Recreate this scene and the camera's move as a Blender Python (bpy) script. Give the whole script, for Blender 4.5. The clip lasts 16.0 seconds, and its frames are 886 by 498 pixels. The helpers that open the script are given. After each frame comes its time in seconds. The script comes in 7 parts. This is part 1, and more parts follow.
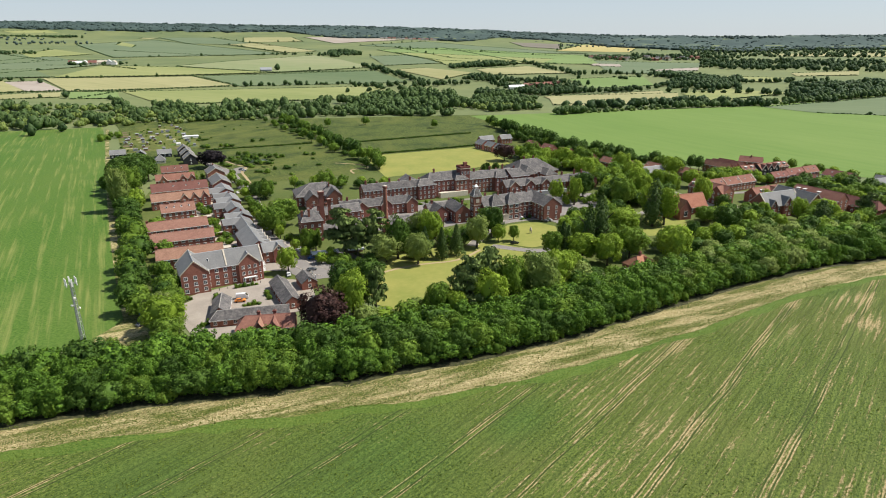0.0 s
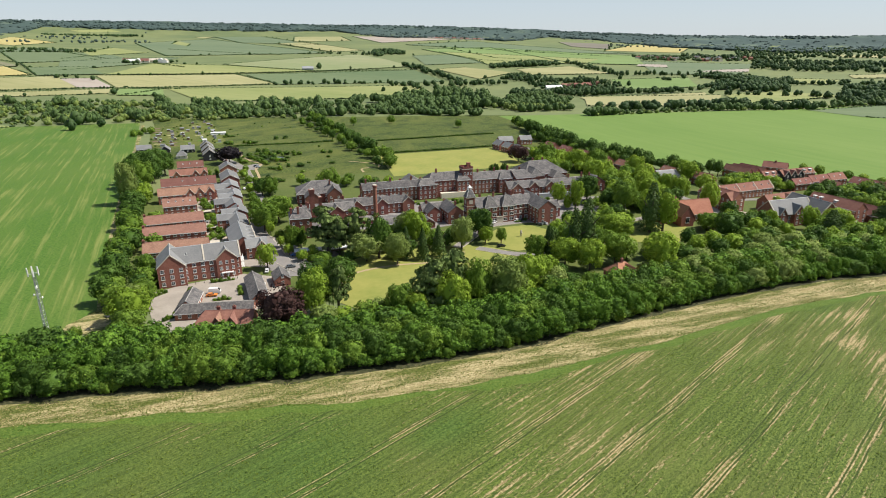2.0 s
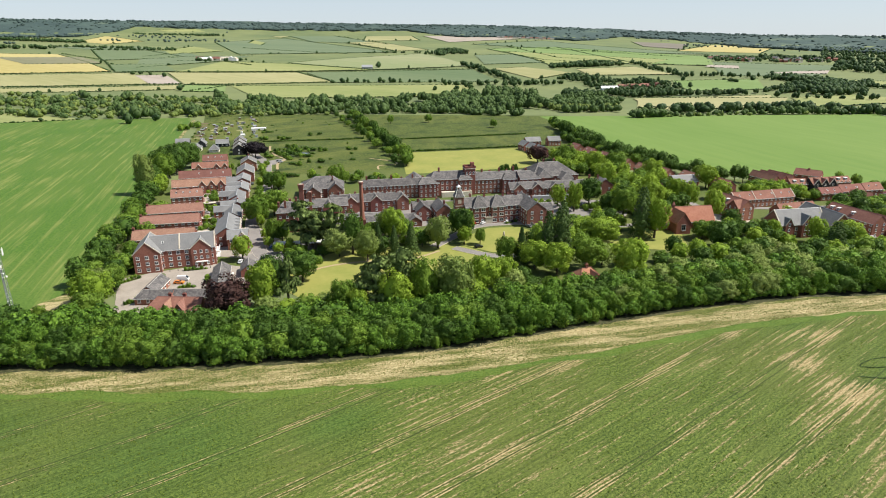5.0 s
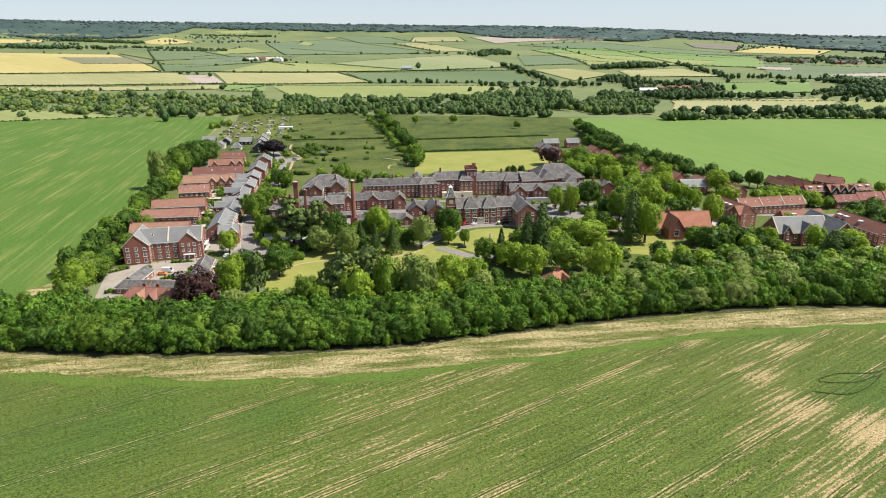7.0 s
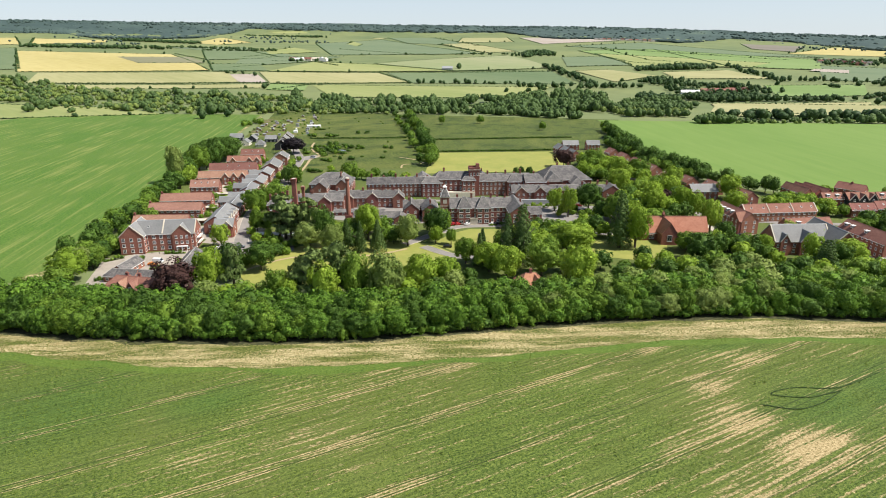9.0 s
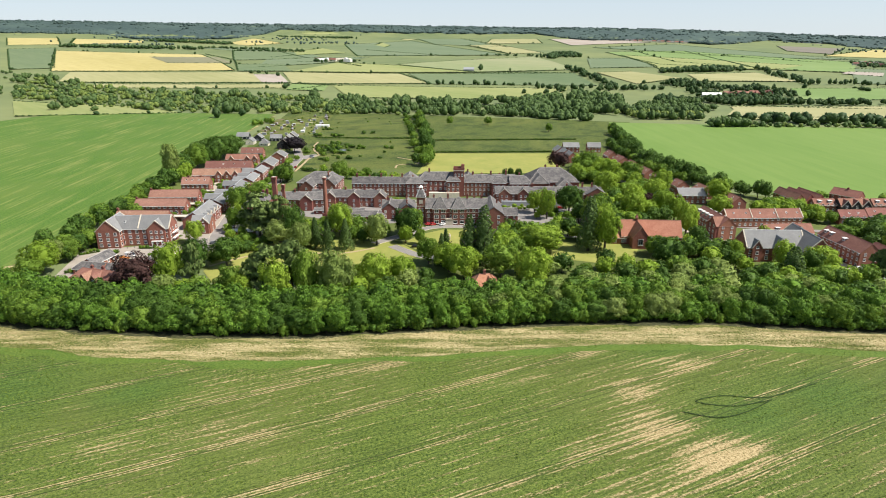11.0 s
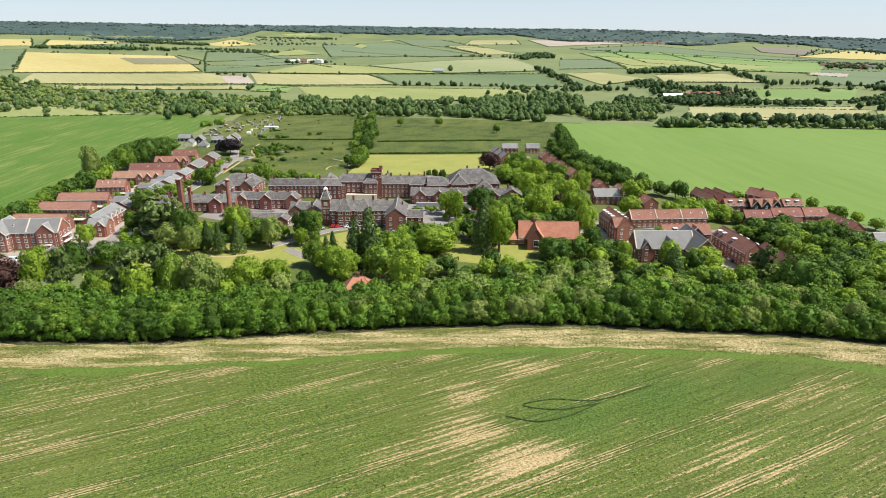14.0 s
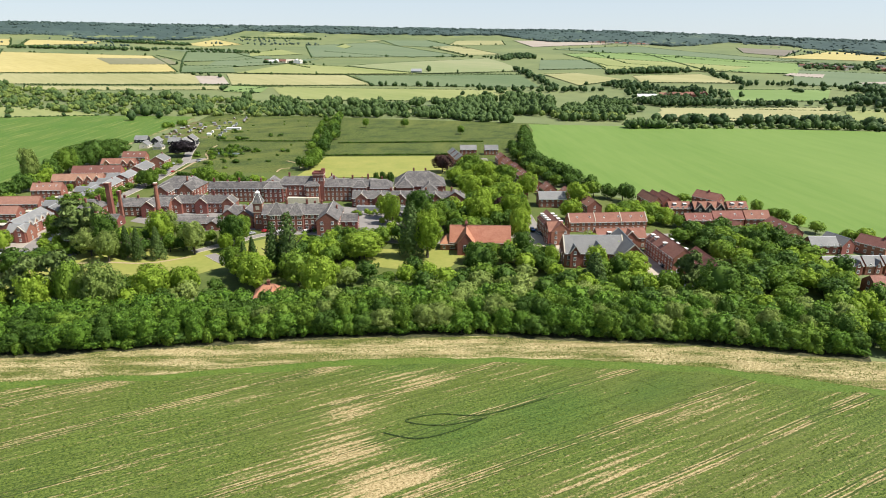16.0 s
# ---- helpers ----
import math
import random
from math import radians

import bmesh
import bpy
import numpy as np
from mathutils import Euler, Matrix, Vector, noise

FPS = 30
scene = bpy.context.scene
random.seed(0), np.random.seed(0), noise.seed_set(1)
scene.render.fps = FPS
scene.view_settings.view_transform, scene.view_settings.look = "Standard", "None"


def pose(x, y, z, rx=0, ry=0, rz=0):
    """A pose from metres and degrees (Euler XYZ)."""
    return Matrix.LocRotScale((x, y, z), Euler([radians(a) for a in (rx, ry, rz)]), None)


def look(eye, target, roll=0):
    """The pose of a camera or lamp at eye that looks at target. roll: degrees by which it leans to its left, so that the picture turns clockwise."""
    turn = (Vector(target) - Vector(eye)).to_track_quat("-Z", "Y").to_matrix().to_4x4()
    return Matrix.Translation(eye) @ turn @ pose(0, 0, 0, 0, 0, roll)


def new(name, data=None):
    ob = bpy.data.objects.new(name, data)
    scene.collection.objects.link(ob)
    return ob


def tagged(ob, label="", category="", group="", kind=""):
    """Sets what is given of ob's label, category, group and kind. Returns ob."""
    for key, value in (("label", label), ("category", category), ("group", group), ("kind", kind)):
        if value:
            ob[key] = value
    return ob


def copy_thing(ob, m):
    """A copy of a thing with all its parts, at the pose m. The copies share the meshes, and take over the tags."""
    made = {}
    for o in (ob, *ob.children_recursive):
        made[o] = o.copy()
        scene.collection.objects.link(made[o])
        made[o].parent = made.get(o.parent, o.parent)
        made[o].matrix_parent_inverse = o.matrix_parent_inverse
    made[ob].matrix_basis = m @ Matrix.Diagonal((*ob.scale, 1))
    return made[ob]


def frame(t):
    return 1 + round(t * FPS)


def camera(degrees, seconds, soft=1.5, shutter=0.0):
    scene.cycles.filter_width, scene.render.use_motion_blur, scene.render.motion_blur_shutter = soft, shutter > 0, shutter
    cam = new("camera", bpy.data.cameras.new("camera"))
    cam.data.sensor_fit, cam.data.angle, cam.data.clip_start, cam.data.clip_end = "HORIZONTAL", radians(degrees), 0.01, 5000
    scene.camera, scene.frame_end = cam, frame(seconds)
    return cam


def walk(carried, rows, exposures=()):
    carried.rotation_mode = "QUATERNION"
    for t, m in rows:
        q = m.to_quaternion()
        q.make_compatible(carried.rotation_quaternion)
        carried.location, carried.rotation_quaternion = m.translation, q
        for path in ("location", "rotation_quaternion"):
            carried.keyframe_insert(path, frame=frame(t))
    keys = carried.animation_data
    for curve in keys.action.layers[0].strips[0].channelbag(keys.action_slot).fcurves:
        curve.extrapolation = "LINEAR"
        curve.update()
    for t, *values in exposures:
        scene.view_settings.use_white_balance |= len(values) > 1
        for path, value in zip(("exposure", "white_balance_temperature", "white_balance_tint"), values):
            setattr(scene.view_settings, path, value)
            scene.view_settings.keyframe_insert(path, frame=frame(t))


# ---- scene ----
cam = camera(71.3, 16.0, soft=1.0)
METRES, EYE, TILT, LEAN, TURN = 250.0, 99.0, -18.75, 0.3, 0.0
ROWS = [
    (0.0, 0.0, 0.0, 0.0, 0.0, 0.0, -0.0),
    (0.5, 0.0306, 0.0037, 0.0014, 1.08, -0.02, -0.41),
    (1.0, 0.0635, 0.008, 0.0025, 2.23, -0.05, -0.83),
    (1.5, 0.0921, 0.0115, 0.0036, 3.24, -0.06, -1.2),
    (2.0, 0.1247, 0.0158, 0.0045, 4.39, -0.09, -1.6),
    (2.5, 0.1531, 0.0192, 0.0055, 5.39, -0.15, -1.96),
    (3.0, 0.1858, 0.0238, 0.0069, 6.54, -0.2, -2.38),
    (3.5, 0.2164, 0.0282, 0.0078, 7.62, -0.26, -2.77),
    (4.0, 0.2469, 0.0329, 0.009, 8.7, -0.32, -3.13),
    (6.5, 0.399, 0.0598, 0.0171, 14.12, -0.61, -4.88),
    (7.0, 0.4313, 0.0667, 0.0194, 15.26, -0.69, -5.26),
    (7.5, 0.4611, 0.0737, 0.0217, 16.3, -0.78, -5.64),
    (8.0, 0.491, 0.0812, 0.0242, 17.37, -0.87, -5.99),
    (10.5, 0.6395, 0.1286, 0.04, 22.46, -1.38, -7.72),
    (11.0, 0.6682, 0.1396, 0.0438, 22.67, -1.38, -7.8),
    (11.5, 0.6967, 0.1511, 0.0477, 22.62, -1.35, -7.79),
    (12.0, 0.7249, 0.1632, 0.0518, 22.47, -1.3, -7.76),
    (12.5, 0.7527, 0.176, 0.056, 22.28, -1.25, -7.71),
    (13.0, 0.7821, 0.1903, 0.0608, 22.07, -1.21, -7.63),
    (13.5, 0.8072, 0.2034, 0.0651, 21.88, -1.17, -7.57),
    (14.0, 0.8357, 0.2196, 0.0705, 21.67, -1.14, -7.5),
    (14.5, 0.8618, 0.2353, 0.076, 21.47, -1.11, -7.45),
    (15.0, 0.8871, 0.2522, 0.0818, 21.27, -1.08, -7.4),
    (15.5, 0.9116, 0.2698, 0.088, 21.08, -1.06, -7.35),
    (16.0, 0.9369, 0.29, 0.0952, 20.85, -1.01, -7.33),
]
walk(cam, [(t, pose(0, 0, EYE, TILT, LEAN, TURN) @ pose(METRES * x, METRES * y, METRES * z, 90 + pitch, roll, yaw)) for t, x, y, z, yaw, pitch, roll in ROWS],
     exposures=[(0.0, 0.36), (4.0, 0.48), (8.0, 0.58), (11.0, 0.62), (16.0, 0.63)])

# ---- world and sun ----
SUN_AZ, SUN_EL = radians(80.0), radians(54.0)      # clockwise from +y
SUN_DIR = Vector((math.cos(SUN_EL) * math.sin(SUN_AZ), math.cos(SUN_EL) * math.cos(SUN_AZ), math.sin(SUN_EL)))
world = bpy.data.worlds.new("sky")
scene.world = world
world.use_nodes = True
sky = world.node_tree.nodes.new("ShaderNodeTexSky")
sky.sky_type, sky.sun_disc = "NISHITA", False
sky.sun_elevation, sky.sun_rotation = SUN_EL, SUN_AZ
sky.air_density, sky.dust_density, sky.ozone_density = 0.8, 0.2, 1.5
world.node_tree.nodes["Background"].inputs["Strength"].default_value = 0.085
wt = world.node_tree
# thin high cloud and haze, thickening towards the horizon
up = wt.nodes.new("ShaderNodeSeparateXYZ")
wt.links.new(wt.nodes.new("ShaderNodeTexCoord").outputs["Generated"], up.inputs[0])
thick = wt.nodes.new("ShaderNodeMapRange")
for key, v in (("From Min", 0.0), ("From Max", 0.5), ("To Min", 0.8), ("To Max", 0.15)):
    thick.inputs[key].default_value = v
wt.links.new(up.outputs["Z"], thick.inputs["Value"])
veil = wt.nodes.new("ShaderNodeMix")
veil.data_type = "RGBA"
veil.inputs[7].default_value = (5.2, 5.85, 6.5, 1)
wt.links.new(thick.outputs["Result"], veil.inputs[0])
wt.links.new(sky.outputs["Color"], veil.inputs[6])
wt.links.new(veil.outputs[2], wt.nodes["Background"].inputs["Color"])
sun = new("sun", bpy.data.lights.new("sun", "SUN"))
sun.data.energy, sun.data.angle, sun.data.color = 4.9, radians(0.6), (1.0, 0.945, 0.85)
sun.matrix_world = look(SUN_DIR * 300, (0, 0, 0))

# ---- materials ----
def graph(name):
    m = bpy.data.materials.new(name)
    m.use_nodes = True
    t = m.node_tree
    return m, t, t.nodes["Principled BSDF"]


def link(t, a, b):
    t.links.new(a, b)


def noise_node(t, coord, scale, detail=4.0, rough=0.55, stretch=None, turn=0.0):
    mp = t.nodes.new("ShaderNodeMapping")
    mp.inputs["Rotation"].default_value = (0, 0, turn)
    link(t, coord, mp.inputs["Vector"])
    if stretch:
        sc = t.nodes.new("ShaderNodeMapping")
        sc.inputs["Scale"].default_value = stretch
        link(t, mp.outputs["Vector"], sc.inputs["Vector"])
        mp = sc
    n = t.nodes.new("ShaderNodeTexNoise")
    n.inputs["Scale"].default_value, n.inputs["Detail"].default_value, n.inputs["Roughness"].default_value = scale, detail, rough
    link(t, mp.outputs["Vector"], n.inputs["Vector"])
    return n.outputs["Fac"]


def ramp_node(t, fac, stops):
    r = t.nodes.new("ShaderNodeValToRGB")
    e = r.color_ramp.elements
    while len(e) < len(stops):
        e.new(0.5)
    for k, (p, c) in zip(e, stops):
        k.position, k.color = p, (*c, 1)
    link(t, fac, r.inputs["Fac"])
    return r.outputs["Color"]


def mix_node(t, fac, a, b, mode="MIX"):
    n = t.nodes.new("ShaderNodeMix")
    n.data_type, n.blend_type = "RGBA", mode
    for v, k in ((fac, 0), (a, 6), (b, 7)):
        if hasattr(v, "links"):
            link(t, v, n.inputs[k])
        else:
            n.inputs[k].default_value = v if k == 0 else (*v, 1)
    return n.outputs[2]


def math_node(t, op, a, b=0.0, c=0.0):
    n = t.nodes.new("ShaderNodeMath")
    n.operation = op
    for v, k in ((a, 0), (b, 1), (c, 2)):
        if hasattr(v, "links"):
            link(t, v, n.inputs[k])
        else:
            n.inputs[k].default_value = v
    return n.outputs[0]


def bump_node(t, bsdf, height, strength, dist):
    b = t.nodes.new("ShaderNodeBump")
    b.inputs["Strength"].default_value, b.inputs["Distance"].default_value = strength, dist
    link(t, height, b.inputs["Height"])
    link(t, b.outputs["Normal"], bsdf.inputs["Normal"])


def place(t):
    return t.nodes.new("ShaderNodeNewGeometry").outputs["Position"]


def surf(name, stops, fine=1.2, broad=0.08, rough=0.9, bump=0.3, dist=0.1, broad_cols=None, amount=0.5, metal=0.0, vary=0.0, stretch=None, turn=0.0, spec=0.3):
    """A surface with fine grain over broad patches, at real size; vary: how far whole objects differ in value."""
    m, t, b = graph(name)
    p = place(t)
    f = noise_node(t, p, fine, 5.0, 0.6, stretch, turn)
    col = ramp_node(t, f, stops)
    if broad_cols:
        g = noise_node(t, p, broad, 3.0, 0.55, stretch, turn)
        col = mix_node(t, amount, col, ramp_node(t, g, broad_cols), "MIX")
    if vary:
        o = t.nodes.new("ShaderNodeObjectInfo")
        hsv = t.nodes.new("ShaderNodeHueSaturation")
        link(t, col, hsv.inputs["Color"])
        link(t, math_node(t, "MULTIPLY_ADD", o.outputs["Random"], 2 * vary, 1 - vary), hsv.inputs["Value"])
        link(t, math_node(t, "MULTIPLY_ADD", o.outputs["Random"], 0.02, 0.49), hsv.inputs["Hue"])
        col = hsv.outputs["Color"]
    link(t, col, b.inputs["Base Color"])
    b.inputs["Roughness"].default_value, b.inputs["Metallic"].default_value = rough, metal
    b.inputs["Specular IOR Level"].default_value = spec
    if bump:
        bump_node(t, b, f, bump, dist)
    return m


def plain(name, col, rough=0.5, metal=0.0, spec=0.4):
    return surf(name, [(0.3, [c * 0.86 for c in col]), (0.7, [min(1, c * 1.1) for c in col])], fine=0.9, rough=rough, metal=metal, bump=0, spec=spec)


def leaf(name, dark, lightc, gloss=0.55, through_light=0.3, whole=0.5):
    """Foliage: whole trees differ, and so do single sprays."""
    m, t, b = graph(name)
    o = t.nodes.new("ShaderNodeObjectInfo")
    g = t.nodes.new("ShaderNodeNewGeometry")
    k = math_node(t, "ADD", math_node(t, "MULTIPLY", o.outputs["Random"], whole), math_node(t, "MULTIPLY", g.outputs["Random Per Island"], 1 - whole))
    col = ramp_node(t, k, [(0.12, dark), (0.88, lightc)])
    patch = noise_node(t, g.outputs["Position"], 0.09, 2.0)
    col = mix_node(t, math_node(t, "MULTIPLY", patch, 0.35), col, [0.5 * (a + c) for a, c in zip(dark, lightc)])
    link(t, col, b.inputs["Base Color"])
    b.inputs["Roughness"].default_value, b.inputs["Specular IOR Level"].default_value = gloss, 0.14
    tr = t.nodes.new("ShaderNodeBsdfTranslucent")
    link(t, mix_node(t, 0.5, col, lightc), tr.inputs["Color"])
    mx = t.nodes.new("ShaderNodeMixShader")
    mx.inputs["Fac"].default_value = through_light
    link(t, b.outputs["BSDF"], mx.inputs[1])
    link(t, tr.outputs["BSDF"], mx.inputs[2])
    link(t, mx.outputs["Shader"], t.nodes["Material Output"].inputs["Surface"])
    return m


LEAF = {
    "bright": leaf("leaf_bright", (0.14, 0.24, 0.022), (0.375, 0.505, 0.065), through_light=0.4),
    "mid": leaf("leaf_mid", (0.078, 0.155, 0.018), (0.235, 0.355, 0.05), through_light=0.36),
    "dark": leaf("leaf_dark", (0.038, 0.086, 0.014), (0.12, 0.212, 0.034), through_light=0.25),
    "belt": leaf("leaf_belt", (0.036, 0.09, 0.012), (0.175, 0.315, 0.038), through_light=0.22, whole=0.22),
    "belt_fresh": leaf("leaf_belt_fresh", (0.058, 0.122, 0.015), (0.225, 0.35, 0.046), through_light=0.26, whole=0.3),
    "pale": leaf("leaf_pale", (0.17, 0.245, 0.055), (0.34, 0.42, 0.12), through_light=0.4),
    "copper": leaf("leaf_copper", (0.036, 0.019, 0.018), (0.095, 0.05, 0.042), through_light=0.1),
    "beech": leaf("leaf_dark_beech", (0.012, 0.01, 0.013), (0.034, 0.026, 0.03), through_light=0.06),
    "conifer": leaf("leaf_conifer", (0.052, 0.098, 0.026), (0.135, 0.205, 0.056), through_light=0.12),
    "cedar": leaf("leaf_cedar", (0.085, 0.135, 0.036), (0.2, 0.265, 0.075), through_light=0.12),
    "far": leaf("leaf_far", (0.03, 0.064, 0.022), (0.1, 0.158, 0.045), through_light=0.2),
    "scrub": leaf("leaf_scrub", (0.11, 0.165, 0.038), (0.26, 0.315, 0.08), through_light=0.2),
    # skyline woods: the blue imitates distance haze, put into the leaf colour
    "hill": leaf("leaf_hazed_hill", (0.055, 0.088, 0.078), (0.08, 0.116, 0.098), through_light=0.1),
}
BARK = surf("bark", [(0.3, (0.05, 0.04, 0.03)), (0.7, (0.13, 0.11, 0.085))], fine=3.0, bump=0.6)

# building skins
BRICK = surf("brick_red", [(0.25, (0.168, 0.0676, 0.049)), (0.5, (0.258, 0.103, 0.0723)), (0.72, (0.348, 0.158, 0.114)), (0.85, (0.449, 0.257, 0.198))], fine=2.4, broad=0.25,
             broad_cols=[(0.3, (0.191, 0.0746, 0.0536)), (0.7, (0.326, 0.138, 0.0979))], amount=0.4, vary=0.16, bump=0.35, dist=0.02)
BRICK_OLD = surf("brick_weathered", [(0.25, (0.125, 0.05, 0.04)), (0.5, (0.205, 0.078, 0.06)), (0.72, (0.31, 0.135, 0.105)), (0.85, (0.45, 0.26, 0.21))], fine=2.0, broad=0.2,
                 broad_cols=[(0.3, (0.14, 0.055, 0.044)), (0.7, (0.275, 0.11, 0.083))], amount=0.42, vary=0.14, bump=0.35, dist=0.02)
SLATE = surf("slate", [(0.25, (0.13, 0.132, 0.133)), (0.55, (0.19, 0.19, 0.188)), (0.85, (0.28, 0.276, 0.265))], fine=1.6, broad=0.18,
             broad_cols=[(0.3, (0.14, 0.141, 0.142)), (0.7, (0.235, 0.232, 0.224))], amount=0.45, rough=0.7, vary=0.16, bump=0.3, dist=0.03, spec=0.3)
SLATE_OLD = surf("slate_lichened", [(0.28, (0.038, 0.037, 0.039)), (0.45, (0.088, 0.084, 0.084)), (0.6, (0.165, 0.152, 0.145)), (0.78, (0.33, 0.295, 0.265))], fine=1.1, broad=0.3,
                 broad_cols=[(0.35, (0.05, 0.049, 0.052)), (0.65, (0.19, 0.174, 0.162))], amount=0.4, rough=0.8, vary=0.2, bump=0.4, dist=0.04, spec=0.25)
RIDGE = surf("pale_ridge_tile", [(0.3, (0.2, 0.19, 0.18)), (0.7, (0.36, 0.34, 0.31))], fine=1.5, bump=0.2, dist=0.02)
TILE_ORANGE = surf("tile_orange", [(0.28, (0.15, 0.075, 0.055)), (0.48, (0.26, 0.135, 0.098)), (0.66, (0.35, 0.195, 0.145)), (0.8, (0.44, 0.29, 0.225))], fine=1.8, broad=0.35,
                   broad_cols=[(0.3, (0.19, 0.094, 0.07)), (0.7, (0.33, 0.18, 0.132))], amount=0.42, vary=0.1, bump=0.4, dist=0.04)
TILE_CHAPEL = surf("tile_bright_orange", [(0.28, (0.25, 0.1, 0.06)), (0.48, (0.38, 0.17, 0.1)), (0.66, (0.46, 0.235, 0.15)), (0.8, (0.52, 0.33, 0.235))], fine=1.8, broad=0.35,
                   broad_cols=[(0.3, (0.29, 0.12, 0.075)), (0.7, (0.43, 0.21, 0.135))], amount=0.42, vary=0.08, bump=0.4, dist=0.04)
TILE_RED = surf("tile_red", [(0.25, (0.155, 0.067, 0.051)), (0.55, (0.24, 0.108, 0.081)), (0.8, (0.34, 0.172, 0.132))], fine=1.4, broad=0.3,
                broad_cols=[(0.3, (0.17, 0.076, 0.058)), (0.7, (0.29, 0.138, 0.104))], amount=0.5, vary=0.12, bump=0.4, dist=0.04)
TILE_BROWN = surf("tile_brown", [(0.25, (0.13, 0.058, 0.044)), (0.55, (0.19, 0.09, 0.068)), (0.8, (0.25, 0.13, 0.1))], fine=1.4, broad=0.3,
                  broad_cols=[(0.3, (0.14, 0.065, 0.05)), (0.7, (0.23, 0.11, 0.085))], amount=0.5, vary=0.1, bump=0.4, dist=0.04)
STONE = surf("pale_stone", [(0.3, (0.42, 0.37, 0.29)), (0.7, (0.58, 0.52, 0.43))], fine=2.0, bump=0.2, dist=0.02)
WHITE = plain("white_paint", (0.75, 0.74, 0.71), 0.5)
LEAD = plain("lead_grey", (0.3, 0.31, 0.32), 0.5)
DARKWOOD = plain("black_boarding", (0.025, 0.026, 0.03), 0.7)
RENDERED = plain("cream_render", (0.62, 0.56, 0.45), 0.8)
TIMBER = surf("weathered_timber", [(0.3, (0.12, 0.085, 0.055)), (0.7, (0.24, 0.18, 0.12))], fine=2.5, bump=0.3, dist=0.02, vary=0.2)
STEEL = plain("galvanised_steel", (0.42, 0.43, 0.44), 0.45, 0.7)
RUBBER = plain("tyre_rubber", (0.02, 0.02, 0.02), 0.9)
m_, t_, b_ = graph("window_glass")
b_.inputs["Base Color"].default_value = (0.02, 0.025, 0.03, 1)
b_.inputs["Roughness"].default_value, b_.inputs["Specular IOR Level"].default_value = 0.06, 0.6
GLASS = m_


def paint(name, col):
    m, t, b = graph(name)
    b.inputs["Base Color"].default_value = (*col, 1)
    b.inputs["Roughness"].default_value, b.inputs["Coat Weight"].default_value = 0.35, 0.6
    return m


CAR_PAINT = {"white": paint("car_white", (0.75, 0.75, 0.74)), "silver": paint("car_silver", (0.42, 0.44, 0.46)), "black": paint("car_black", (0.015, 0.016, 0.018)),
             "red": paint("car_red", (0.42, 0.02, 0.02)), "blue": paint("car_blue", (0.03, 0.12, 0.38)), "orange": paint("car_orange", (0.7, 0.22, 0.02)),
             "grey": paint("car_grey", (0.11, 0.12, 0.13))}

# ground covers
GRASS = surf("rough_grass", [(0.25, (0.0501, 0.0771, 0.0149)), (0.55, (0.0911, 0.122, 0.0248)), (0.8, (0.151, 0.159, 0.0455))], fine=0.5, broad=0.03,
             broad_cols=[(0.3, (0.0547, 0.0907, 0.0166)), (0.7, (0.128, 0.141, 0.0373))], amount=0.5, bump=0.5, dist=0.3)


def rough_meadow(name, seed, dry=0.5):
    """Uneven pasture: tussocks, dark rushy hollows and dry yellowed swathes."""
    m, t, b = graph(name)
    p = place(t)
    tuft = noise_node(t, p, 0.55, 6.0, 0.72)
    col = ramp_node(t, tuft, [(0.36, (0.016, 0.032, 0.007)), (0.47, (0.058, 0.086, 0.017)), (0.57, (0.108, 0.13, 0.03)), (0.7, (0.2, 0.19, 0.062))])
    hollow = noise_node(t, p, 0.045, 5.0, 0.62, (1.0, 0.7, 1), seed)
    col = mix_node(t, ramp_node(t, hollow, [(0.36, (0.75, 0.75, 0.75)), (0.52, (0, 0, 0))]), col, (0.024, 0.046, 0.011))
    swathe = noise_node(t, p, 0.03, 5.0, 0.65, (0.35, 1.3, 1), seed + 0.9)
    col = mix_node(t, ramp_node(t, swathe, [(0.6 - 0.22 * dry, (0, 0, 0)), (0.82 - 0.22 * dry, (0.6, 0.6, 0.6))]), col, (0.145, 0.155, 0.038))
    link(t, col, b.inputs["Base Color"])
    b.inputs["Roughness"].default_value, b.inputs["Specular IOR Level"].default_value = 0.9, 0.2
    bump_node(t, b, math_node(t, "ADD", tuft, hollow), 0.6, 0.5)
    return m


MEADOW = rough_meadow("meadow", 0.4, 0.45)
PASTURE = rough_meadow("pasture", 1.3, 0.7)
LAWN = surf("mown_lawn", [(0.25, (0.161, 0.193, 0.0386)), (0.6, (0.23, 0.244, 0.0598)), (0.85, (0.322, 0.294, 0.101))], fine=0.35, broad=0.05,
            broad_cols=[(0.3, (0.2, 0.225, 0.045)), (0.7, (0.33, 0.3, 0.08))], amount=0.5, bump=0.15, dist=0.1)
# leaf litter, coloured darker to include the shade at the belt's foot
LITTER_AND_SHADE = surf("woodland_floor", [(0.35, (0.024, 0.03, 0.01)), (0.55, (0.058, 0.06, 0.024)), (0.72, (0.13, 0.108, 0.055))], fine=0.8, bump=0.5, dist=0.2)
ASPHALT = surf("asphalt", [(0.3, (0.17, 0.155, 0.145)), (0.7, (0.27, 0.25, 0.23))], fine=2.0, broad=0.1,
               broad_cols=[(0.3, (0.18, 0.165, 0.155)), (0.7, (0.3, 0.275, 0.255))], amount=0.5, bump=0.2, dist=0.02)
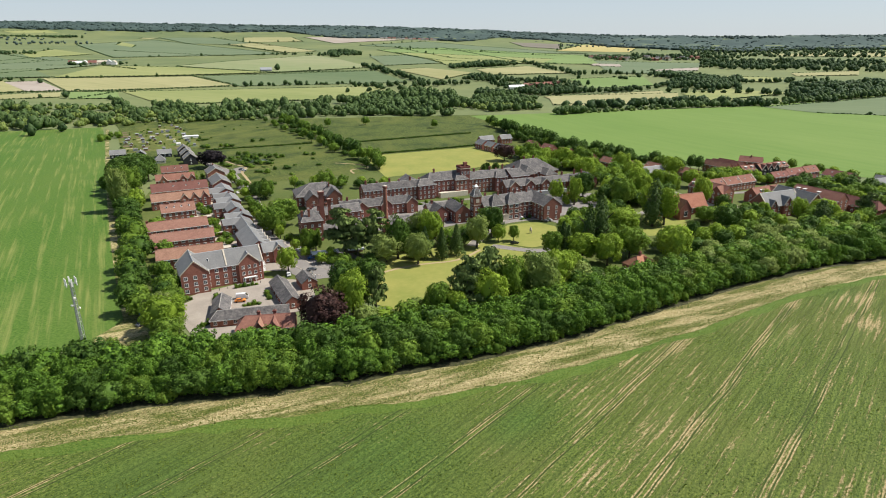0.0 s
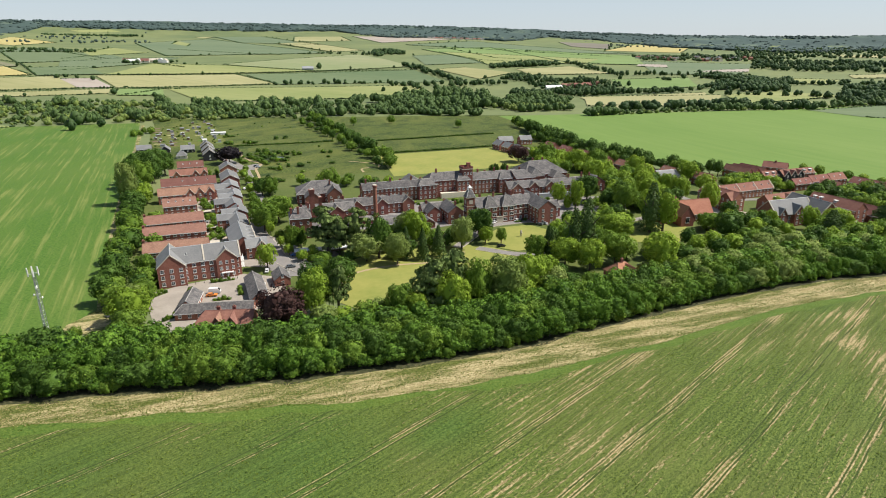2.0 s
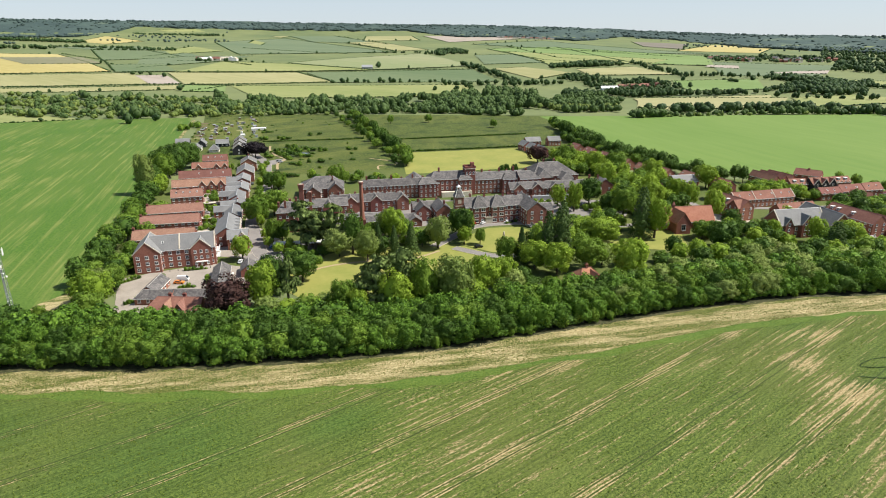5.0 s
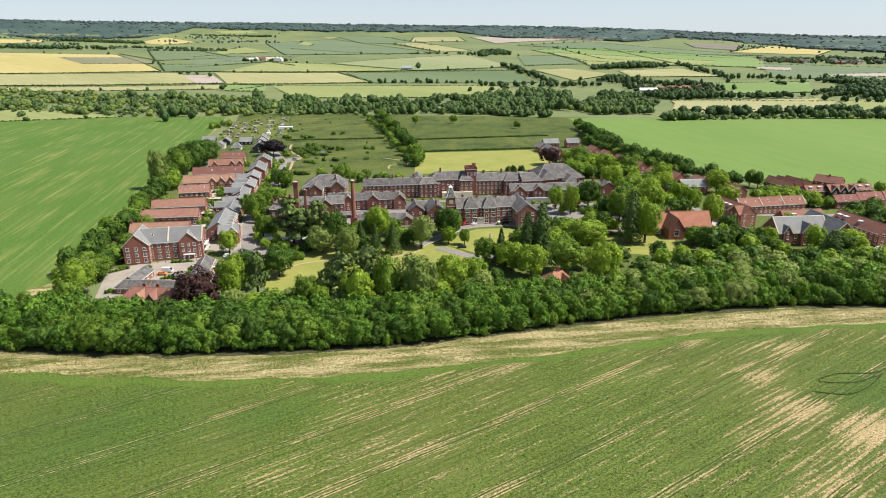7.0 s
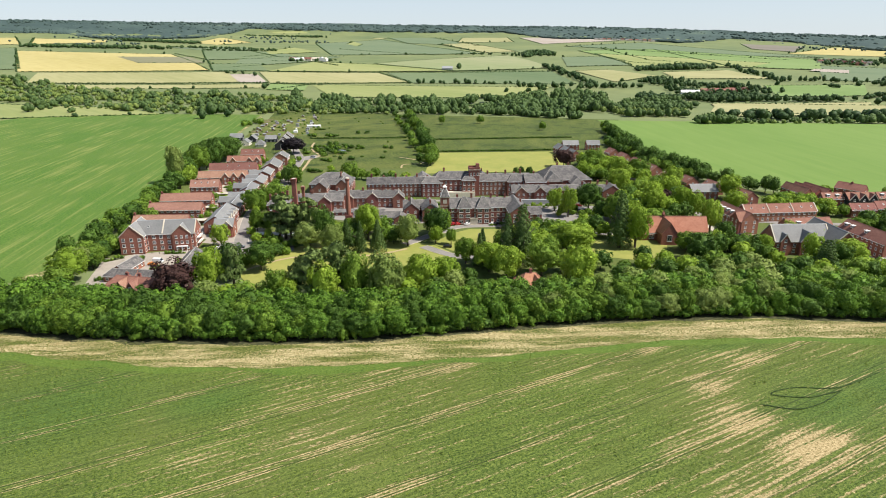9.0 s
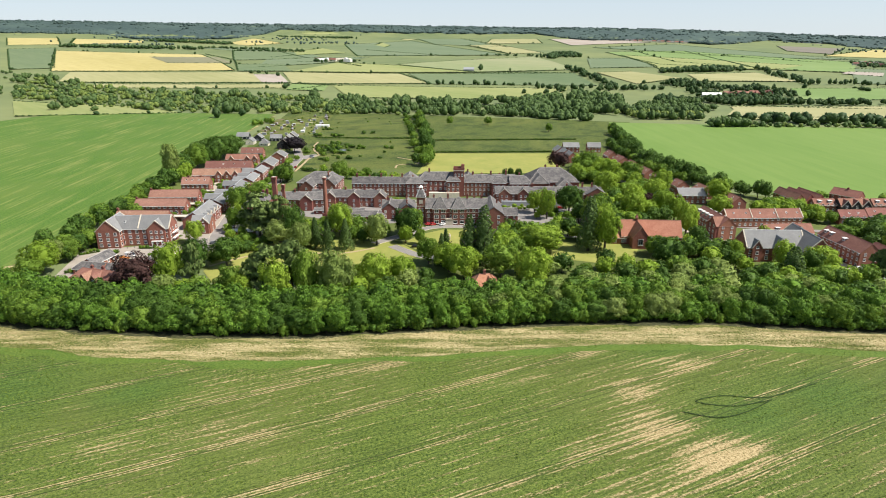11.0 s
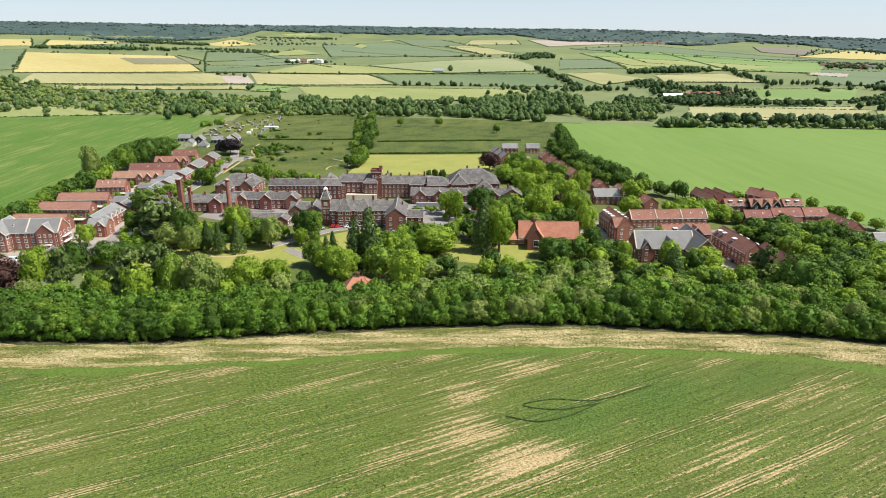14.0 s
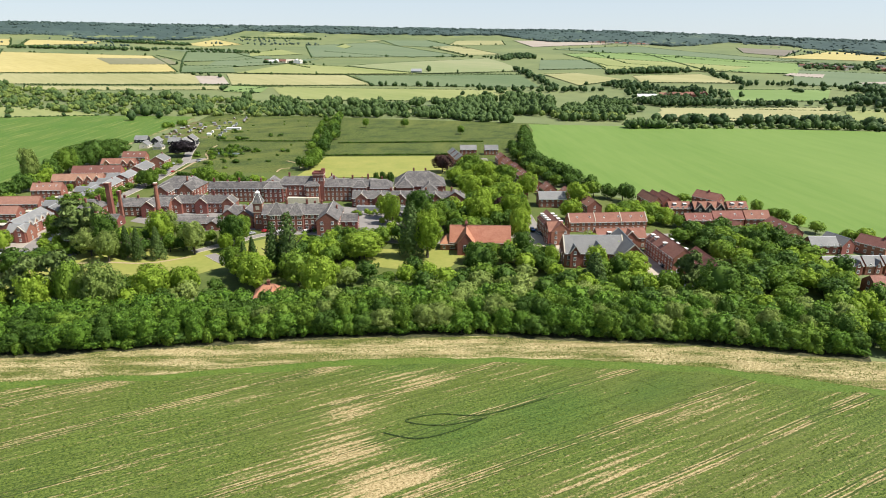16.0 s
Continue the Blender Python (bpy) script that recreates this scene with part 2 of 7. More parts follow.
PAVING = surf("pale_paving", [(0.3, (0.33, 0.28, 0.22)), (0.7, (0.47, 0.41, 0.33))], fine=1.5, broad=0.12,
              broad_cols=[(0.3, (0.31, 0.265, 0.21)), (0.7, (0.5, 0.44, 0.36))], amount=0.5, bump=0.2, dist=0.02)
YARD = surf("buff_block_paving", [(0.3, (0.25, 0.215, 0.18)), (0.7, (0.38, 0.335, 0.285))], fine=1.8, broad=0.12,
            broad_cols=[(0.3, (0.24, 0.208, 0.176)), (0.7, (0.4, 0.355, 0.3))], amount=0.5, bump=0.2, dist=0.02)
GRAVEL = surf("worn_path", [(0.3, (0.3, 0.225, 0.12)), (0.7, (0.43, 0.34, 0.2))], fine=1.5, bump=0.2, dist=0.05)


DRILL, TRACK_GAP, TRACK_AT = radians(49.4), 21.75, 19.6
# dry patches of the crop: middle, half length along the drills, half width, how bare
BARE = ((160, 190, 10, 6, 0.17), (166, 187, 9, 5, 0.1), (155, 203, 8, 4, 0.11), (179, 185, 12, 6, 0.17), (187, 187, 5, 5, 0.05), (226, 205, 17, 7, 0.13), (234, 203, 16, 5, 0.07), (157, 227, 7, 3, 0.13), (166, 228, 10, 4, 0.12),
        (163, 161, 14, 2.5, 0.06), (154, 150, 16, 2.5, 0.05), (172, 176, 8, 4, 0.04), (55, 141, 11, 4, 0.12), (36, 123, 12, 5, 0.11), (12, 132, 7, 3, 0.07), (66, 137, 8, 3, 0.1), (74, 134, 6, 3, 0.09), (87, 143, 6, 2, 0.08),
        (131, 177, 6, 2, 0.08), (110, 124, 16, 3, 0.05), (128, 147, 13, 2, 0.05), (100, 118, 14, 3, 0.04), (150, 207, 7, 2, 0.1), (136, 222, 7, 2, 0.1), (252, 252, 14, 3, 0.08), (140, 130, 18, 5, 0.02))
LUSH = ((186, 206, 17, 10), (206, 226, 20, 12), (232, 248, 20, 7), (-20, 125, 32, 22), (20, 145, 14, 8), (-70, 120, 20, 18), (165, 243, 22, 6))


def blob(t, along, across, x, y, rx, ry):
    """A soft round value, 1 in its middle, drawn out along the drills."""
    u0, w0 = x * math.cos(DRILL) + y * math.sin(DRILL), -x * math.sin(DRILL) + y * math.cos(DRILL)
    du = math_node(t, "DIVIDE", math_node(t, "SUBTRACT", along, u0), rx)
    dw = math_node(t, "DIVIDE", math_node(t, "SUBTRACT", across, w0), ry)
    d2 = math_node(t, "ADD", math_node(t, "MULTIPLY", du, du), math_node(t, "MULTIPLY", dw, dw))
    return math_node(t, "EXPONENT", math_node(t, "MULTIPLY", d2, -1.0))


def crop_material():
    """A young crop sown in drills, with paired wheel tracks and thin, dried patches drawn out along the drills."""
    m, t, b = graph("sown_crop")
    p = place(t)
    turn = -DRILL
    mp = t.nodes.new("ShaderNodeMapping")
    mp.inputs["Rotation"].default_value = (0, 0, turn)
    link(t, p, mp.inputs["Vector"])
    sx = t.nodes.new("ShaderNodeSeparateXYZ")
    link(t, mp.outputs["Vector"], sx.inputs[0])
    along, across = sx.outputs["X"], sx.outputs["Y"]
    lush = blob(t, along, across, *LUSH[0])
    for k in LUSH[1:]:
        lush = math_node(t, "MAXIMUM", lush, blob(t, along, across, *k))
    leafy = noise_node(t, p, 1.5, 7.0, 0.78, (0.8, 1.2, 1), turn)
    green = ramp_node(t, leafy, [(0.39, (0.019, 0.042, 0.006)), (0.48, (0.074, 0.115, 0.018)), (0.58, (0.165, 0.205, 0.043))])
    broad = noise_node(t, p, 0.022, 4.0, 0.6)
    green = mix_node(t, ramp_node(t, broad, [(0.42, (0, 0, 0)), (0.62, (0.5, 0.5, 0.5))]), green, (0.122, 0.14, 0.034))
    green = mix_node(t, math_node(t, "MULTIPLY", lush, 0.6), green, ramp_node(t, leafy, [(0.4, (0.024, 0.064, 0.01)), (0.56, (0.072, 0.142, 0.025))]))
    # drills
    rows = noise_node(t, p, 1.0, 3.0, 0.6, (0.03, 1.15, 1), turn)
    green = mix_node(t, ramp_node(t, rows, [(0.4, (0.42, 0.42, 0.42)), (0.55, (0, 0, 0))]), green, (0.03, 0.05, 0.009))
    # dried streaks along the drills
    streak = noise_node(t, p, 0.62, 5.0, 0.62, (0.06, 1.5, 1), turn)
    grain = noise_node(t, p, 1.5, 5.0, 0.75, (0.45, 1.1, 1), turn + 0.1)
    big = noise_node(t, p, 0.018, 3.0, 0.55, (0.7, 1.2, 1), turn)
    bare = math_node(t, "ADD", math_node(t, "MULTIPLY", streak, 0.58), math_node(t, "MULTIPLY", grain, 0.42))
    bare = math_node(t, "ADD", bare, math_node(t, "MULTIPLY", math_node(t, "SUBTRACT", big, 0.5), 0.2))
    for x, y, rx, ry, k in BARE:
        bare = math_node(t, "ADD", bare, math_node(t, "MULTIPLY", blob(t, along, across, x, y, rx, ry), k * 0.62))
    bare = math_node(t, "SUBTRACT", bare, math_node(t, "MULTIPLY", lush, 0.1))
    # paired wheel tracks
    wob = noise_node(t, p, 0.03, 2.0)
    cell = math_node(t, "SUBTRACT", math_node(t, "FRACT", math_node(t, "DIVIDE", math_node(t, "ADD", math_node(t, "MULTIPLY_ADD", wob, 1.6, across), TRACK_GAP * 10.5 - TRACK_AT - 0.8), TRACK_GAP)), 0.5)
    off = math_node(t, "ABSOLUTE", math_node(t, "SUBTRACT", math_node(t, "ABSOLUTE", math_node(t, "MULTIPLY", cell, TRACK_GAP)), 0.95))
    track = math_node(t, "SUBTRACT", 1.0, math_node(t, "MINIMUM", math_node(t, "DIVIDE", off, 0.3), 1.0))
    side = math_node(t, "SUBTRACT", 1.0, math_node(t, "MINIMUM", math_node(t, "DIVIDE", math_node(t, "ABSOLUTE", math_node(t, "SUBTRACT", off, 0.38)), 0.3), 1.0))
    worn = noise_node(t, p, 0.09, 4.0, 0.65, (0.5, 1.4, 1), turn)
    bare = math_node(t, "ADD", bare, math_node(t, "MULTIPLY", side, math_node(t, "MULTIPLY_ADD", worn, 0.95, -0.37)))
    mask = ramp_node(t, bare, [(0.545, (0, 0, 0)), (0.605, (1, 1, 1))])
    soil = ramp_node(t, leafy, [(0.37, (0.1, 0.078, 0.025)), (0.46, (0.29, 0.22, 0.1)), (0.58, (0.5, 0.395, 0.215))])
    col = mix_node(t, mask, green, soil)
    rut = math_node(t, "MULTIPLY", track, math_node(t, "SUBTRACT", 1.0, math_node(t, "MULTIPLY", mask, 0.7)))
    col = mix_node(t, math_node(t, "MULTIPLY", rut, 0.85), col, (0.026, 0.04, 0.009))
    link(t, col, b.inputs["Base Color"])
    b.inputs["Roughness"].default_value, b.inputs["Specular IOR Level"].default_value = 0.85, 0.2
    bump_node(t, b, math_node(t, "SUBTRACT", leafy, math_node(t, "MULTIPLY", mask, 0.4)), 0.6, 0.4)
    return m


def field_material(name, lo, mid, hi, turn=20.0):
    return surf(name, [(0.28, lo), (0.5, mid), (0.75, hi)], fine=0.11, broad=0.006, stretch=(0.12, 1.0, 1.0), turn=radians(turn),
                broad_cols=[(0.35, lo), (0.65, hi)], amount=0.45, bump=0.2, dist=0.4)


CROP = crop_material()
def verge_material():
    """Flattened dry grass in swathes along the verge, with green growth between and worn earth here and there."""
    m, t, b = graph("dry_verge")
    p = place(t)
    turn = radians(-24)
    fine = noise_node(t, p, 1.6, 6.0, 0.75, (0.6, 1.3, 1), turn)
    straw = ramp_node(t, fine, [(0.38, (0.16, 0.13, 0.05)), (0.48, (0.35, 0.288, 0.14)), (0.6, (0.57, 0.48, 0.27))])
    weed = ramp_node(t, fine, [(0.4, (0.04, 0.06, 0.01)), (0.5, (0.105, 0.128, 0.028)), (0.6, (0.21, 0.2, 0.062))])
    swathe = noise_node(t, p, 0.16, 5.0, 0.65, (0.22, 1.5, 1), turn)
    clump = noise_node(t, p, 0.05, 4.0, 0.6, (0.5, 1.2, 1), turn)
    k = math_node(t, "ADD", math_node(t, "MULTIPLY", swathe, 0.62), math_node(t, "MULTIPLY", clump, 0.38))
    col = mix_node(t, ramp_node(t, k, [(0.465, (0, 0, 0)), (0.56, (1, 1, 1))]), weed, straw)
    link(t, col, b.inputs["Base Color"])
    b.inputs["Roughness"].default_value, b.inputs["Specular IOR Level"].default_value = 0.9, 0.2
    bump_node(t, b, math_node(t, "ADD", fine, swathe), 0.7, 0.3)
    return m


VERGE = verge_material()
CROP_RUT = surf("pressed_crop", [(0.36, (0.009, 0.021, 0.0036)), (0.6, (0.036, 0.066, 0.0108))], fine=1.4, bump=0.6, dist=0.3)
HEADLAND = surf("green_headland", [(0.36, (0.03, 0.066, 0.008)), (0.47, (0.07, 0.125, 0.015)), (0.58, (0.118, 0.178, 0.028)), (0.7, (0.2, 0.2, 0.055))], fine=1.4, broad=0.06,
                broad_cols=[(0.35, (0.062, 0.115, 0.013)), (0.65, (0.105, 0.15, 0.022))], amount=0.4, bump=0.5, dist=0.5)
# far slope: base colours shifted to blue-green to imitate haze
HAZED_HILL = surf("hazed_wooded_hillside", [(0.3, (0.0309, 0.0547, 0.0514)), (0.55, (0.0475, 0.0767, 0.0685)), (0.8, (0.0713, 0.107, 0.0881))], fine=0.03, broad=0.004,
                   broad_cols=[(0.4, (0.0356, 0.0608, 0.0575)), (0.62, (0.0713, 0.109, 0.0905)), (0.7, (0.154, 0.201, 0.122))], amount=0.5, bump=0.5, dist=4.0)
DISTANT = surf("distant_pasture", [(0.3, (0.1, 0.14, 0.05)), (0.55, (0.145, 0.185, 0.066)), (0.8, (0.205, 0.23, 0.085))], fine=0.02, broad=0.003,
               broad_cols=[(0.35, (0.1, 0.135, 0.062)), (0.65, (0.2, 0.215, 0.09))], amount=0.55, bump=0.3, dist=1.0)
def drilled_material():
    """An even cereal with pale drill lines and wheel marks running along the field, thin here and there."""
    m, t, b = graph("drilled_cereal")
    p = place(t)
    turn = -radians(118.0)
    fine = noise_node(t, p, 0.9, 5.0, 0.65)
    col = ramp_node(t, fine, [(0.35, (0.04, 0.094, 0.011)), (0.5, (0.068, 0.14, 0.019)), (0.68, (0.112, 0.185, 0.032))])
    broad = noise_node(t, p, 0.012, 4.0, 0.6, (0.5, 1.2, 1), turn)
    col = mix_node(t, ramp_node(t, broad, [(0.42, (0, 0, 0)), (0.68, (0.75, 0.75, 0.75))]), col, (0.105, 0.16, 0.03))
    lines = noise_node(t, p, 0.32, 5.0, 0.62, (0.03, 1.0, 1), turn)
    gaps = noise_node(t, p, 0.05, 4.0, 0.6, (0.4, 1, 1), turn)
    k = math_node(t, "ADD", math_node(t, "MULTIPLY", lines, 0.7), math_node(t, "MULTIPLY", gaps, 0.3))
    col = mix_node(t, ramp_node(t, k, [(0.51, (0, 0, 0)), (0.63, (0.62, 0.62, 0.62))]), col, (0.24, 0.255, 0.075))
    link(t, col, b.inputs["Base Color"])
    b.inputs["Roughness"].default_value, b.inputs["Specular IOR Level"].default_value = 0.85, 0.2
    bump_node(t, b, fine, 0.4, 0.3)
    return m


# grey and green kinds carry added blue that imitates haze over far fields
FIELD = {
    "wheat": field_material("ripening_barley", (0.33, 0.28, 0.095), (0.41, 0.35, 0.135), (0.48, 0.405, 0.18)),
    "hay": field_material("hay_stubble", (0.225, 0.228, 0.095), (0.295, 0.285, 0.13), (0.36, 0.335, 0.175)),
    "fallow": field_material("bare_fallow", (0.281, 0.235, 0.191), (0.347, 0.3, 0.246), (0.398, 0.344, 0.301)),
    "pale": field_material("pale_pasture", (0.165, 0.205, 0.062), (0.22, 0.25, 0.085), (0.285, 0.29, 0.12)),
    "lime": field_material("lime_pasture", (0.166, 0.212, 0.0864), (0.23, 0.258, 0.123), (0.295, 0.282, 0.167)),
    "green": field_material("green_cereal", (0.0863, 0.131, 0.0585), (0.117, 0.16, 0.0738), (0.152, 0.189, 0.0938)),
    "grey": field_material("hazed_cereal", (0.0938, 0.14, 0.0734), (0.12, 0.165, 0.0866), (0.158, 0.192, 0.103)),
    "bright": field_material("bright_grass", (0.124, 0.195, 0.053), (0.158, 0.234, 0.0707), (0.202, 0.268, 0.101)),
    "plum": field_material("purplish_fallow", (0.141, 0.128, 0.101), (0.176, 0.157, 0.123), (0.211, 0.185, 0.145)),
    "barley": field_material("unripe_strip", (0.145, 0.148, 0.0804), (0.187, 0.183, 0.102), (0.231, 0.217, 0.134)),
    "smooth": field_material("even_cereal", (0.105, 0.184, 0.0318), (0.129, 0.211, 0.0412), (0.162, 0.234, 0.0542), turn=65),
}
FIELD["spring"] = drilled_material()

# ---- ground ----
RING = (0, 1000, 1150, 1350, 1550, 1850, 2250, 3000, 3800, 4300, 4750)
RISE_WEST = (0, 0, 3, 11, 29, 46, 58, 86, 120, 209, 214)
RISE_EAST = (0, 0, 2, 7, 13, 24, 33, 42, 52, 124, 130)


def land(x, y):
    """Height of the land: level round the site, rising to wooded hills."""
    dx, dy = x - 100, y - 30
    r, az = math.hypot(dx, dy), math.degrees(math.atan2(dx, dy))
    s = min(max((az + 14) / 36, 0), 1)
    s = s * s * (3 - 2 * s)
    dip = np.interp(az, (-55, -30, -14, 20), (4, 10, 26, 20)) * min(max((r - 3850) / 400, 0), 1)
    return float(np.interp(r, RING, RISE_WEST) * (1 - s) + np.interp(r, RING, RISE_EAST) * s - dip)


def mesh_ob(name, verts, faces, mat, parent=None, smooth=False):
    me = bpy.data.meshes.new(name)
    me.from_pydata(verts, [], faces)
    me.materials.append(mat)
    if smooth:
        me.shade_smooth()
    ob = new(name, me)
    ob.parent = parent
    return ob


def ground_sheet():
    rs = [0] + [8 * 1.085 ** k for k in range(79)]
    rs = [r for r in rs if r < 4740] + [4745]
    n = 288
    vs, fs = [(100, 30, -0.15)], []
    for r in rs[1:]:
        for k in range(n):
            a = 2 * math.pi * k / n
            x, y = 100 + r * math.sin(a), 30 + r * math.cos(a)
            vs.append((x, y, land(x, y) - 0.15 - (0.6 if r > 900 else 0)))
    for k in range(n):
        fs.append((0, 1 + k, 1 + (k + 1) % n))
    for j in range(len(rs) - 2):
        for k in range(n):
            a, b = 1 + j * n + k, 1 + j * n + (k + 1) % n
            fs.append((a, a + n, b + n, b))
    tagged(mesh_ob("ground", vs, fs, DISTANT, smooth=True), "rough green grassland rolling up to distant hills", "ground", kind="structure")


ground_sheet()


def curve_of(*pts):
    xs, ys = [p[0] for p in pts], [p[1] for p in pts]
    return lambda x: float(np.interp(x, xs, ys))


# the field's edge: foot of the tree belt, and the crop's border some 17 m before it
belt_front = curve_of((-700, 20), (-200, 128), (-122, 145), (-76, 157), (-50, 162), (-22, 170), (12, 182), (42, 195), (94, 226), (134, 248), (175, 266), (210, 276), (245, 287), (290, 295), (360, 300), (700, 330))
crop_edge = curve_of((-700, 6), (-200, 114), (-113, 133), (-80, 141), (-53, 147), (-8, 156), (20, 166), (54, 181), (90, 201), (141, 232), (186, 252), (246, 270), (296, 275), (360, 278), (700, 300))


def strip(name, lo, hi, z, mat, label, cat, x0, x1, step, rows=1):
    vs, fs = [], []
    n = int((x1 - x0) / step)
    for i in range(n + 1):
        x = x0 + (x1 - x0) * i / n
        for j in range(rows + 1):
            k = j / rows
            vs.append((x, lo(x) * (1 - k) + hi(x) * k, z))
    for i in range(n):
        for j in range(rows):
            a = i * (rows + 1) + j
            fs.append((a, a + rows + 1, a + rows + 2, a + 1))
    return tagged(mesh_ob(name, vs, fs, mat), label, cat, kind="structure")


def wavy(f, off, amp, scale, seed):
    return lambda x: f(x) + off + amp * noise.noise((x * scale, seed, 0)) + 0.4 * amp * noise.noise((x * scale * 4, seed + 5, 0))


strip("field_crop", lambda x: -260.0, wavy(crop_edge, -4.5, 4.5, 0.035, 1), 0.0, CROP, "green crop field with straw-coloured wheel tracks and dry patches", "field", -700, 700, 5, 24)
strip("headland", wavy(crop_edge, -5.1, 4.5, 0.035, 1), wavy(crop_edge, 1.5, 2.2, 0.06, 3), 0.03, HEADLAND, "bright green strip along the crop's border", "field", -700, 700, 3)
strip("verge", wavy(crop_edge, -0.8, 2.2, 0.06, 3), wavy(belt_front, -1.5, 1.0, 0.08, 4), 0.06, VERGE, "dry straw-coloured verge beside the tree belt", "verge", -700, 700, 3)
# reaches out past the trees as a painted strip of their shade
strip("woodland_floor", wavy(belt_front, -3.6, 2.2, 0.09, 6), lambda x: belt_front(x) + 26, 0.09, LITTER_AND_SHADE, "dark leaf litter under the tree belt, with painted shade along its foot", "ground", -330, 296, 4)


def patch(name, mat, label, cat, *corners, z=0.04, n=10):
    """A four-cornered piece of land laid over the ground."""
    a, b, c, d = [Vector((p[0], p[1], 0)) for p in corners]
    vs, fs = [], []
    for i in range(n + 1):
        for j in range(n + 1):
            u, v = i / n, j / n
            p = (a * (1 - u) + b * u) * (1 - v) + (d * (1 - u) + c * u) * v
            vs.append((p.x, p.y, land(p.x, p.y) + z))
    for i in range(n):
        for j in range(n):
            k = i * (n + 1) + j
            fs.append((k, k + n + 1, k + n + 2, k + 1))
    return tagged(mesh_ob(name, vs, fs, mat), label, cat, kind="structure")


def plot(name, mat, label, cat, *corners, z=0.05):
    return tagged(mesh_ob(name, [(x, y, z) for x, y in corners], [tuple(range(len(corners)))], mat), label, cat, kind="structure")


def road(name, mat, label, width, *pts, z=0.12, kerb=False):
    """A road along a line of points, with a raised edge where it has kerbs."""
    ps = [Vector((x, y, 0)) for x, y in pts]
    fine = []
    for i in range(len(ps) - 1):
        p0, p1, p2, p3 = ps[max(i - 1, 0)], ps[i], ps[i + 1], ps[min(i + 2, len(ps) - 1)]
        for k in range(6):
            u = k / 6
            fine.append(0.5 * (2 * p1 + (p2 - p0) * u + (2 * p0 - 5 * p1 + 4 * p2 - p3) * u * u + (3 * p1 - p0 - 3 * p2 + p3) * u ** 3))
    fine.append(ps[-1])
    vs, fs = [], []
    for i, p in enumerate(fine):
        d = (fine[min(i + 1, len(fine) - 1)] - fine[max(i - 1, 0)]).normalized()
        s = Vector((-d.y, d.x, 0)) * width / 2
        vs += [tuple(p + s + Vector((0, 0, z))), tuple(p - s + Vector((0, 0, z)))]
    for i in range(len(fine) - 1):
        fs.append((2 * i, 2 * i + 1, 2 * i + 3, 2 * i + 2))
    ob = tagged(mesh_ob(name, vs, fs, mat), label, "road", kind="structure")
    if kerb:
        for side in (0, 1):
            kv, kf = [], []
            for i, p in enumerate(fine):
                v = Vector(vs[2 * i + side])
                o = (v - Vector((p.x, p.y, v.z))).normalized() * 0.18
                for q in (v, v + o):
                    kv += [(q.x, q.y, -0.05), (q.x, q.y, z + 0.1)]
            for i in range(len(fine) - 1):
                k = 4 * i
                kf += [(k + 1, k + 5, k + 7, k + 3), (k, k + 4, k + 5, k + 1), (k + 2, k + 3, k + 7, k + 6)]
            mesh_ob("kerb", kv, kf, STONE, ob)
    return ob


# farmland beyond the railway trees
FAR_NAMES = {"wheat": ("yellow ripening barley field", 0.5), "hay": ("straw-coloured mown field", 0.5), "fallow": ("pinkish bare fallow field", 0.6), "pale": ("pale dry pasture", 0.4),
             "lime": ("lime-green and tan pasture", 0.45), "green": ("dark green cereal field", 0.4), "grey": ("cereal field turned blue-green by haze put into its colour", 0.3), "bright": ("bright green grass field", 0.35),
             "plum": ("purplish bare field", 0.4), "barley": ("olive strip within the barley", 0.9)}


FAR_EDGES = []


def far_field(kind, *corners):
    label, z = FAR_NAMES[kind]
    patch("field", FIELD[kind], label, "field", *corners, z=z, n=14)
    FAR_EDGES.extend(zip(corners, corners[1:] + corners[:1]))


far_field("wheat", (-1937, 1523), (-1423, 1665), (-925, 1256), (-1230, 1003))
far_field("barley", (-1446, 1471), (-1266, 1567), (-1062, 1400), (-1194, 1301))
far_field("hay", (-1184, 1018), (-866, 1247), (-748, 1135), (-1066, 902))
far_field("fallow", (-839, 1219), (-788, 1252), (-693, 1160), (-747, 1136))
far_field("hay", (-993, 927), (-689, 1145), (-656, 1084), (-966, 893))
far_field("bright", (-679, 1151), (-602, 1174), (-553, 1083), (-629, 1064))
far_field("hay", (-806, 1286), (-550, 1394), (-425, 1290), (-683, 1157))
far_field("pale", (-596, 1177), (-120, 1313), (-113, 1119), (-449, 1012))
far_field("green", (-530, 1404), (-165, 1551), (-77, 1381), (-413, 1287))
far_field("pale", (-831, 1567), (-645, 1570), (-400, 1490), (-797, 1306))
far_field("lime", (-661, 1599), (-411, 2050), (-176, 1630), (-396, 1492))
far_field("grey", (-1079, 1691), (-875, 1809), (-834, 1586), (-952, 1536))
far_field("pale", (-1296, 1977), (-1348, 2248), (-1092, 2017), (-1155, 1806))
far_field("grey", (-1473, 2611), (-1366, 3096), (-513, 2127), (-960, 1879))
far_field("grey", (-1539, 3474), (-1312, 3575), (-698, 2679), (-1104, 2813))
far_field("hay", (-928, 2765), (-835, 2925), (-445, 2306), (-537, 2199))
far_field("hay", (-1062, 3471), (-869, 3704), (-667, 3100), (-905, 2959))
far_field("fallow", (-827, 3734), (-575, 3858), (-210, 3460), (-489, 2929))
far_field("grey", (-356, 2767), (-92, 3355), (558, 2493), (240, 2436))
far_field("bright", (-249, 2442), (4, 2724), (242, 1830), (-8, 1874))
far_field("bright", (6, 2700), (518, 2322), (446, 1845), (245, 1848))
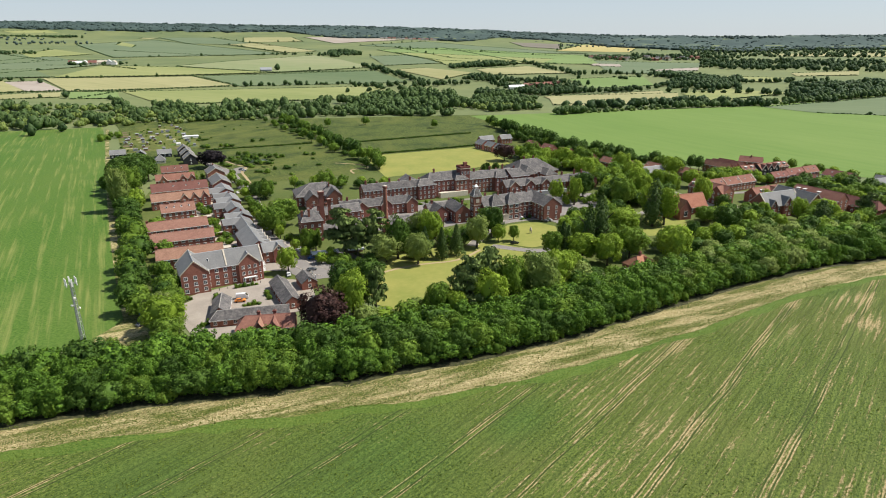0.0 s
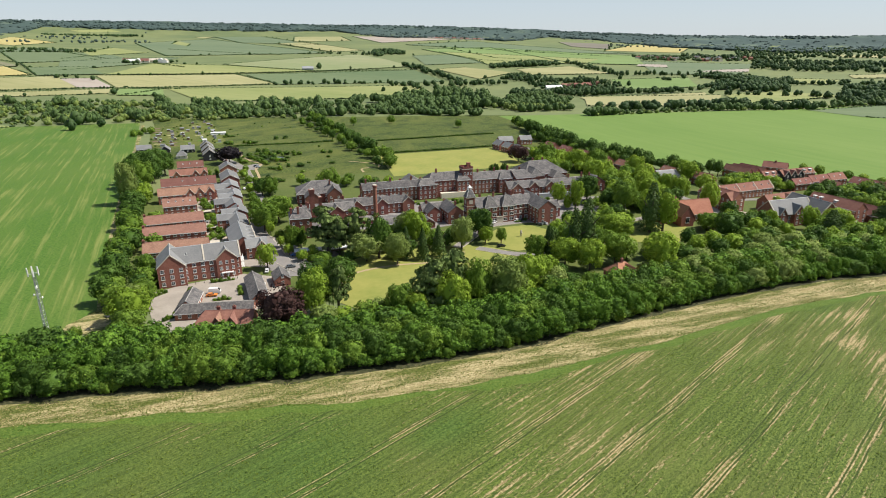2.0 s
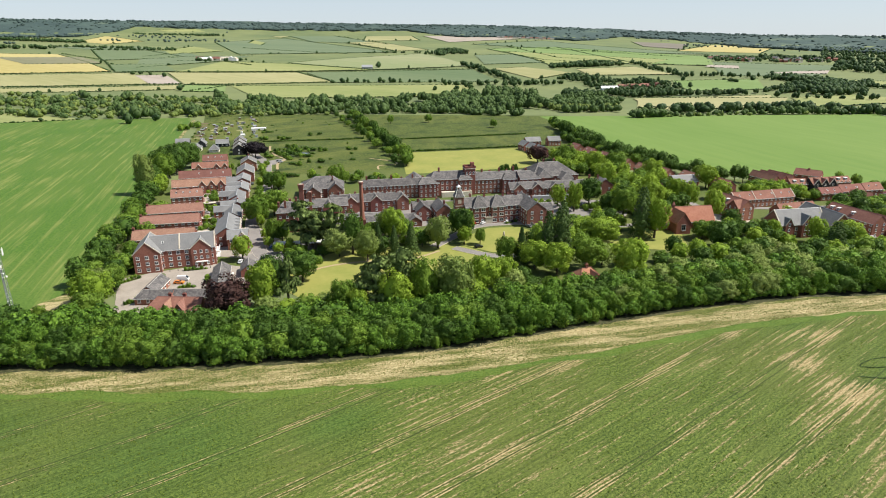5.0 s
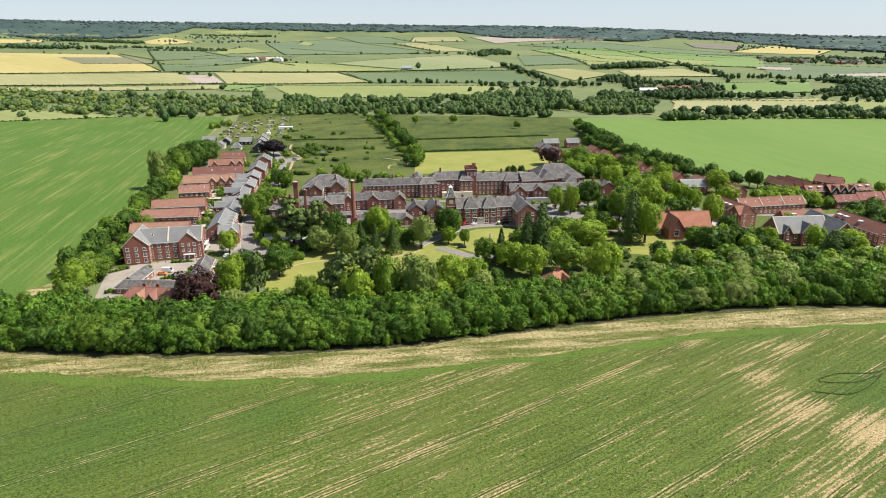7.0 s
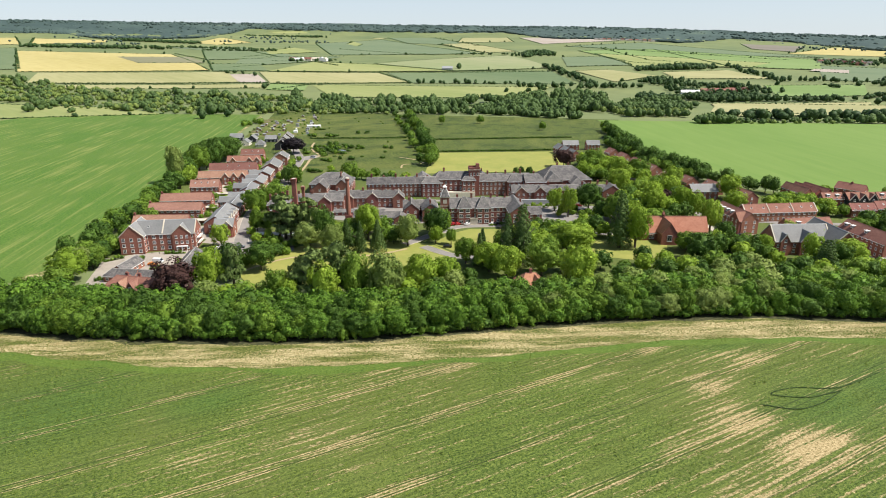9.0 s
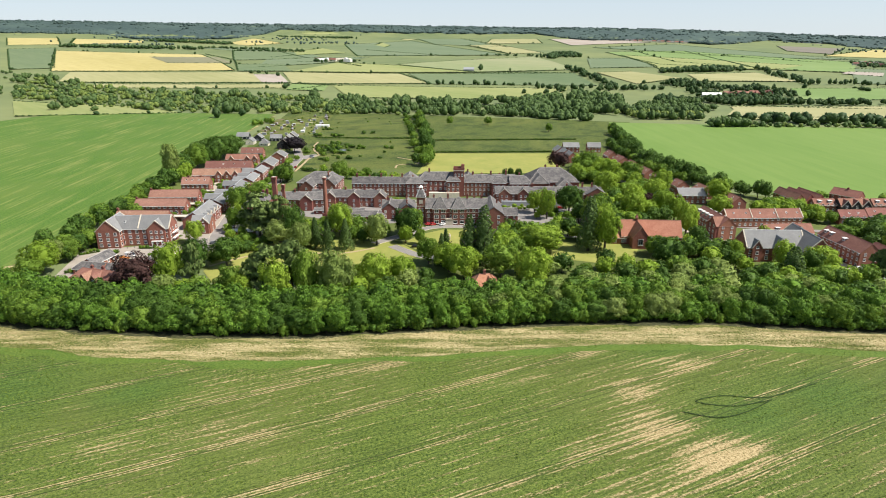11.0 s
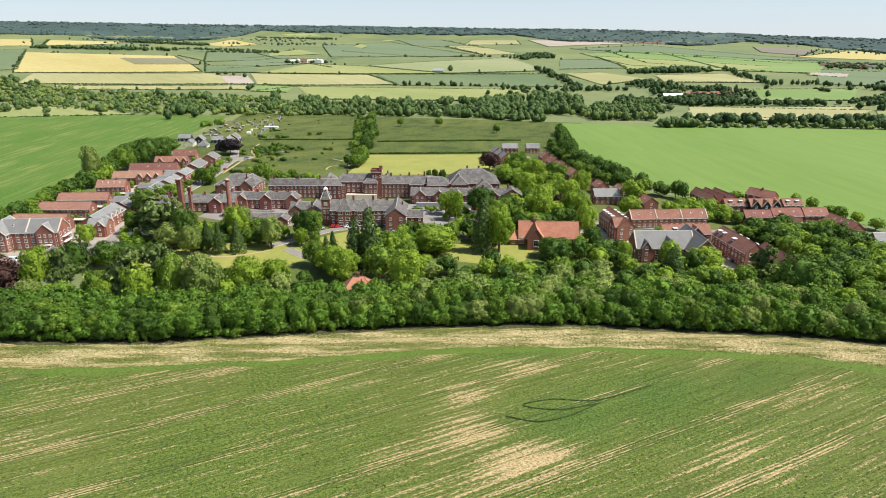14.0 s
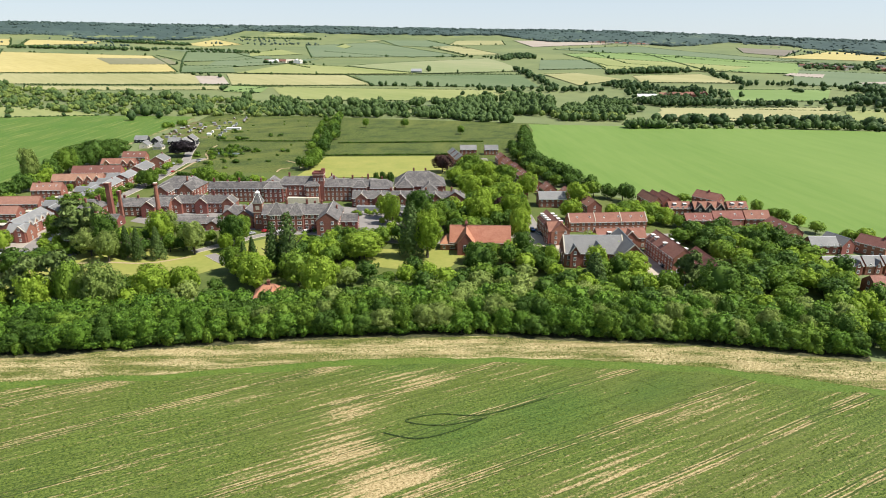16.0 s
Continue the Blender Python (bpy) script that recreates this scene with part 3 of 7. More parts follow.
far_field("grey", (-233, 2027), (-117, 2100), (1, 1791), (-153, 1686))
far_field("hay", (-118, 1583), (-48, 1642), (77, 1548), (-3, 1428))
far_field("hay", (82, 1634), (228, 1747), (312, 1576), (114, 1512))
far_field("bright", (284, 1445), (469, 1506), (435, 1312), (291, 1265))
far_field("hay", (178, 1126), (416, 1209), (385, 1040), (201, 963))
far_field("plum", (374, 3907), (717, 3963), (525, 2905), (381, 3087))
far_field("wheat", (478, 2734), (847, 3815), (1062, 3531), (779, 2700))
far_field("grey", (458, 2006), (776, 1922), (614, 1581), (412, 1581))
far_field("hay", (188, 1139), (433, 1170), (390, 1052), (174, 997))
far_field("pale", (438, 1169), (551, 1227), (627, 1144), (420, 1032))
far_field("green", (480, 947), (742, 1062), (588, 833), (513, 870))
far_field("hay", (1274, 2491), (1729, 2530), (1469, 2144), (1197, 2281))
far_field("hay", (834, 1537), (1006, 1554), (948, 1461), (810, 1468))
far_field("green", (-2124, 1482), (-2102, 1641), (-1281, 1047), (-1322, 971))
far_field("wheat", (-3118, 2117), (-3042, 2328), (-2325, 1823), (-2388, 1650))
far_field("wheat", (-2744, 2205), (-2420, 2324), (-2251, 2158), (-2304, 1850))
far_field("wheat", (-1962, 2375), (-2257, 2918), (-1769, 2537), (-1744, 2273))
far_field("green", (-1543, 1945), (-1265, 1952), (-1020, 1654), (-1128, 1482))
far_field("green", (-1033, 1380), (-928, 1450), (-805, 1317), (-911, 1250))
far_field("pale", (-899, 699), (-664, 750), (-545, 716), (-723, 588))
far_field("grey", (-1759, 1994), (-1541, 2171), (-1328, 2002), (-1516, 1914))
far_field("pale", (-2616, 2703), (-2551, 2845), (-2215, 2553), (-2207, 2379))
far_field("pale", (-2219, 3281), (-2066, 3414), (-1947, 3352), (-2110, 3242))
far_field("hay", (-1521, 3262), (-1543, 3597), (-1496, 3577), (-1411, 3151))
far_field("pale", (-1318, 2620), (-1409, 2853), (-1248, 2641), (-1177, 2465))
far_field("grey", (-1147, 1670), (-1150, 1896), (-845, 1568), (-934, 1351))
far_field("pale", (-168, 2291), (354, 2064), (286, 1857), (9, 1739))
far_field("bright", (-195, 2671), (424, 2248), (328, 1865), (28, 2006))
far_field("pale", (657, 1502), (768, 1436), (696, 1343), (619, 1383))
far_field("fallow", (414, 1800), (489, 1758), (509, 1860), (436, 1870))
far_field("fallow", (522, 1650), (654, 1646), (692, 1740), (609, 1710))
patch("field", FIELD["spring"], "even green cereal field with faint drill lines", "field", (-109, 192), (-413, 757), (-700, 665), (-620, 60), z=0.02)
plot("field", FIELD["smooth"], "smooth bright green cereal field", "field", (36, 856), (56, 800), (80, 690), (134, 576), (188, 508), (240, 484), (290, 464), (330, 444), (420, 440), (700, 330), (820, 560), (470, 960))
patch("field", FIELD["smooth"], "smooth bright green cereal field", "field", (470, 960), (820, 560), (1000, 760), (800, 1085), z=0.07)
patch("field", FIELD["green"], "darker green cereal field", "field", (480, 948), (800, 1085), (900, 900), (620, 850), z=0.3)
plot("bare_patch", VERGE, "worn straw-coloured patch at the field's corner", "ground", (-114, 172), (-106, 176), (-101, 186), (-103, 196), (-108, 202), (-112, 196), (-110, 186), (-118, 178), z=0.05)
plot("bare_patch", VERGE, "worn straw-coloured ground beside the hedge trees", "ground", (-121, 189), (-110, 191), (-110, 205), (-116, 218), (-122, 230), (-120, 208), (-123, 197), z=0.09)
# meadows north of the houses
patch("meadow", MEADOW, "rough grassland around the meadows", "meadow", (-235, 480), (120, 480), (60, 870), (-420, 800), z=-0.03, n=24)
patch("field", LAWN, "pale mown playing field", "field", (-44, 462), (56, 512), (38, 602), (-72, 552), z=0.05)
patch("meadow", MEADOW, "rough grass meadow", "meadow", (-82, 558), (30, 622), (14, 676), (-102, 616), z=0.05)
patch("meadow", MEADOW, "rough pasture", "meadow", (-104, 634), (42, 712), (17, 822), (-157, 788), z=0.04)
patch("meadow", PASTURE, "rough green meadow", "meadow", (-227, 592), (-139, 632), (-225, 812), (-325, 780), z=0.05)
patch("meadow", PASTURE, "rough grass with a pond and scrub", "meadow", (-144, 440), (-61, 477), (-128, 612), (-205, 580), z=0.05)
patch("allotments", rough_meadow("dry_allotment_grass", 2.1, 1.5), "allotment ground with paths between plots", "allotments", (-298, 572), (-235, 606), (-332, 782), (-372, 708), z=0.04)
# lawns and yards
patch("site_ground", GRASS, "grass and shrubs between the houses", "ground", (-150, 205), (330, 320), (270, 480), (-240, 560), z=-0.05)
plot("lawn", LAWN, "sunlit mown lawn under scattered trees", "lawn", (-44, 240), (-42, 264), (-24, 287), (10, 298), (26, 302), (44, 290), (34, 262), (8, 238), (-16, 216), z=0.055)
plot("lawn", LAWN, "sunlit mown lawn", "lawn", (-36, 230), (-40, 243), (-27, 268), (6, 277), (12, 252), (-6, 238), (-18, 218), z=0.06)
plot("lawn", LAWN, "sunlit mown lawn", "lawn", (6, 275), (22, 292), (36, 290), (30, 268), (12, 254), z=0.07)
plot("lawn", LAWN, "round mown lawn before the main front", "lawn", (26, 302), (30, 322), (36, 333), (52, 339), (62, 330), (62, 312), (56, 299), (44, 293), z=0.08)
plot("lawn", LAWN, "mown lawn beside the chapel", "lawn", (84, 330), (104, 338), (128, 349), (138, 352), (138, 324), (126, 313), (100, 311), z=0.06)
plot("lawn", LAWN, "small dry clearing among trees", "lawn", (155, 352), (164, 358), (168, 345), (160, 338), z=0.06)
plot("courtyard", ASPHALT, "pinkish asphalt courts between the main blocks", "pavement", (-60, 325), (-10, 322), (10, 336), (70, 352), (112, 372), (118, 410), (40, 402), (-30, 380), (-70, 360), z=0.07)
plot("courtyard", GRASS, "grass court behind the main front", "lawn", (0, 362), (38, 378), (30, 396), (-12, 380), z=0.1)
plot("yard", YARD, "buff block-paved yard of the stable court", "pavement", (-110, 226), (-99, 238), (-80, 253), (-58, 250), (-50, 224), (-66, 208), (-80, 192), (-90, 198), (-100, 212), z=0.08)
plot("yard", ASPHALT, "tarmac parking beside the carport", "pavement", (-72, 262), (-63, 291), (-45, 286), (-33, 268), (-48, 254), (-60, 250), z=0.09)
plot("car_park", PAVING, "pale paved car park", "pavement", (154, 394), (164, 399), (178, 381), (185, 370), (178, 353), (166, 352), (163, 366), z=0.09)
plot("car_park", PAVING, "pale paved car park", "pavement", (212, 376), (222, 385), (238, 356), (232, 344), (222, 350), z=0.09)
plot("gardens", PAVING, "paved back gardens and parking courts", "pavement", (-128, 285), (-100, 298), (-122, 352), (-150, 338), z=0.06)
plot("gardens", PAVING, "paved back gardens and parking courts", "pavement", (-150, 345), (-124, 358), (-162, 432), (-186, 420), z=0.06)
plot("yard", YARD, "block-paved forecourt before the slate terrace", "pavement", (-84, 262), (-60, 262), (-66, 292), (-90, 312), (-98, 306), z=0.065)
plot("yard", YARD, "paved court behind the apartment block", "pavement", (-112, 256), (-84, 268), (-94, 288), (-120, 284), z=0.062)
road("road", ASPHALT, "grey estate road with kerbs", 7.0, (-52, 258), (-66, 270), (-80, 292), (-97, 320), (-110, 354), (-124, 392), (-140, 427), (-156, 456), (-171, 484), (-200, 520), (-240, 572), kerb=True)
road("road", YARD, "grey yard road", 6.0, (-80, 196), (-90, 208), (-103, 222), (-98, 236), z=0.13)
road("road", ASPHALT, "grey drive round the lawn", 5.0, (14, 296), (22, 318), (28, 333), (40, 341), (56, 346), (67, 336), (67, 314), (60, 296), (46, 288), (24, 296), kerb=True)
road("road", ASPHALT, "grey drive", 4.5, (67, 336), (86, 346), (110, 352), (140, 372), (158, 392), (150, 420), (132, 452), (112, 492), (88, 540), (62, 600), kerb=True)
road("road", ASPHALT, "estate road", 5.0, (158, 392), (166, 402), (206, 408), (240, 420), (276, 438), (318, 404))
road("path", GRAVEL, "worn earth path over the lawn", 1.6, (-38, 236), (-30, 256), (-14, 268), (6, 275), (18, 290))
road("path", GRAVEL, "worn earth path through the meadow", 2.0, (-136, 431), (-150, 462), (-160, 484), (-163, 503), (-179, 519), (-195, 541), (-207, 565))
plot("turning_place", ASPHALT, "grey tarmac turning place at the road's end", "pavement", (-176, 486), (-168, 504), (-160, 500), (-158, 482), (-166, 474), z=0.1)
road("path", GRAVEL, "worn earth path through the meadow", 1.6, (-92, 520), (-70, 512), (-62, 500), (-74, 490), (-70, 476))
road("track", VERGE, "dry grass margin of the cereal field", 3.4, (-112, 200), (-141, 250), (-188, 336), (-274, 498), (-398, 738), z=0.07)


FOOT_AZ = (-75, -55, -51, -47.6, -43.4, -39, -37, -30, -21, -15, -10, -5, -0.5, 3.4, 7.4, 11.3, 14, 18.5, 22.5, 26.4, 28.6, 60)
FOOT_OFF = (3900, 3890, 3860, 3540, 3490, 3820, 4100, 4010, 3970, 4000, 3500, 3640, 3441, 3950, 3930, 3640, 3400, 3160, 2900, 3120, 3300, 3500)


def wood_foot(az):
    """How far off the skyline woods begin, in that direction (radians)."""
    return float(np.interp(math.degrees(az), FOOT_AZ, FOOT_OFF)) + 60 * noise.noise((az * 23, 5.0, 1)) + 40 * noise.noise((az * 80, 2.0, 1))


def hill_floor():
    """The wooded hills: a ring of tree-covered slope with an uneven lower edge and skyline."""
    vs, fs, n, m = [], [], 460, 12
    for i in range(n + 1):
        az = radians(-75 + 130 * i / n)
        d0 = wood_foot(az)
        for j in range(m + 1):
            d = d0 + (4305 - d0) * j / m
            x, y = 100 + d * math.sin(az), 30 + d * math.cos(az)
            lift = 6 + 6 * noise.noise((x * 0.012, y * 0.012, 1)) + 5 * noise.noise((x * 0.04, y * 0.04, 4))
            vs.append((x, y, land(x, y) + (lift if j else 0) + (8 * noise.noise((az * 11, 0, 3)) if j > 9 else 0)))
    for i in range(n):
        for j in range(m):
            a = (m + 1) * i + j
            fs.append((a, a + 1, a + m + 2, a + m + 1))
    tagged(mesh_ob("hillside", vs, fs, HAZED_HILL, smooth=True), "dark wooded hillside under the skyline, tinted blue for distance haze", "hillside", kind="structure")


hill_floor()
road("crop_mark", CROP_RUT, "dark green double track through the crop", 0.38, (191, 216), (181, 208), (171, 206), (178, 212.5), (190, 217), (204, 232), z=0.2)
road("crop_mark", CROP_RUT, "dark green double track through the crop", 0.38, (190, 214.5), (184, 206), (177, 200), (168, 199), z=0.21)

# ---- building kit ----
class Solid:
    """Gathers faces for one mesh."""
    def __init__(self, m=None):
        self.v, self.f, self.m = [], [], m or Matrix()

    def add(self, pts, faces):
        k = len(self.v)
        self.v += [tuple(self.m @ Vector(p)) for p in pts]
        self.f += [tuple(k + i for i in f) for f in faces]

    def box(self, x0, x1, y0, y1, z0, z1):
        self.add([(x, y, z) for z in (z0, z1) for x, y in ((x0, y0), (x1, y0), (x1, y1), (x0, y1))],
                 [(3, 2, 1, 0), (4, 5, 6, 7), (0, 1, 5, 4), (1, 2, 6, 5), (2, 3, 7, 6), (3, 0, 4, 7)])

    def slab(self, top, thick):
        n = len(top)
        self.add(list(top) + [(x, y, z - thick) for x, y, z in top],
                 [tuple(range(n)), tuple(range(2 * n - 1, n - 1, -1))] + [(i, i + n, (i + 1) % n + n, (i + 1) % n) for i in range(n)])

    def taper(self, x, y, z0, z1, r0, r1, n=8, turn=0.0):
        ring = [turn + 2 * math.pi * k / n for k in range(n)]
        self.add([(x + r * math.cos(a), y + r * math.sin(a), z) for r, z in ((r0, z0), (r1, z1)) for a in ring],
                 [tuple(range(n - 1, -1, -1)), tuple(range(n, 2 * n))] + [(k, (k + 1) % n, n + (k + 1) % n, n + k) for k in range(n)])

    def rod(self, a, b, r, n=5):
        a, b = Vector(a), Vector(b)
        q = (b - a).to_track_quat("Z", "Y").to_matrix()
        ring = [q @ Vector((r * math.cos(2 * math.pi * k / n), r * math.sin(2 * math.pi * k / n), 0)) for k in range(n)]
        self.add([tuple(e + o) for e in (a, b) for o in ring], [(k, (k + 1) % n, n + (k + 1) % n, n + k) for k in range(n)])


def part(name, solid, mat, parent, label="", m=None):
    ob = mesh_ob(name, solid.v, solid.f, mat, parent)
    if m:
        ob.matrix_basis = m
    return tagged(ob, label)


def shared(name, me, parent, m, label=""):
    ob = new(name, me)
    ob.parent, ob.matrix_basis = parent, m
    return tagged(ob, label)


def mesh_of(name, solid, mat):
    me = bpy.data.meshes.new(name)
    me.from_pydata(solid.v, [], solid.f)
    me.materials.append(mat)
    return me


WINDOWS, FOOT = {}, []


def window_meshes(w, h):
    if (w, h) not in WINDOWS:
        f = Solid()
        f.box(-w / 2, w / 2, -0.07, 0.05, 0, h)
        f.box(-w / 2 - 0.12, w / 2 + 0.12, -0.14, 0.05, -0.14, 0)
        g = Solid()
        b = 0.15
        for z0, z1 in ((b, h * 0.58 - b / 3), (h * 0.58 + b / 3, h - b)):
            g.box(-w / 2 + b, -b / 3, -0.09, -0.06, z0, z1)
            g.box(b / 3, w / 2 - b, -0.09, -0.06, z0, z1)
        WINDOWS[w, h] = mesh_of("window", f, WHITE), mesh_of("pane", g, GLASS)
    return WINDOWS[w, h]


def window(parent, m, w=1.2, h=1.4):
    """A white casement with two panes; m: the middle of its foot, facing -y."""
    fr, gl = window_meshes(w, h)
    shared("pane", gl, shared("window", fr, parent, m), Matrix())


def house(name, label, x, y, ang, category="house", group=""):
    return tagged(place_empty(name, pose(x, y, 0, 0, 0, ang)), label, category, group)


def place_empty(name, m):
    ob = new(name)
    ob.empty_display_size, ob.matrix_basis = 1.0, m
    return ob


def wing(root, L, W, eave, ridge, roof, at=(0, 0), turn=0.0, wall=None, hips=(0, 0), over=0.35, coping=False, storeys=2, cols=4, sides="f", ends=1, gap=2.75, win=(1.2, 1.4),
         chimneys=(), lights=(), dormers=(), fascia=True, first=1.0):
    """One block of a building: walls, roof, ridge, windows. Its long side lies along x; -y is its front. hips: how far each end's roof slopes in."""
    wall = wall or BRICK
    m = pose(at[0], at[1], 0, 0, 0, turn)
    c = root.matrix_basis @ m
    FOOT.append((c.translation.x, c.translation.y, math.atan2(c[1][0], c[0][0]), L / 2 + 1.5, W / 2 + 1.5))
    pitch = (ridge - eave) / (W / 2)
    s = Solid(m)
    x0, x1, y0, y1, top = -L / 2, L / 2, -W / 2, W / 2, ridge - 0.25
    pts = [(x0, y0, -0.3), (x1, y0, -0.3), (x1, y1, -0.3), (x0, y1, -0.3), (x0, y0, eave - 0.2), (x1, y0, eave - 0.2), (x1, y1, eave - 0.2), (x0, y1, eave - 0.2)]
    fs = [(0, 1, 5, 4), (2, 3, 7, 6)]
    for e, h, (a_, b_, c_, d_) in ((x0, hips[0], (3, 0, 4, 7)), (x1, hips[1], (1, 2, 6, 5))):
        if h:
            fs.append((a_, b_, c_, d_))
        else:
            pts.append((e, 0, top))
            fs.append((a_, b_, c_, len(pts) - 1, d_))
    s.add(pts, fs)
    part("wall", s, wall, root)
    r = Solid(m)
    ea = eave - over * pitch
    xa, xb = x0 - over * (1 if hips[0] else 0.5), x1 + over * (1 if hips[1] else 0.5)
    ra, rb = (x0 + hips[0] if hips[0] else xa), (x1 - hips[1] if hips[1] else xb)
    ya, yb = y0 - over, y1 + over
    r.slab([(xa, ya, ea), (xb, ya, ea), (rb, 0, ridge), (ra, 0, ridge)], 0.2)
    r.slab([(xb, yb, ea), (xa, yb, ea), (ra, 0, ridge), (rb, 0, ridge)], 0.2)
    if hips[0]:
        r.slab([(xa, yb, ea), (xa, ya, ea), (ra, 0, ridge)], 0.2)
    if hips[1]:
        r.slab([(xb, ya, ea), (xb, yb, ea), (rb, 0, ridge)], 0.2)
    rf = part("roof", r, roof, root)
    t = Solid(m)
    t.add([(ra, -0.22, ridge - 0.1), (rb, -0.22, ridge - 0.1), (rb, 0, ridge + 0.12), (ra, 0, ridge + 0.12), (rb, 0.22, ridge - 0.1), (ra, 0.22, ridge - 0.1)],
          [(0, 1, 2, 3), (3, 2, 4, 5), (0, 3, 5), (1, 4, 2)])
    for h, xe, xr in ((hips[0], xa, ra), (hips[1], xb, rb)):
        if h:
            for ye in (ya, yb):
                t.rod((xe, ye, ea + 0.02), (xr, 0, ridge + 0.02), 0.14, 4)
    part("ridge_tiles", t, RIDGE if roof is SLATE_OLD else LEAD if roof is SLATE else TILE_RED, root)
    if fascia:
        g = Solid(m)
        g.box(xa, xb, ya - 0.05, ya + 0.03, ea - 0.3, ea - 0.03)
        part("fascia", g, WHITE, root)
    if coping:
        for e, h in ((x0, hips[0]), (x1, hips[1])):
            if not h:
                for ye in (y0 - 0.3, y1 + 0.3):
                    k = Solid(m)
                    zl = eave - 0.3 * pitch
                    k.add([(e + dx, y_, z_ + dz) for dx in (-0.25, 0.25) for y_, z_ in ((ye, zl), (0, ridge)) for dz in (-0.2, 0.28)],
                          [(1, 3, 7, 5), (0, 4, 6, 2), (0, 1, 5, 4), (2, 6, 7, 3), (0, 2, 3, 1), (4, 5, 7, 6)])
                    part("coping", k, STONE, root)
    step = L / cols
    for side in sides:
        for lv in range(storeys):
            for i in range(cols):
                x = x0 + step * (i + 0.5)
                if side == "f":
                    window(root, m @ pose(x, y0 - 0.01, first + gap * lv), *win)
                elif side == "b":
                    window(root, m @ pose(x, y1 + 0.01, first + gap * lv, 0, 0, 180), *win)
    for e, rz, h in ((x1 + 0.01, 90, hips[1]), (x0 - 0.01, -90, hips[0])):
        for lv in range(storeys if ends else 0):
            for i in range(ends):
                window(root, m @ pose(e, (i + 0.5) * W / ends - W / 2 if ends > 1 else 0, first + gap * lv, 0, 0, rz), *win)
    for cx, cy, ch in chimneys:
        chimney(root, m, cx, cy, ridge - abs(cy) * pitch - 0.8, ch)
    for lx, ly in lights:
        k = Solid()
        k.box(-0.45, 0.45, -0.6, 0.6, -0.02, 0.1)
        g = Solid()
        g.box(-0.36, 0.36, -0.5, 0.5, 0.08, 0.12)
        tilt = math.degrees(math.atan(pitch)) * (1 if ly < 0 else -1)
        o = part("rooflight", k, WHITE, rf, "", m @ pose(lx, ly, ridge - abs(ly) * pitch + 0.02, tilt, 0, 0))
        part("pane", g, GLASS, o)
    for dx, dy in dormers:
        dormer(root, m, dx, dy, ridge, pitch)
    return m


def chimney(root, m, x, y, z0, h):
    k = Solid()
    k.box(-0.55, 0.55, -0.4, 0.4, 0, h)
    k.box(-0.68, 0.68, -0.53, 0.53, h - 0.45, h - 0.15)
    ob = part("chimney", k, BRICK_OLD, root, "", m @ pose(x, y, z0))
    for px in (-0.25, 0.25):
        p = Solid()
        p.taper(px, 0, h, h + 0.5, 0.17, 0.13, 7)
        part("chimney_pot", p, TILE_ORANGE, ob)


def dormer(root, m, x, y, ridge, pitch):
    """A flat-roofed white dormer standing out of the slope."""
    s = 1 if y > 0 else -1
    z = ridge - abs(y) * pitch
    k = Solid()
    k.box(-0.9, 0.9, -0.1, 1.7, -0.4, 1.15)
    mm = m @ pose(x, y, z, 0, 0, 180 if s > 0 else 0)
    ob = part("dormer", k, LEAD, root, "", mm)
    t = Solid()
    t.box(-1.15, 1.15, -0.4, 1.9, 1.15, 1.32)
    part("dormer_roof", t, WHITE, ob)
    f, g = window_meshes(1.5, 1.0)
    w = shared("window", f, ob, pose(0, -0.12, 0.02))
    shared("pane", g, w, Matrix())


def gable(root, x, y_front, width, depth, eave, ridge, roof, base=None, coping=True, wall=None, storeys=2, cols=1):
    """A cross gable facing the front, running back into the main roof."""
    base = base or Matrix()
    p = base @ Vector((x, y_front + depth / 2, 0))
    rot = math.degrees(math.atan2(base[1][0], base[0][0]))
    wing(root, depth, width, eave, ridge, roof, at=(p.x, p.y), turn=rot + 90, coping=coping, sides="", ends=0, fascia=False, wall=wall)
    for lv in range(storeys if cols else 0):
        for i in range(cols):
            window(root, base @ pose(x + (i - (cols - 1) / 2) * width / (cols + 0.4), y_front - 0.01, 1.0 + 2.75 * lv), 1.2, 1.4)


def terrace(label, x, y, ang, L, W, eave, ridge, roof, **kw):
    root = house("terraced_house", label, x, y, ang, "house", kw.pop("group", "terraced houses"))
    wing(root, L, W, eave, ridge, roof, **kw)
    return root


def party_wall(root, x, W, eave, ridge):
    """A brick wall with a pale coping standing through the roof between two houses."""
    k = Solid()
    up = 0.35
    k.add([(x + dx, y_, z_ + dz) for dx in (-0.2, 0.2) for y_, z_ in ((-W / 2 - 0.3, eave - 0.2), (0, ridge), (W / 2 + 0.3, eave - 0.2)) for dz in (-0.3, up)],
          [(1, 3, 9, 7), (3, 5, 11, 9), (0, 1, 7, 6), (4, 10, 11, 5), (0, 2, 3, 1), (2, 4, 5, 3), (6, 7, 9, 8), (8, 9, 11, 10)])
    part("party_wall", k, STONE, root)


# ---- west terraces ----
OR = "red brick terrace with an orange clay tile roof"
terrace(OR, -118, 271.3, 22.5, 29, 9, 5.4, 9.1, TILE_ORANGE, cols=9, sides="f", win=(1.7, 1.5), chimneys=((-14, 0, 2.0),))
terrace(OR, -131.7, 296.5, 24.2, 30, 9, 5.4, 8.7, TILE_ORANGE, cols=9, sides="f", win=(1.7, 1.5), chimneys=((-14.6, 0, 1.6),))
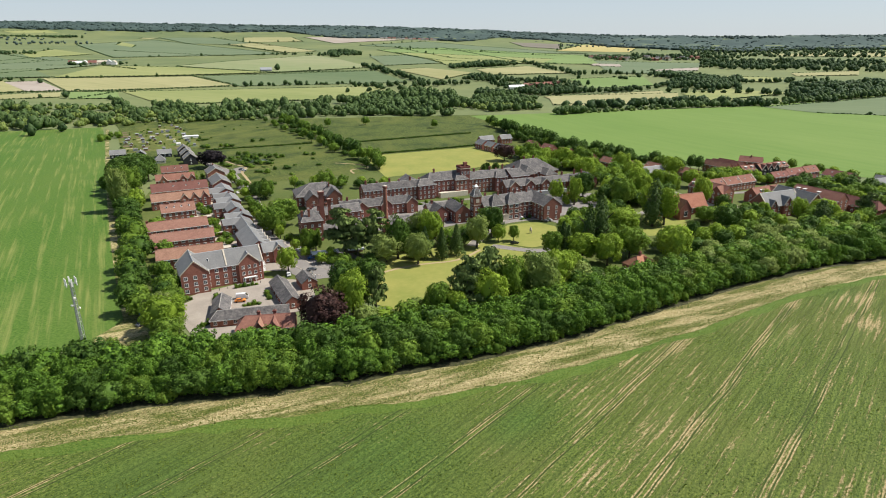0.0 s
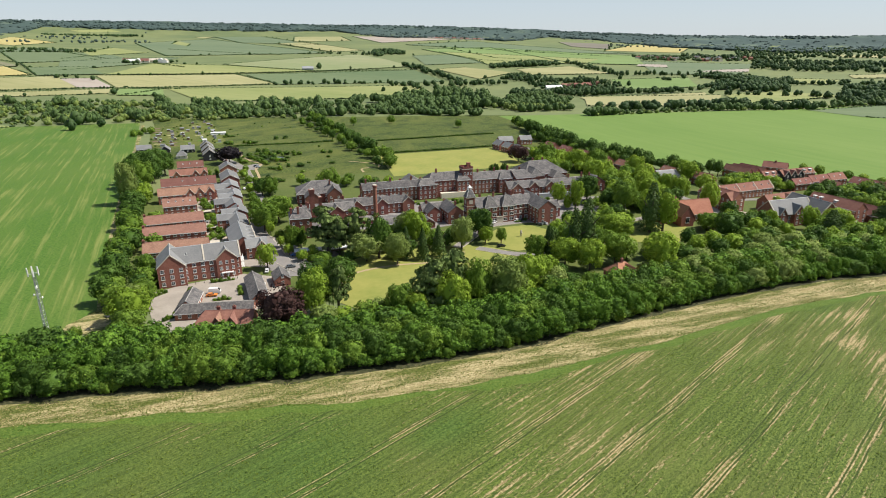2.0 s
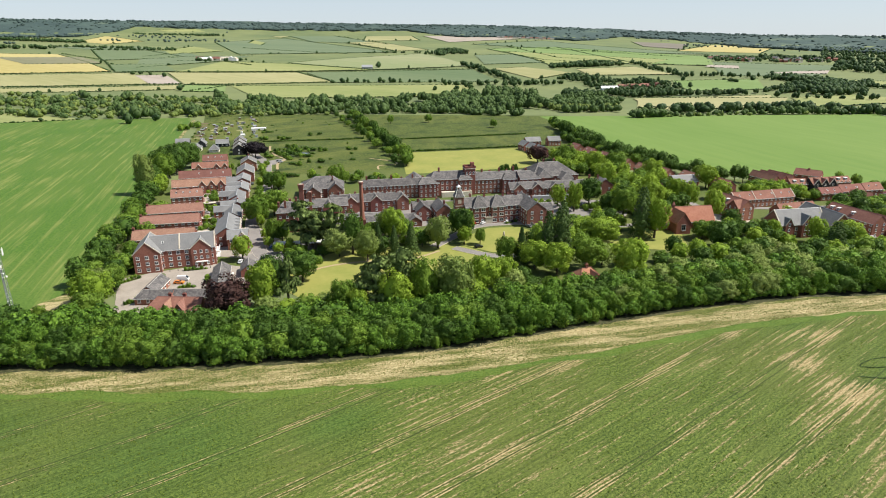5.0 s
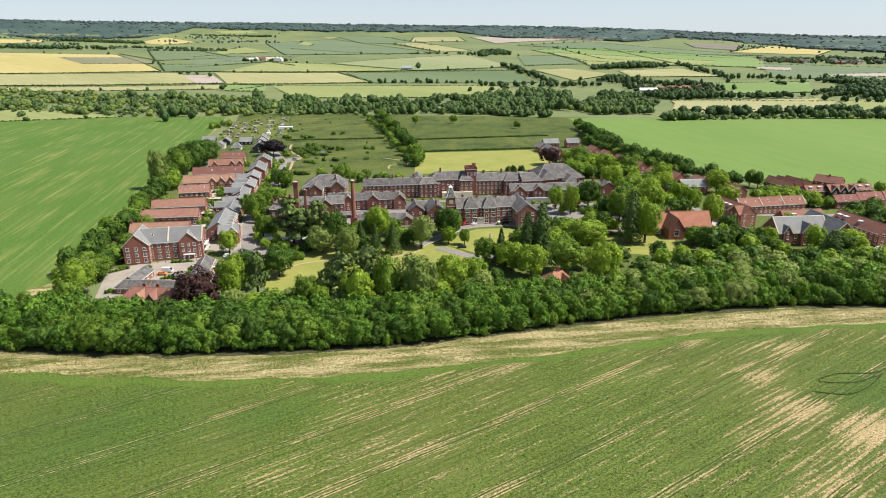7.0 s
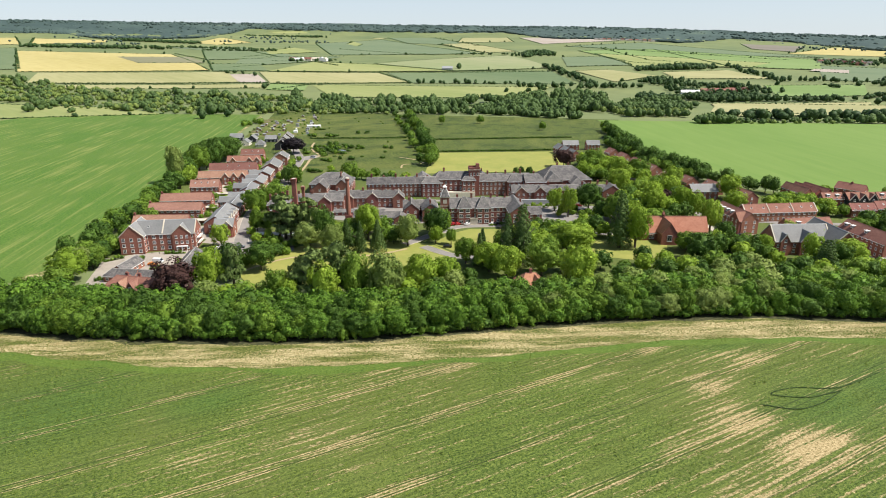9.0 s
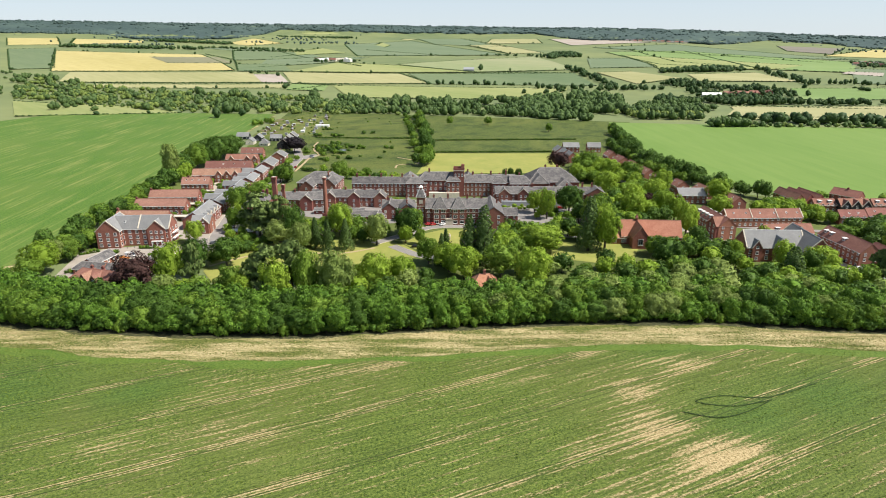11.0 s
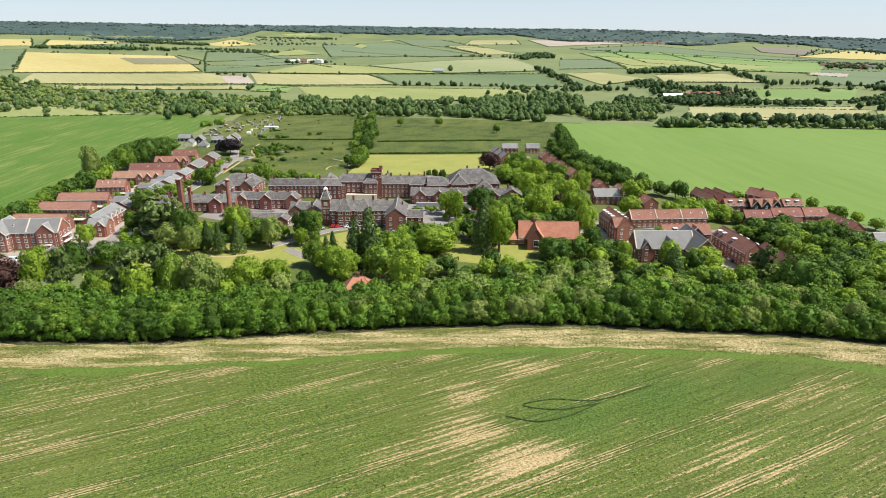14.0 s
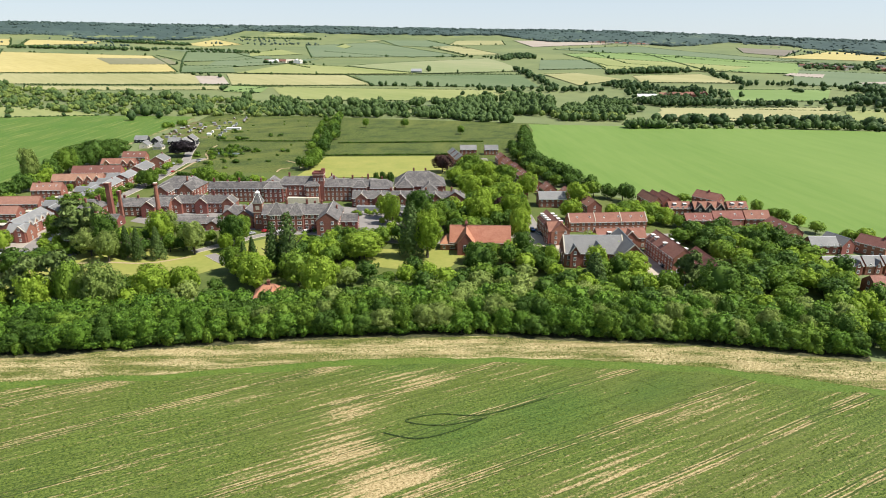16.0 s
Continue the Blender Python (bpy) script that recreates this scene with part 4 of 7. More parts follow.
terrace(OR, -142.4, 316.9, 26.5, 30, 9, 5.4, 8.9, TILE_ORANGE, cols=9, sides="f", win=(1.7, 1.5), chimneys=((-14.6, 0, 1.6),))
terrace("red brick terrace with rooflights in a red tile roof", -154.7, 347.6, 28, 18.5, 9, 6.3, 10.2, TILE_ORANGE, cols=6, lights=((-6, -2), (-2, -2), (2, -2), (6, -2)), chimneys=((-5, 0, 1.6), (3, 0, 1.6)))
r5 = terrace("red brick terrace with three white-edged front gables", -166, 379, 28, 34, 9, 5.6, 9.4, TILE_ORANGE, cols=9)
for gx in (2, 8, 14):
    gable(r5, gx, -5.3, 4.2, 6, 5.9, 8.6, TILE_ORANGE)
terrace("red brick terrace with a dark red tile roof", -176, 403, 27, 35, 9, 6, 10.2, TILE_BROWN, cols=9, lights=((-4, -2), (4, -2), (12, -2)))
r7 = terrace("red brick terrace with small front gables", -193, 437, 26, 26, 9, 5.5, 9.0, TILE_RED, cols=7)
for gx in (-8, 5, 11):
    gable(r7, gx, -5.3, 4.0, 6, 5.9, 8.4, TILE_RED)
terrace("red brick terrace with rooflights in a dark red roof", -204, 463, 25, 19, 9, 6, 9.8, TILE_BROWN, cols=6, lights=((-5, -2), (0, -2), (5, -2)))

# slate terrace along the estate road
SL = "red brick terraced house with a grey slate roof"
s1 = terrace(SL, -94, 290, 117, 30, 12, 6.0, 9.8, SLATE, cols=6, sides="f", ends=2)
for gx in (-9, -3, 3, 9):
    gable(s1, -gx, -6.2, 3.2, 3.6, 6.0, 7.9, SLATE)
s1b = terrace("red brick end house with a slate front gable", -81.5, 277.5, 27, 10, 9, 6.0, 9.0, SLATE, cols=3)
gable(s1b, 2, -5.6, 5, 6, 6.2, 8.8, SLATE, storeys=3)


def slate_row(x, y, L, W, eave, ridge, cols, rear=(), chimneys=(), coping=False):
    """A low slate-roofed row along the road, with wings of the same height set across it behind."""
    t = terrace(SL, x, y, 117, L, W, eave, ridge, SLATE, cols=cols, sides="fb", ends=2, chimneys=chimneys, coping=coping)
    for rx, depth in rear:
        wing(t, depth, 8.5, eave, ridge - 0.1, SLATE, at=(rx, W / 2 + depth / 2 - 4), turn=90, cols=3, sides="fb", ends=2)
    return t


slate_row(-107, 318, 22, 9, 5.8, 8.2, 5, rear=((6.5, 10),))
slate_row(-114.5, 337, 15, 9, 5.9, 8.3, 4, rear=((-3, 9),), chimneys=((0, 0, 1.2),))
slate_row(-124.5, 354, 18, 9.5, 5.7, 8.1, 4, rear=((4.6, 10),))
slate_row(-133.5, 376, 22, 9, 5.8, 8.2, 6, rear=((-6.6, 9), (6.6, 9)), chimneys=((5, 0, 1.2),))
slate_row(-146, 401, 20, 9.5, 5.7, 8.2, 6, rear=((-5, 10),))
slate_row(-157, 425, 24, 12, 6.2, 9.6, 6, coping=True)
slate_row(-172, 458, 16, 12, 6.2, 9.8, 5, chimneys=((7, 0, 1.8),), coping=True)
for hx, hy in ((-236, 561), (-225.5, 541), (-215, 521)):
    n_ = terrace("black timber-boarded house with a grey slate roof", hx, hy, 116, 14, 11, 5.4, 9.6, SLATE, cols=3, wall=DARKWOOD, coping=True, group="boarded houses")
terrace("cottage with a grey slate roof and dark walls", -292, 552, 24, 13, 8, 3.6, 6.8, SLATE, cols=3, storeys=1, wall=DARKWOOD, group="boarded houses")
terrace("cottage with a grey slate roof and dark walls", -271, 551, 114, 11, 8, 3.6, 6.8, SLATE, cols=3, storeys=1, wall=DARKWOOD, group="boarded houses")
terrace("cottage with a grey slate roof and dark walls", -252, 556, 24, 12, 8, 3.6, 6.6, SLATE, cols=3, storeys=1, wall=DARKWOOD, group="boarded houses")
terrace("small pavilion under a pale pyramid roof", -243, 526, 24, 8.5, 8.5, 3.0, 7.0, SLATE, cols=2, storeys=1, hips=(4.0, 4.0), wall=RENDERED, group="boarded houses")
terrace("white-walled cottage with a grey slate roof", -262, 528, 114, 11, 8, 3.4, 6.4, SLATE, cols=3, storeys=1, wall=RENDERED, group="boarded houses")

# ---- apartment block and stable court ----
blk = house("apartment_block", "three-storey red brick apartment block with a pale-coped slate roof", -94, 251, 28, "apartment block")
wing(blk, 28, 12, 9.0, 14.2, SLATE, coping=True, storeys=3, cols=8, sides="f", ends=3, win=(1.5, 1.6), lights=((-8, -3),))
wing(blk, 17, 11, 9.0, 14.2, SLATE, at=(-14.2, -1.6), turn=90, coping=True, storeys=3, cols=5, sides="fb", ends=3, win=(1.5, 1.6))
gable(blk, 8, -7.0, 8.5, 8, 9.0, 13.0, SLATE, storeys=3, cols=3)
mid_cope = Solid()
for ye in (-6.2, 6.2):
    mid_cope.add([(-1 + dx, y_, z_ + dz) for dx in (-0.3, 0.3) for y_, z_ in ((ye, 8.8), (0, 14.2)) for dz in (-0.2, 0.35)],
                 [(1, 3, 7, 5), (0, 4, 6, 2), (0, 1, 5, 4), (2, 6, 7, 3), (0, 2, 3, 1), (4, 5, 7, 6)])
part("coping", mid_cope, STONE, blk)
porch = Solid()
porch.box(5.5, 10.5, -8.2, -7.0, 2.4, 2.7)
for px in (5.7, 8, 10.3):
    porch.box(px - 0.1, px + 0.1, -8.1, -7.9, 0, 2.4)
part("porch", porch, WHITE, blk)
for bz in (2.6, 5.4):
    balc = Solid()
    balc.box(14.1, 15.6, -3.5, 3.5, bz, bz + 0.15)
    for k in range(15):
        balc.box(15.5, 15.56, -3.5 + k * 0.5, -3.44 + k * 0.5, bz, bz + 1.1)
    balc.box(15.48, 15.58, -3.5, 3.5, bz + 1.05, bz + 1.12)
    part("balcony", balc, WHITE, blk)

ST = "low stable range of brick with a grey slate roof"
terrace(ST, -85.5, 217, 105, 15, 6.5, 3.0, 5.4, SLATE_OLD, cols=4, storeys=1, sides="fb", group="stable court")
terrace(ST, -79, 208.5, 14, 14, 7, 3.0, 5.2, SLATE_OLD, cols=4, storeys=1, sides="f", group="stable court", hips=(2.5, 0))
terrace(ST, -66, 212.5, 12, 15, 6, 2.8, 4.8, SLATE_OLD, cols=4, storeys=1, sides="f", group="stable court")
terrace(ST, -64.5, 231.5, 117, 26, 7, 3.0, 5.4, SLATE_OLD, cols=6, storeys=1, sides="fb", group="stable court")
terrace("small brick coach house with a slate roof", -58.5, 244.5, 117, 10, 6.5, 3.2, 5.6, SLATE_OLD, cols=2, sides="f", group="stable court")
ld = terrace("brick house with a brown-red tile roof and gables", -63, 199, 9, 20, 9, 4.2, 7.4, TILE_RED, cols=5, storeys=1, group="stable court", chimneys=((-2.5, 0.5, 2.4), (3.0, 0.5, 2.4)), hips=(3, 0))
gable(ld, -2, -6.0, 4.4, 7.5, 4.0, 7.2, TILE_ORANGE, storeys=2, coping=False)
gable(ld, 3, -6.0, 4.4, 7.5, 4.0, 7.2, TILE_ORANGE, storeys=2, coping=False)

# ---- the old hospital ----
OLD = dict(wall=BRICK_OLD)
m7 = house("hospital_wing", "tall weathered brick block with a slate roof", -70.0, 311.3, 20, "hospital wing", "hospital buildings")
wing(m7, 11, 14, 11.2, 15.2, SLATE_OLD, storeys=3, cols=3, sides="f", ends=3, gap=3.4, hips=(3.5, 3.5), chimneys=((-4.5, -3, 3.2), (-1, -4, 4.5), (1, 3, 3.2), (4.5, 0, 3)), **OLD)
wing(m7, 9, 9, 4, 6.6, SLATE_OLD, at=(9.5, 1), storeys=1, cols=3, sides="f", **OLD)
m6 = house("hospital_wing", "brick range with a lichened slate roof and gable", -63, 341, 24, "hospital wing", "hospital buildings")
wing(m6, 30, 10, 6.6, 10, SLATE_OLD, cols=9, sides="f", chimneys=((-12, 0, 2.4), (-4, 0, 2.4)), **OLD)
gable(m6, 4, -8.5, 7.5, 10, 6.6, 9.8, SLATE_OLD, **OLD)
m6b = house("hospital_wing", "brick range with several slate gables", -40, 358.5, 23, "hospital wing", "hospital buildings")
wing(m6b, 46, 9.5, 6.6, 10, SLATE_OLD, cols=14, sides="f", chimneys=((-18, 0, 2.6), (-8, 1, 2.4), (-2, 0, 2.4), (10, 0, 3.2), (17, 0, 2.6)), hips=(0, 4), **OLD)
for gx in (-11, 4, 20):
    gable(m6b, gx, -7.0, 7.0, 9, 6.6, 9.8, SLATE_OLD, **OLD)
m8 = house("hospital_wing", "single-storey brick range with a slate roof", -18.5, 331.5, 22, "hospital wing", "hospital buildings")
wing(m8, 28, 8, 3.2, 5.4, SLATE_OLD, storeys=1, cols=8, sides="f", **OLD)
wing(m8, 9, 7, 3.2, 5.4, SLATE_OLD, at=(13, -4), turn=90, storeys=1, cols=2, **OLD)
wing(m8, 30, 4, 2.6, 3.6, SLATE_OLD, at=(-12, 12), storeys=1, cols=8, **OLD)
m5 = house("hospital_hall", "brick hall under a large hipped slate roof", -82, 389, 20, "hospital wing", "hospital buildings")
wing(m5, 28, 20, 6.5, 12.4, SLATE_OLD, cols=7, sides="f", ends=4, hips=(10, 9), **OLD)
wing(m5, 18, 11, 6.5, 11.6, SLATE_OLD, at=(7, 0), turn=90, cols=3, sides="", ends=2, hips=(4, 4), chimneys=((-6, 0, 2.6), (6, 2, 2.6)), **OLD)
wing(m5, 14, 9, 6.0, 9.6, SLATE_OLD, at=(-5, -13), turn=90, cols=4, sides="fb", **OLD)
wing(m5, 12, 9, 6.5, 10.6, SLATE_OLD, at=(9, -10), turn=90, cols=3, sides="fb", ends=2, **OLD)
m9 = house("hospital_wing", "small brick range with two slate gables", 7.5, 346, 24, "hospital wing", "hospital buildings")
wing(m9, 17, 9, 7, 10.5, SLATE_OLD, at=(0, 0), turn=90, cols=4, sides="fb", ends=2, chimneys=((-7, 0, 3.0),), **OLD)
wing(m9, 15, 8.5, 6, 9.4, SLATE_OLD, at=(-10.5, 5), turn=90, cols=4, sides="fb", ends=2, **OLD)

wing(m9, 19, 8, 5.6, 8.8, SLATE_OLD, at=(-6, 9), cols=6, sides="f", chimneys=((-6, 0, 2.4), (5, 0, 2.4)), **OLD)
m1 = house("hospital_main_block", "three-storey brick main front with pyramid-roofed bays", 36, 351.5, 24, "hospital wing", "hospital buildings")
wing(m1, 35, 13, 9.6, 13.6, SLATE_OLD, storeys=3, cols=11, sides="f", gap=3.1, chimneys=((-13, 1, 3), (-5, 0, 3.2), (6, 0, 3.2), (10, 2, 2.8), (14, 0, 2.6)), win=(1.4, 1.7), **OLD)
for bx in (-9.5, 1.0):
    wing(m1, 7.6, 8.0, 10.0, 15.3, SLATE_OLD, at=(bx, -4.4), storeys=3, cols=2, gap=3.1, hips=(3.2, 3.2), win=(2.4, 1.8), ends=1, **OLD)
wing(m1, 27, 11, 9.6, 13.6, SLATE_OLD, at=(19.5, -6.5), turn=-90, storeys=3, cols=7, sides="fb", gap=3.1, ends=2, chimneys=((-4, 3, 2.6),), win=(1.4, 1.7), **OLD)
wing(m1, 12, 9, 6.0, 9.0, SLATE_OLD, at=(28, -4), storeys=2, cols=3, sides="f", **OLD)
for bz in (3.6, 6.7):
    band = Solid()
    band.box(-17.4, 13.5, -6.62, -6.5, bz, bz + 0.2)
    part("string_course", band, STONE, m1)
doorway = Solid()
doorway.box(-6.2, -2.2, -8.6, -6.5, 0, 3.4)
doorway.box(-6.5, -1.9, -8.8, -6.5, 3.4, 3.8)
part("porch", doorway, STONE, m1)

m2 = house("hospital_range", "long three-storey brick range with slate roofs", -6, 404.5, 23.5, "hospital wing", "hospital buildings")
wing(m2, 50, 10, 9, 12.2, SLATE_OLD, at=(-26, -1), storeys=3, cols=18, sides="f", gap=2.9, chimneys=((-22, 0, 3), (-14, 2, 2.6), (-6, 0, 3), (1, 2, 2.6), (8, 0, 3), (15, 2, 2.6)), win=(1.1, 1.5), **OLD)
wing(m2, 12, 9, 9.6, 12.6, SLATE_OLD, at=(-9, -4), storeys=3, cols=4, sides="f", gap=2.9, hips=(3, 3), win=(1.1, 1.5), **OLD)
wing(m2, 26, 13, 11.2, 15.2, SLATE_OLD, at=(6, 1.5), storeys=3, cols=8, sides="f", gap=3.3, hips=(4, 0), chimneys=((-6, 0, 3),), win=(1.3, 1.8), **OLD)
wing(m2, 9, 9, 11.2, 14.6, SLATE_OLD, at=(16, -4), storeys=3, cols=3, sides="f", gap=3.3, hips=(3, 3), win=(1.3, 1.8), **OLD)
wing(m2, 38, 11, 10, 13.8, SLATE_OLD, at=(38, 0), storeys=3, cols=14, sides="f", gap=3.0, chimneys=((-15, 2, 2.6), (-9, 0, 2.6), (-3, 2, 2.6), (3, 0, 3.0), (9, 2, 2.6), (13, 0, 3.6)), win=(1.1, 1.5), **OLD)
wing(m2, 9, 9, 10, 13.2, SLATE_OLD, at=(46, -4), storeys=3, cols=3, sides="f", gap=3.0, hips=(3, 3), win=(1.1, 1.5), **OLD)
wing(m2, 14, 16, 9.8, 13.6, SLATE_OLD, at=(60, -2), storeys=3, cols=4, sides="f", gap=3.0, ends=4, hips=(0, 4), chimneys=((0, 2, 3),), win=(1.1, 1.5), **OLD)
canopy = Solid()
canopy.box(0, 20, -10, -6.5, 0, 3.4)
part("corridor", canopy, RENDERED, m2, "low cream flat-roofed corridor")
wing(m2, 16, 12, 8.6, 12.4, SLATE_OLD, at=(-14, 10), turn=90, cols=3, sides="", ends=2, hips=(3, 0), **OLD)
wing(m2, 14, 11, 9.4, 13.4, SLATE_OLD, at=(26, 8), turn=90, cols=3, sides="", ends=2, hips=(3, 0), chimneys=((2, 0, 2.6),), **OLD)

m4 = house("hospital_range", "two-storey brick range with slate roof and gables", 71, 419.5, 22, "hospital wing", "hospital buildings")
wing(m4, 68, 9.5, 6.0, 9.4, SLATE_OLD, cols=20, sides="f", chimneys=((-10, 0, 2.6), (12, 0, 2.8), (22, 0, 3.6), (28, 0, 3.2)), **OLD)
for gx in (-28, -16, -4, 18):
    gable(m4, gx, -6.6, 7.0, 8, 6.0, 9.2, SLATE_OLD, cols=2, **OLD)
wing(m4, 12, 12, 6.6, 10.4, SLATE_OLD, at=(30, -2), turn=90, cols=3, sides="fb", ends=2, hips=(0, 3), **OLD)
cor = Solid()
cor.box(-30, 8, -14, -11.5, 0, 2.8)
part("corridor", cor, LEAD, m4, "low flat-roofed grey corridor")
m3 = house("hospital_hall", "brick hall under a steep hipped slate roof", 64, 455, 25, "hospital wing", "hospital buildings")
wing(m3, 34, 24, 7.6, 15, SLATE_OLD, cols=9, sides="f", ends=5, hips=(9, 11), chimneys=((-4, 2, 3.5), (4, 2, 3.5)), **OLD)
wing(m3, 14, 11, 7.6, 12.6, SLATE_OLD, at=(-10, -10), turn=90, cols=4, sides="fb", ends=2, hips=(3, 0), **OLD)
wing(m3, 12, 10, 6.4, 10, SLATE_OLD, at=(6, -14), turn=90, cols=3, sides="fb", ends=2, hips=(3, 0), **OLD)


def clock_tower(x, y, ang):
    t = house("clock_tower", "square brick clock tower with a lead lantern roof", x, y, ang, "tower")
    s = Solid()
    s.box(-2.4, 2.4, -2.4, 2.4, -0.3, 14.6)
    part("shaft", s, BRICK_OLD, t)
    for z, o in ((9.6, 0.12), (14.6, 0.3)):
        c = Solid()
        c.box(-2.4 - o, 2.4 + o, -2.4 - o, 2.4 + o, z, z + 0.4)
        part("cornice", c, STONE, t)
    b = Solid()
    rings = ((2.75, 15.0), (2.0, 16.4), (1.45, 18.2), (1.2, 18.6))
    b.add([(sx * r, sy * r, z) for r, z in rings for sx, sy in ((-1, -1), (1, -1), (1, 1), (-1, 1))],
          [(4 * i + k, 4 * i + (k + 1) % 4, 4 * i + 4 + (k + 1) % 4, 4 * i + 4 + k) for i in range(3) for k in range(4)] + [(12, 13, 14, 15)])
    part("spire_roof", b, SLATE_OLD, t)
    hips = Solid()
    for sx, sy in ((-1, -1), (1, -1), (1, 1), (-1, 1)):
        for (r0, z0), (r1, z1) in zip(rings, rings[1:]):
            hips.rod((r0 * sx, r0 * sy, z0), (r1 * sx, r1 * sy, z1), 0.14)
    part("hip_rolls", hips, WHITE, t)
    lan = Solid()
    for sx, sy in ((-1, -1), (1, -1), (1, 1), (-1, 1)):
        lan.box(sx * 0.85 - 0.14, sx * 0.85 + 0.14, sy * 0.85 - 0.14, sy * 0.85 + 0.14, 18.6, 20.0)
    lan.box(-1.1, 1.1, -1.1, 1.1, 20.0, 20.2)
    lan.add([(-1.2, -1.2, 20.2), (1.2, -1.2, 20.2), (1.2, 1.2, 20.2), (-1.2, 1.2, 20.2), (0, 0, 21.6)], [(0, 1, 4), (1, 2, 4), (2, 3, 4), (3, 0, 4)])
    part("lantern", lan, WHITE, t, "white timber lantern")
    for rz in (0, 90, 180, 270):
        r = pose(0, 0, 0, 0, 0, rz)
        f = Solid(r)
        f.box(-1.0, 1.0, -2.5, -2.4, 11.2, 13.4)
        part("clock_face", f, STONE, t)
        for zz in (3.6, 6.9):
            window(t, r @ pose(-0.9, -2.41, zz), 0.9, 1.6)
            window(t, r @ pose(0.9, -2.41, zz), 0.9, 1.6)
    FOOT.append((x, y, 0, 5, 5))


clock_tower(18.2, 342.0, 24)


def water_tower(x, y, ang):
    t = house("water_tower", "square brick water tower with corbelled parapet", x, y, ang, "tower")
    s = Solid()
    s.box(-3.4, 3.4, -3.4, 3.4, -0.3, 17.2)
    part("shaft", s, BRICK_OLD, t)
    p = Solid()
    p.box(-3.75, 3.75, -3.75, 3.75, 17.2, 17.6)
    part("cornice", p, STONE, t)
    q = Solid()
    for a, b, c, d in ((-3.6, 3.6, -3.6, -3.2), (-3.6, 3.6, 3.2, 3.6), (-3.6, -3.2, -3.2, 3.2), (3.2, 3.6, -3.2, 3.2)):
        q.box(a, b, c, d, 17.6, 19.0)
    q.box(-3.2, 3.2, -3.2, 3.2, 17.6, 18.0)
    part("parapet", q, BRICK_OLD, t)
    u = Solid()
    u.box(1.4, 3.7, 1.4, 3.7, 18.0, 20.6)
    part("turret", u, BRICK_OLD, t)
    for rz in (0, 90):
        for k in (-2.2, 0, 2.2):
            window(t, pose(0, 0, 0, 0, 0, rz) @ pose(k, -3.41, 13.6), 1.1, 1.8)


water_tower(13.1, 410.0, 23.5)


def tall_chimney(x, y, h, r0, r1, label):
    t = house("factory_chimney", label, x, y, 20, "chimney")
    b = Solid()
    b.box(-r0 - 0.5, r0 + 0.5, -r0 - 0.5, r0 + 0.5, -0.3, 5)
    part("base", b, BRICK_OLD, t)
    s = Solid()
    s.taper(0, 0, 5, h - 1.6, r0, r1, 12)
    part("shaft", s, BRICK, t)
    c = Solid()
    c.taper(0, 0, h - 1.6, h - 1.0, r1, r1 + 0.4, 12)
    c.taper(0, 0, h - 1.0, h - 0.3, r1 + 0.4, r1 + 0.3, 12)
    part("cap", c, BRICK_OLD, t)
    p = Solid()
    p.taper(0, 0, h - 0.3, h, r1 + 0.2, r1, 12)
    part("rim", p, STONE, t)


tall_chimney(-31.2, 320.2, 26.0, 1.35, 0.95, "slender round red brick boiler chimney")


def square_stack(x, y, h, w, ang):
    """A square brick ventilation stack with corbelled courses near its top."""
    t = house("ventilation_stack", "square red brick stack with a corbelled top", x, y, ang, "chimney")
    s = Solid()
    s.add([(sx * q, sy * q, z) for q, z in ((w, -0.3), (w * 0.86, h - 2.4)) for sx, sy in ((-1, -1), (1, -1), (1, 1), (-1, 1))],
          [(3, 2, 1, 0), (4, 5, 6, 7)] + [(k, (k + 1) % 4, 4 + (k + 1) % 4, 4 + k) for k in range(4)])
    part("shaft", s, BRICK_OLD, t)
    c = Solid()
    for k, z in enumerate((h - 2.4, h - 1.9, h - 0.7)):
        o = w * 0.86 + (0.14, 0.3, 0.42)[k]
        c.box(-o, o, -o, o, z, z + (0.5, 1.2, 0.5)[k])
    part("corbelling", c, BRICK_OLD, t)
    p = Solid()
    p.box(-w * 0.7, w * 0.7, -w * 0.7, w * 0.7, h - 0.2, h)
    part("rim", p, STONE, t)


square_stack(-65.2, 319, 23.4, 1.35, 20)
square_stack(-61.8, 322.5, 18.5, 0.8, 20)

# ---- chapel ----
ch = house("chapel", "brick chapel with a bright orange tile roof", 141, 356.5, 19.5, "chapel")
wing(ch, 30, 11, 4.6, 11.6, TILE_CHAPEL, storeys=1, cols=7, sides="f", win=(1.0, 2.4), first=1.2, chimneys=((-4, 3, 1.6),))
wing(ch, 15, 8, 6.0, 11.4, TILE_CHAPEL, at=(-7, -5.5), turn=90, storeys=1, cols=2, sides="", ends=1, win=(2.4, 3.2), first=2.0)
wing(ch, 7, 9, 3.6, 7.2, TILE_CHAPEL, at=(-16, -1), storeys=1, cols=2, hips=(3, 0), ends=0)
bell = Solid()
bell.box(-7.6, -6.4, -0.6, 0.6, 11, 12.6)
bell.add([(-7.8, -0.8, 12.6), (-6.2, -0.8, 12.6), (-6.2, 0.8, 12.6), (-7.8, 0.8, 12.6), (-7, 0, 14.6)], [(0, 1, 4), (1, 2, 4), (2, 3, 4), (3, 0, 4)])
part("bellcote", bell, TILE_RED, ch)

# ---- east houses ----
e1 = house("school_house", "brick house with large pale slate roofs and gables", 196, 355, 22, "house", "east houses")
wing(e1, 27, 13, 7.0, 13.4, SLATE, coping=True, storeys=2, cols=7, sides="f", ends=3, win=(1.4, 1.7))
